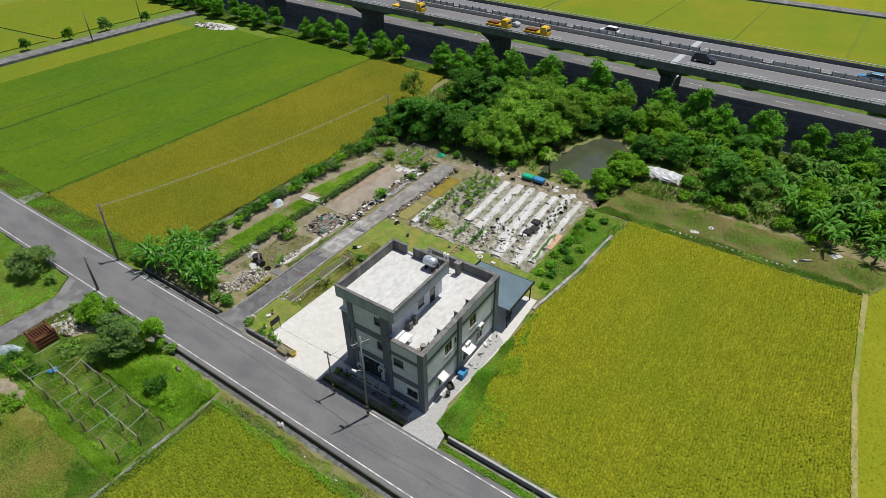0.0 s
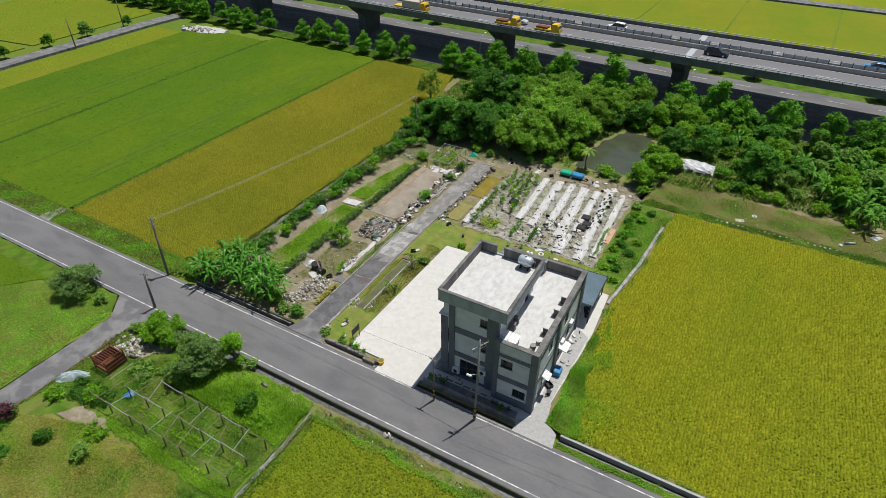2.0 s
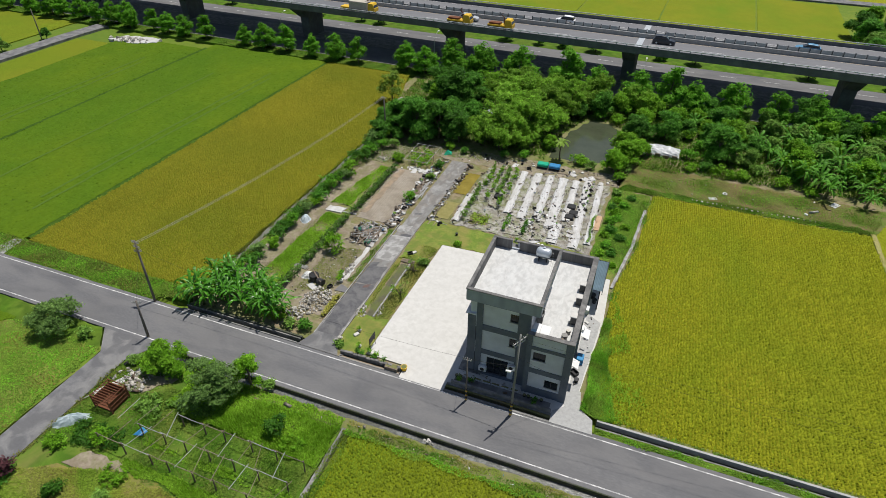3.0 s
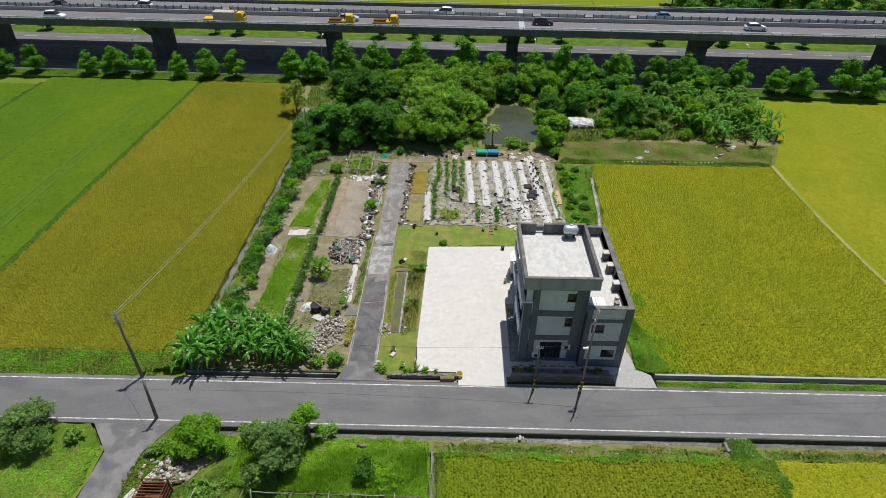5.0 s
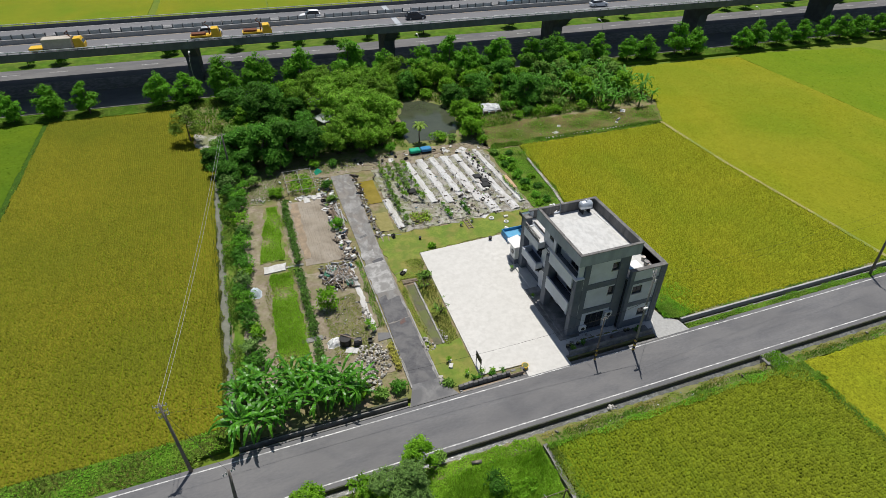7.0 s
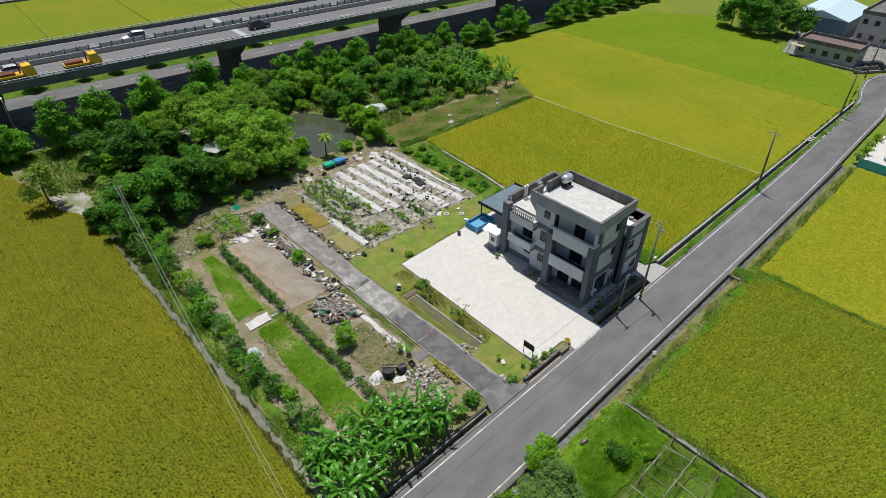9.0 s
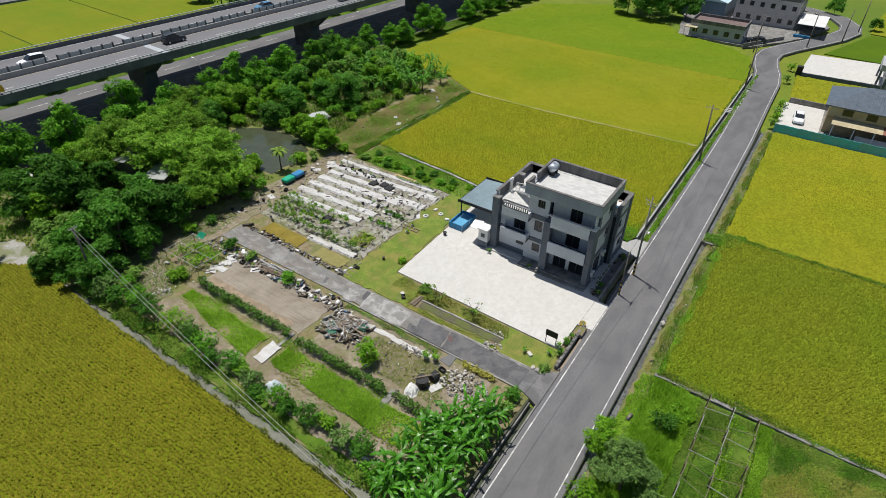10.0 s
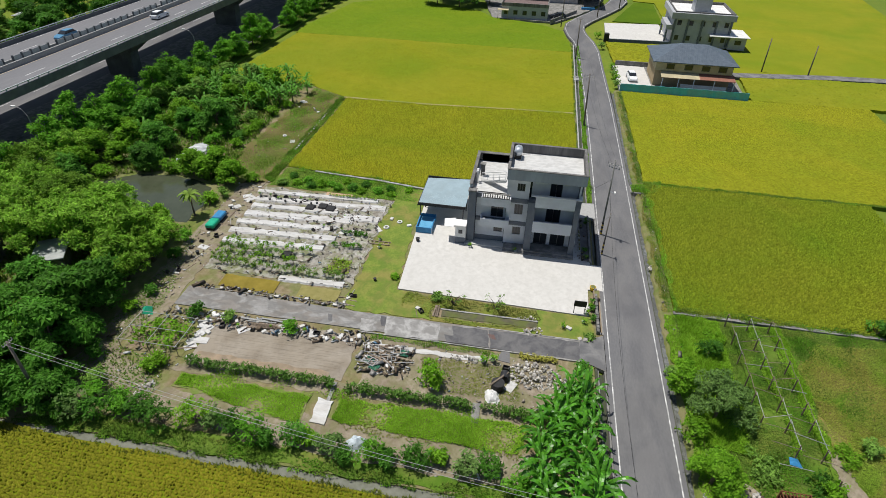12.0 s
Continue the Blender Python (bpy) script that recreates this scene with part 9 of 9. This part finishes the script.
g.f += [(k * na + j, k * na + j + 1, (k + 1) * na + j + 1, (k + 1) * na + j) for k in range(10) for j in range(na - 1)] + [tuple(range(na)), tuple(range(10 * na, 11 * na))[::-1]]
part("cover", g, mat("grey_plastic", (0.5, 0.51, 0.52), (0.68, 0.69, 0.69), 1.5, 0.45, 0.3, 4, big=((0.3, 0.32, 0.33), 0.9, 0.6, 0.1)), hut)
for k in range(4):
    part("board", Geo().bevel(-19.8 + k * 1.35, -18.9 + k * 1.35, 84.0, 84.15, -0.1, 0.5 + 0.15 * (k % 2), 0.02), M_WOOD, hut, "weathered side board")
for i, (x, y, s, leaf) in enumerate(((-23.4, 80.6, 1.5, M_LEAF_LIME), (-22.0, 83.4, 1.7, M_LEAF_STREET), (-22.2, 86.6, 1.6, M_LEAF_LIME), (-23.2, 89.6, 1.4, M_LEAF_GREY), (-24.4, 77.2, 1.2, M_LEAF_STREET), (-22.6, 77.2, 1.4, M_LEAF_GREY), (-29.2, 77.0, 0.9, M_LEAF_LIME), (-36.4, 80.5, 1.0, M_LEAF_DARK), (-25.8, 95.4, 1.4, M_LEAF_LIME), (-29.0, 96.0, 1.5, M_LEAF_STREET), (-12.6, 81.2, 1.0, M_LEAF_LIME), (-10.6, 82.0, 1.3, M_LEAF_DARK), (-8.4, 81.4, 1.1, M_LEAF_LIME), (-6.6, 81.0, 0.9, M_LEAF_LIME), (-4.8, 81.2, 1.0, M_LEAF_LIME), (-13.2, 84.8, 1.5, M_LEAF_STREET), (-9.8, 85.2, 1.6, M_LEAF_STREET), (-6.2, 86.0, 1.5, M_LEAF_GREY), (-2.6, 83.2, 1.3, M_LEAF_GREY), (0.6, 80.8, 1.3, M_LEAF_LIME), (2.0, 83.6, 1.4, M_LEAF_DARK), (-16.0, 90.0, 1.7, M_LEAF_GREY), (-11.8, 89.6, 1.6, M_LEAF_STREET), (-7.4, 90.4, 1.7, M_LEAF_LIME), (-3.4, 88.0, 1.6, M_LEAF_GREY), (4.6, 79.4, 1.0, M_LEAF_LIME), (-20.2, 90.5, 1.5, M_LEAF_DARK), (-21.4, 66.0, 0.6, M_LEAF_STREET), (-20.9, 57.4, 0.7, M_LEAF_DARK), (-20.6, 60.4, 0.5, M_LEAF_LIME), (-21.6, 53.6, 0.7, M_LEAF_DARK), (-20.4, 68.6, 0.6, M_LEAF_DARK), (-23.0, 73.8, 1.0, M_LEAF_LIME), (-22.9, 64.9, 0.7, M_LEAF_DARK), (-22.2, 63.6, 0.9, M_LEAF_LIME), (-21.8, 62.3, 0.6, M_LEAF_STREET), (-22.8, 60.9, 0.8, M_LEAF_STREET), (-22.3, 58.9, 0.9, M_LEAF_DARK), (-23.0, 57.4, 0.6, M_LEAF_LIME), (-22.5, 55.3, 0.8, M_LEAF_STREET), (-22.9, 53.2, 0.5, M_LEAF_LIME), (-22.8, 69.4, 0.8, M_LEAF_GREY), (-22.4, 67.2, 0.6, M_LEAF_LIME), (-21.2, 51.0, 0.5, M_LEAF_LIME), (-18.0, 92.6, 1.6, M_LEAF_STREET), (-14.0, 93.0, 1.5, M_LEAF_LIME))):
    s *= 0.68 if y < 70 else 1.0
    shrub("wild_shrub", (x, y, -0.1), s, s * 1.35, leaf, 1000 + i, "wild leafy shrub on rough ground", "shrub", "wild shrubs", int(300 + 180 * s), 0.26)
tank = root("water_tank", (-58.3, 103.6, -0.1), "low round grey concrete water tank behind the wood", "tank")
part("ring", Geo().tube([(-58.3, 103.6, -0.1), (-58.3, 103.6, 1.1)], 1.75, 20, False), M_CONC_DARK, tank)
part("rim", Geo().tube([(-58.3, 103.6, 1.1), (-58.3, 103.6, 1.22)], 1.85, 20), M_CONC, tank)
part("water", Geo().tube([(-58.3, 103.6, 1.2), (-58.3, 103.6, 1.235)], 1.6, 20), M_WATER, tank)
roof_m = mat("pale_shed_roof", (0.28, 0.3, 0.29), (0.4, 0.42, 0.41), 1, 0.6, 0.1)
for x, y, a in ((-46.9, 95.1, 20), (-46.9, 86.3, 28), (41.0, 164.0, 8)):
    sh = root("wood_shed", (x, y, 0), "small shed with a pale sheet roof among trees", "shed", "sheds in the wood")
    m = pose(x, y, 0, 0, 0, a)
    part("wall", Geo().box(-1.6, 1.6, -1.2, 1.2, -0.2, 2.7, m), M_CONC_DARK, sh)
    part("roof", Geo().bevel(-2.2, 2.2, -1.7, 1.7, 2.7, 2.85, 0.04, m), roof_m, sh)

def debris(outline, step, z, size, label, seed):
    """Small mixed bits of wood, plastic and stone, too many to count."""
    px, py = scatter(wobble(outline, 0.9, 0.3, seed), step, 1.3)
    n = len(px)
    a = rng.uniform(0, 6.28, n)
    size = size * rng.lognormal(-0.25, 0.5, n)
    l, w, h = size * rng.uniform(0.4, 2.2, n), size * rng.uniform(0.25, 0.8, n), size * rng.uniform(0.15, 0.6, n)
    v = np.zeros((n, 5, 3))
    for k, (sx, sy) in enumerate(((-1, -1), (1, -1), (1, 1), (-1, 1))):
        v[:, k, 0] = px + (sx * l * np.cos(a) - sy * w * np.sin(a)) * 0.5
        v[:, k, 1] = py + (sx * l * np.sin(a) + sy * w * np.cos(a)) * 0.5
        v[:, k, 2] = z + h * rng.uniform(0.2, 1, n)
    v[:, 4] = np.stack([px, py, np.full(n, z - 0.05)], 1)
    f = np.array([[0, 1, 2], [0, 2, 3], [1, 0, 4], [2, 1, 4], [3, 2, 4], [0, 3, 4]])[None] + (np.arange(n) * 5)[:, None, None]
    return thing("debris", (v.reshape(-1, 3), f.reshape(-1, 3)), M_DEBRIS, label, "debris", kind="stuff")


debris([(-52.2, 48.5), (-50.3, 48.5), (-50.2, 71), (-52.4, 71)], 0.33, -0.02, 0.26, "scattered scraps beside the driveway", 201)
debris([(-55.5, 43.5), (-51.6, 43.5), (-51.2, 48.6), (-55.3, 48.8)], 0.3, 0.02, 0.3, "scraps of pipe and board in the scrap heap", 202)
debris([(-57.2, 30), (-50.6, 30), (-50.6, 43), (-57.0, 43)], 0.6, -0.05, 0.16, "scattered pebbles and scraps", 203)
debris([(-44, 52.6), (-24.4, 52.4), (-24.2, 71.4), (-43.8, 70.6)], 0.5, 0.08, 0.17, "garden scraps between the beds", 204)
debris([(-36, 53.6), (-26.5, 53.4), (-26.5, 62.5), (-34, 62.5)], 0.75, 0.04, 0.28, "trays, pots and scraps between the beds", 205)
debris([(-50, 71), (-22, 71.6), (-22, 75.2), (-46, 75.2)], 0.6, -0.03, 0.18, "scraps along the wood's edge", 206)
debris([(-62.5, 65.5), (-56.5, 65.5), (-50.5, 72.5), (-58, 74.5)], 0.65, -0.03, 0.17, "scraps round the trellis", 207)
debris([(-20, 72.6), (10, 72.4), (12, 77.5), (-15, 79)], 2.4, -0.03, 0.24, "litter on the rough ground", 208)
debris([(-47.0, 52), (-46.2, 52), (-46.0, 70), (-46.7, 70)], 0.3, -0.02, 0.28, "scraps along the driveway's edge", 209)
debris([(-65.3, 30.5), (-62.6, 30.5), (-62.6, 65), (-65.0, 70)], 1.3, -0.04, 0.16, "stones and twigs on the bank", 210)
debris([(-66.3, 12.5), (-60.5, 14), (-59.5, 17), (-66, 16.6)], 0.5, -0.05, 0.26, "rubble and scraps beside the lane", 211)
debris([(-33.5, 25.95), (-23.6, 25.95), (-23.6, 28.0), (-33.4, 28.0)], 0.5, 0.06, 0.2, "odds and ends on the shaded front strip", 212)
debris([(-22.4, 28), (-21.6, 28), (-21.3, 41), (-22.4, 41)], 0.7, 0.06, 0.2, "odds and ends along the side wall", 213)
debris([(-64.4, 17.4), (20, 17.4), (20, 18.5), (-64.4, 18.5)], 0.9, -0.05, 0.16, "stones on the ditch bank", 214)

# ---- southern plot ----
tre = root("vine_trellis", (-51, 10, 0), "bare pole trellis of rough posts and bamboo rails", "trellis")
rows = {8.1: (-60.6, -57.8, -54.8, -52.9, -50.2, -48.0, -44.8, -42.3), 10.2: (-57.8, -55.2, -52.9, -50.3, -47.7, -45.2, -42.3), 12.3: (-55.0, -52.5, -50.3, -47.4, -44.8, -42.0)}
for y, xs in rows.items():
    for x in xs:
        h = 1.55 + 0.12 * math.sin(x * 3)
        part("post", Geo().tube([(x, y, -0.2), (x + 0.06, y + 0.04, h)], [0.07, 0.055], 6), M_BARK, tre)
    for a, b in zip(xs, xs[1:]):
        part("rail", Geo().tube([(a - 0.2, y + 0.05, 1.5), ((a + b) / 2, y, 1.44), (b + 0.2, y - 0.05, 1.52)], 0.028, 5), M_POLEPALE if (int(a) % 2) else M_WOOD, tre)
q = random.Random(5)
for k in range(20):
    x = -60 + k * 0.92
    y0 = 8.1 if k % 2 else 10.2
    part("cross_pole", Geo().tube([(x, y0 - 0.2, 1.55), (x + q.uniform(-0.9, 0.9), y0 + 2.3, 1.6)], 0.026, 5), M_WOOD if k % 3 else M_POLEPALE, tre)
# shade-dark weeds, mounds and hedge round the trellis plot
for k, (x, y, w, d, m) in enumerate(((-61.5, 8.5, 3.2, 1.6, M_LEAF_DARK), (-57.0, 5.6, 1.6, 0.8, M_LEAF_LIME), (-59.0, 13.0, 2.2, 1.4, M_LEAF_GREY), (-64.5, 6.6, 1.4, 1.2, M_LEAF_LIME), (-66.0, 3.0, 1.0, 2.0, M_LEAF_DARK), (-66.2, -1.5, 1.0, 2.2, M_LEAF_GREY), (-63.0, 0.0, 1.6, 1.2, M_LEAF_DARK), (-60.5, -2.0, 1.8, 1.2, M_LEAF_GREY), (-44.5, 14.2, 0.9, 0.9, M_LEAF_LIME), (-54.5, 14.4, 1.2, 0.9, M_LEAF_GREY))):
    ob = root("weed_mound", (x, y, -0.1), "low tangled mound of leafy weeds", "weeds", "weed mounds")
    rr = random.Random(1200 + k)
    part("foliage", leaf_cloud([(x + rr.uniform(-w, w) * 0.7, y + rr.uniform(-d, d) * 0.7, 0.12, rr.uniform(0.35, 0.7), rr.uniform(0.35, 0.7), rr.uniform(0.25, 0.45)) for _ in range(int(6 + 3 * w * d))], int(220 * w * d + 150), 0.2, 1200 + k, 0.6, 1.5), m, ob)
cage = root("rusty_cage", (-63.2, 12.0, 0), "rusted open iron cage standing in the grass", "cage")
for x in (-64.4, -62.3):
    for y in (11.0, 13.1):
        part("corner_post", Geo().box(x - 0.05, x + 0.05, y - 0.05, y + 0.05, -0.2, 1.7), M_RUST, cage)
for k in range(9):
    part("bar", Geo().box(-64.4, -62.3, 11.0 + k * 0.26, 11.06 + k * 0.26, 1.62, 1.68), M_RUST, cage)
for z in (0.3, 0.75, 1.2, 1.6):
    for y in (10.98, 13.08):
        part("bar", Geo().box(-64.4, -62.3, y, y + 0.05, z, z + 0.06), M_RUST, cage)
    for x in (-64.42, -62.32):
        part("bar", Geo().box(x, x + 0.05, 11.0, 13.1, z, z + 0.06), M_RUST, cage)
part("floor", Geo().box(-64.3, -62.4, 11.1, 13.0, -0.1, 0.1), M_RUST, cage)
for x in (-64.38, -62.36):
    part("side_panel", Geo().box(x, x + 0.03, 11.05, 13.05, 0.1, 1.2), M_RUST, cage, "rusted sheet side")
part("side_panel", Geo().box(-64.35, -62.36, 13.03, 13.06, 0.1, 1.2), M_RUST, cage, "rusted sheet side")
thing("blue_tarpaulin", Geo().add([(-58.7, 9.8, -0.02), (-57.8, 10.0, 0.05), (-57.7, 10.6, -0.02), (-58.5, 10.8, 0.04), (-58.2, 10.3, 0.3)], [(0, 1, 4), (1, 2, 4), (2, 3, 4), (3, 0, 4)]), M_BLUE, "crumpled blue tarpaulin on the grass", "tarpaulin")
lumpy(-65.4, 9.0, 1.5, 0.6, 0.7, 40, mat("grey_sheet", (0.3, 0.38, 0.4), (0.48, 0.55, 0.57), 2, 0.5, 0.3, 4), "long pile under a pale grey-blue sheet", 3)
thing("worn_path", Geo().prism(wobble([(-62.5, 5.4), (-56.5, 6.2), (-55.5, 7.2), (-61, 7.2)], 0.6, 0.25, 99), -0.2, -0.05), M_DIRT, "worn bare patch of ground", "ground", kind="structure")
thing("bare_patch", Geo().prism(wobble([(-65.5, 13), (-61.5, 14), (-59.5, 16.6), (-64, 16.2)], 0.6, 0.3, 100), -0.2, -0.06), M_DIRT, "bare stony patch beside the lane", "ground", kind="structure")
for k in range(10):
    drop(("plank", "pipe", "sheet")[k % 3], -66.2 + k * 0.28, 11.6 + k * 0.5, -0.05, 62, 0.7)
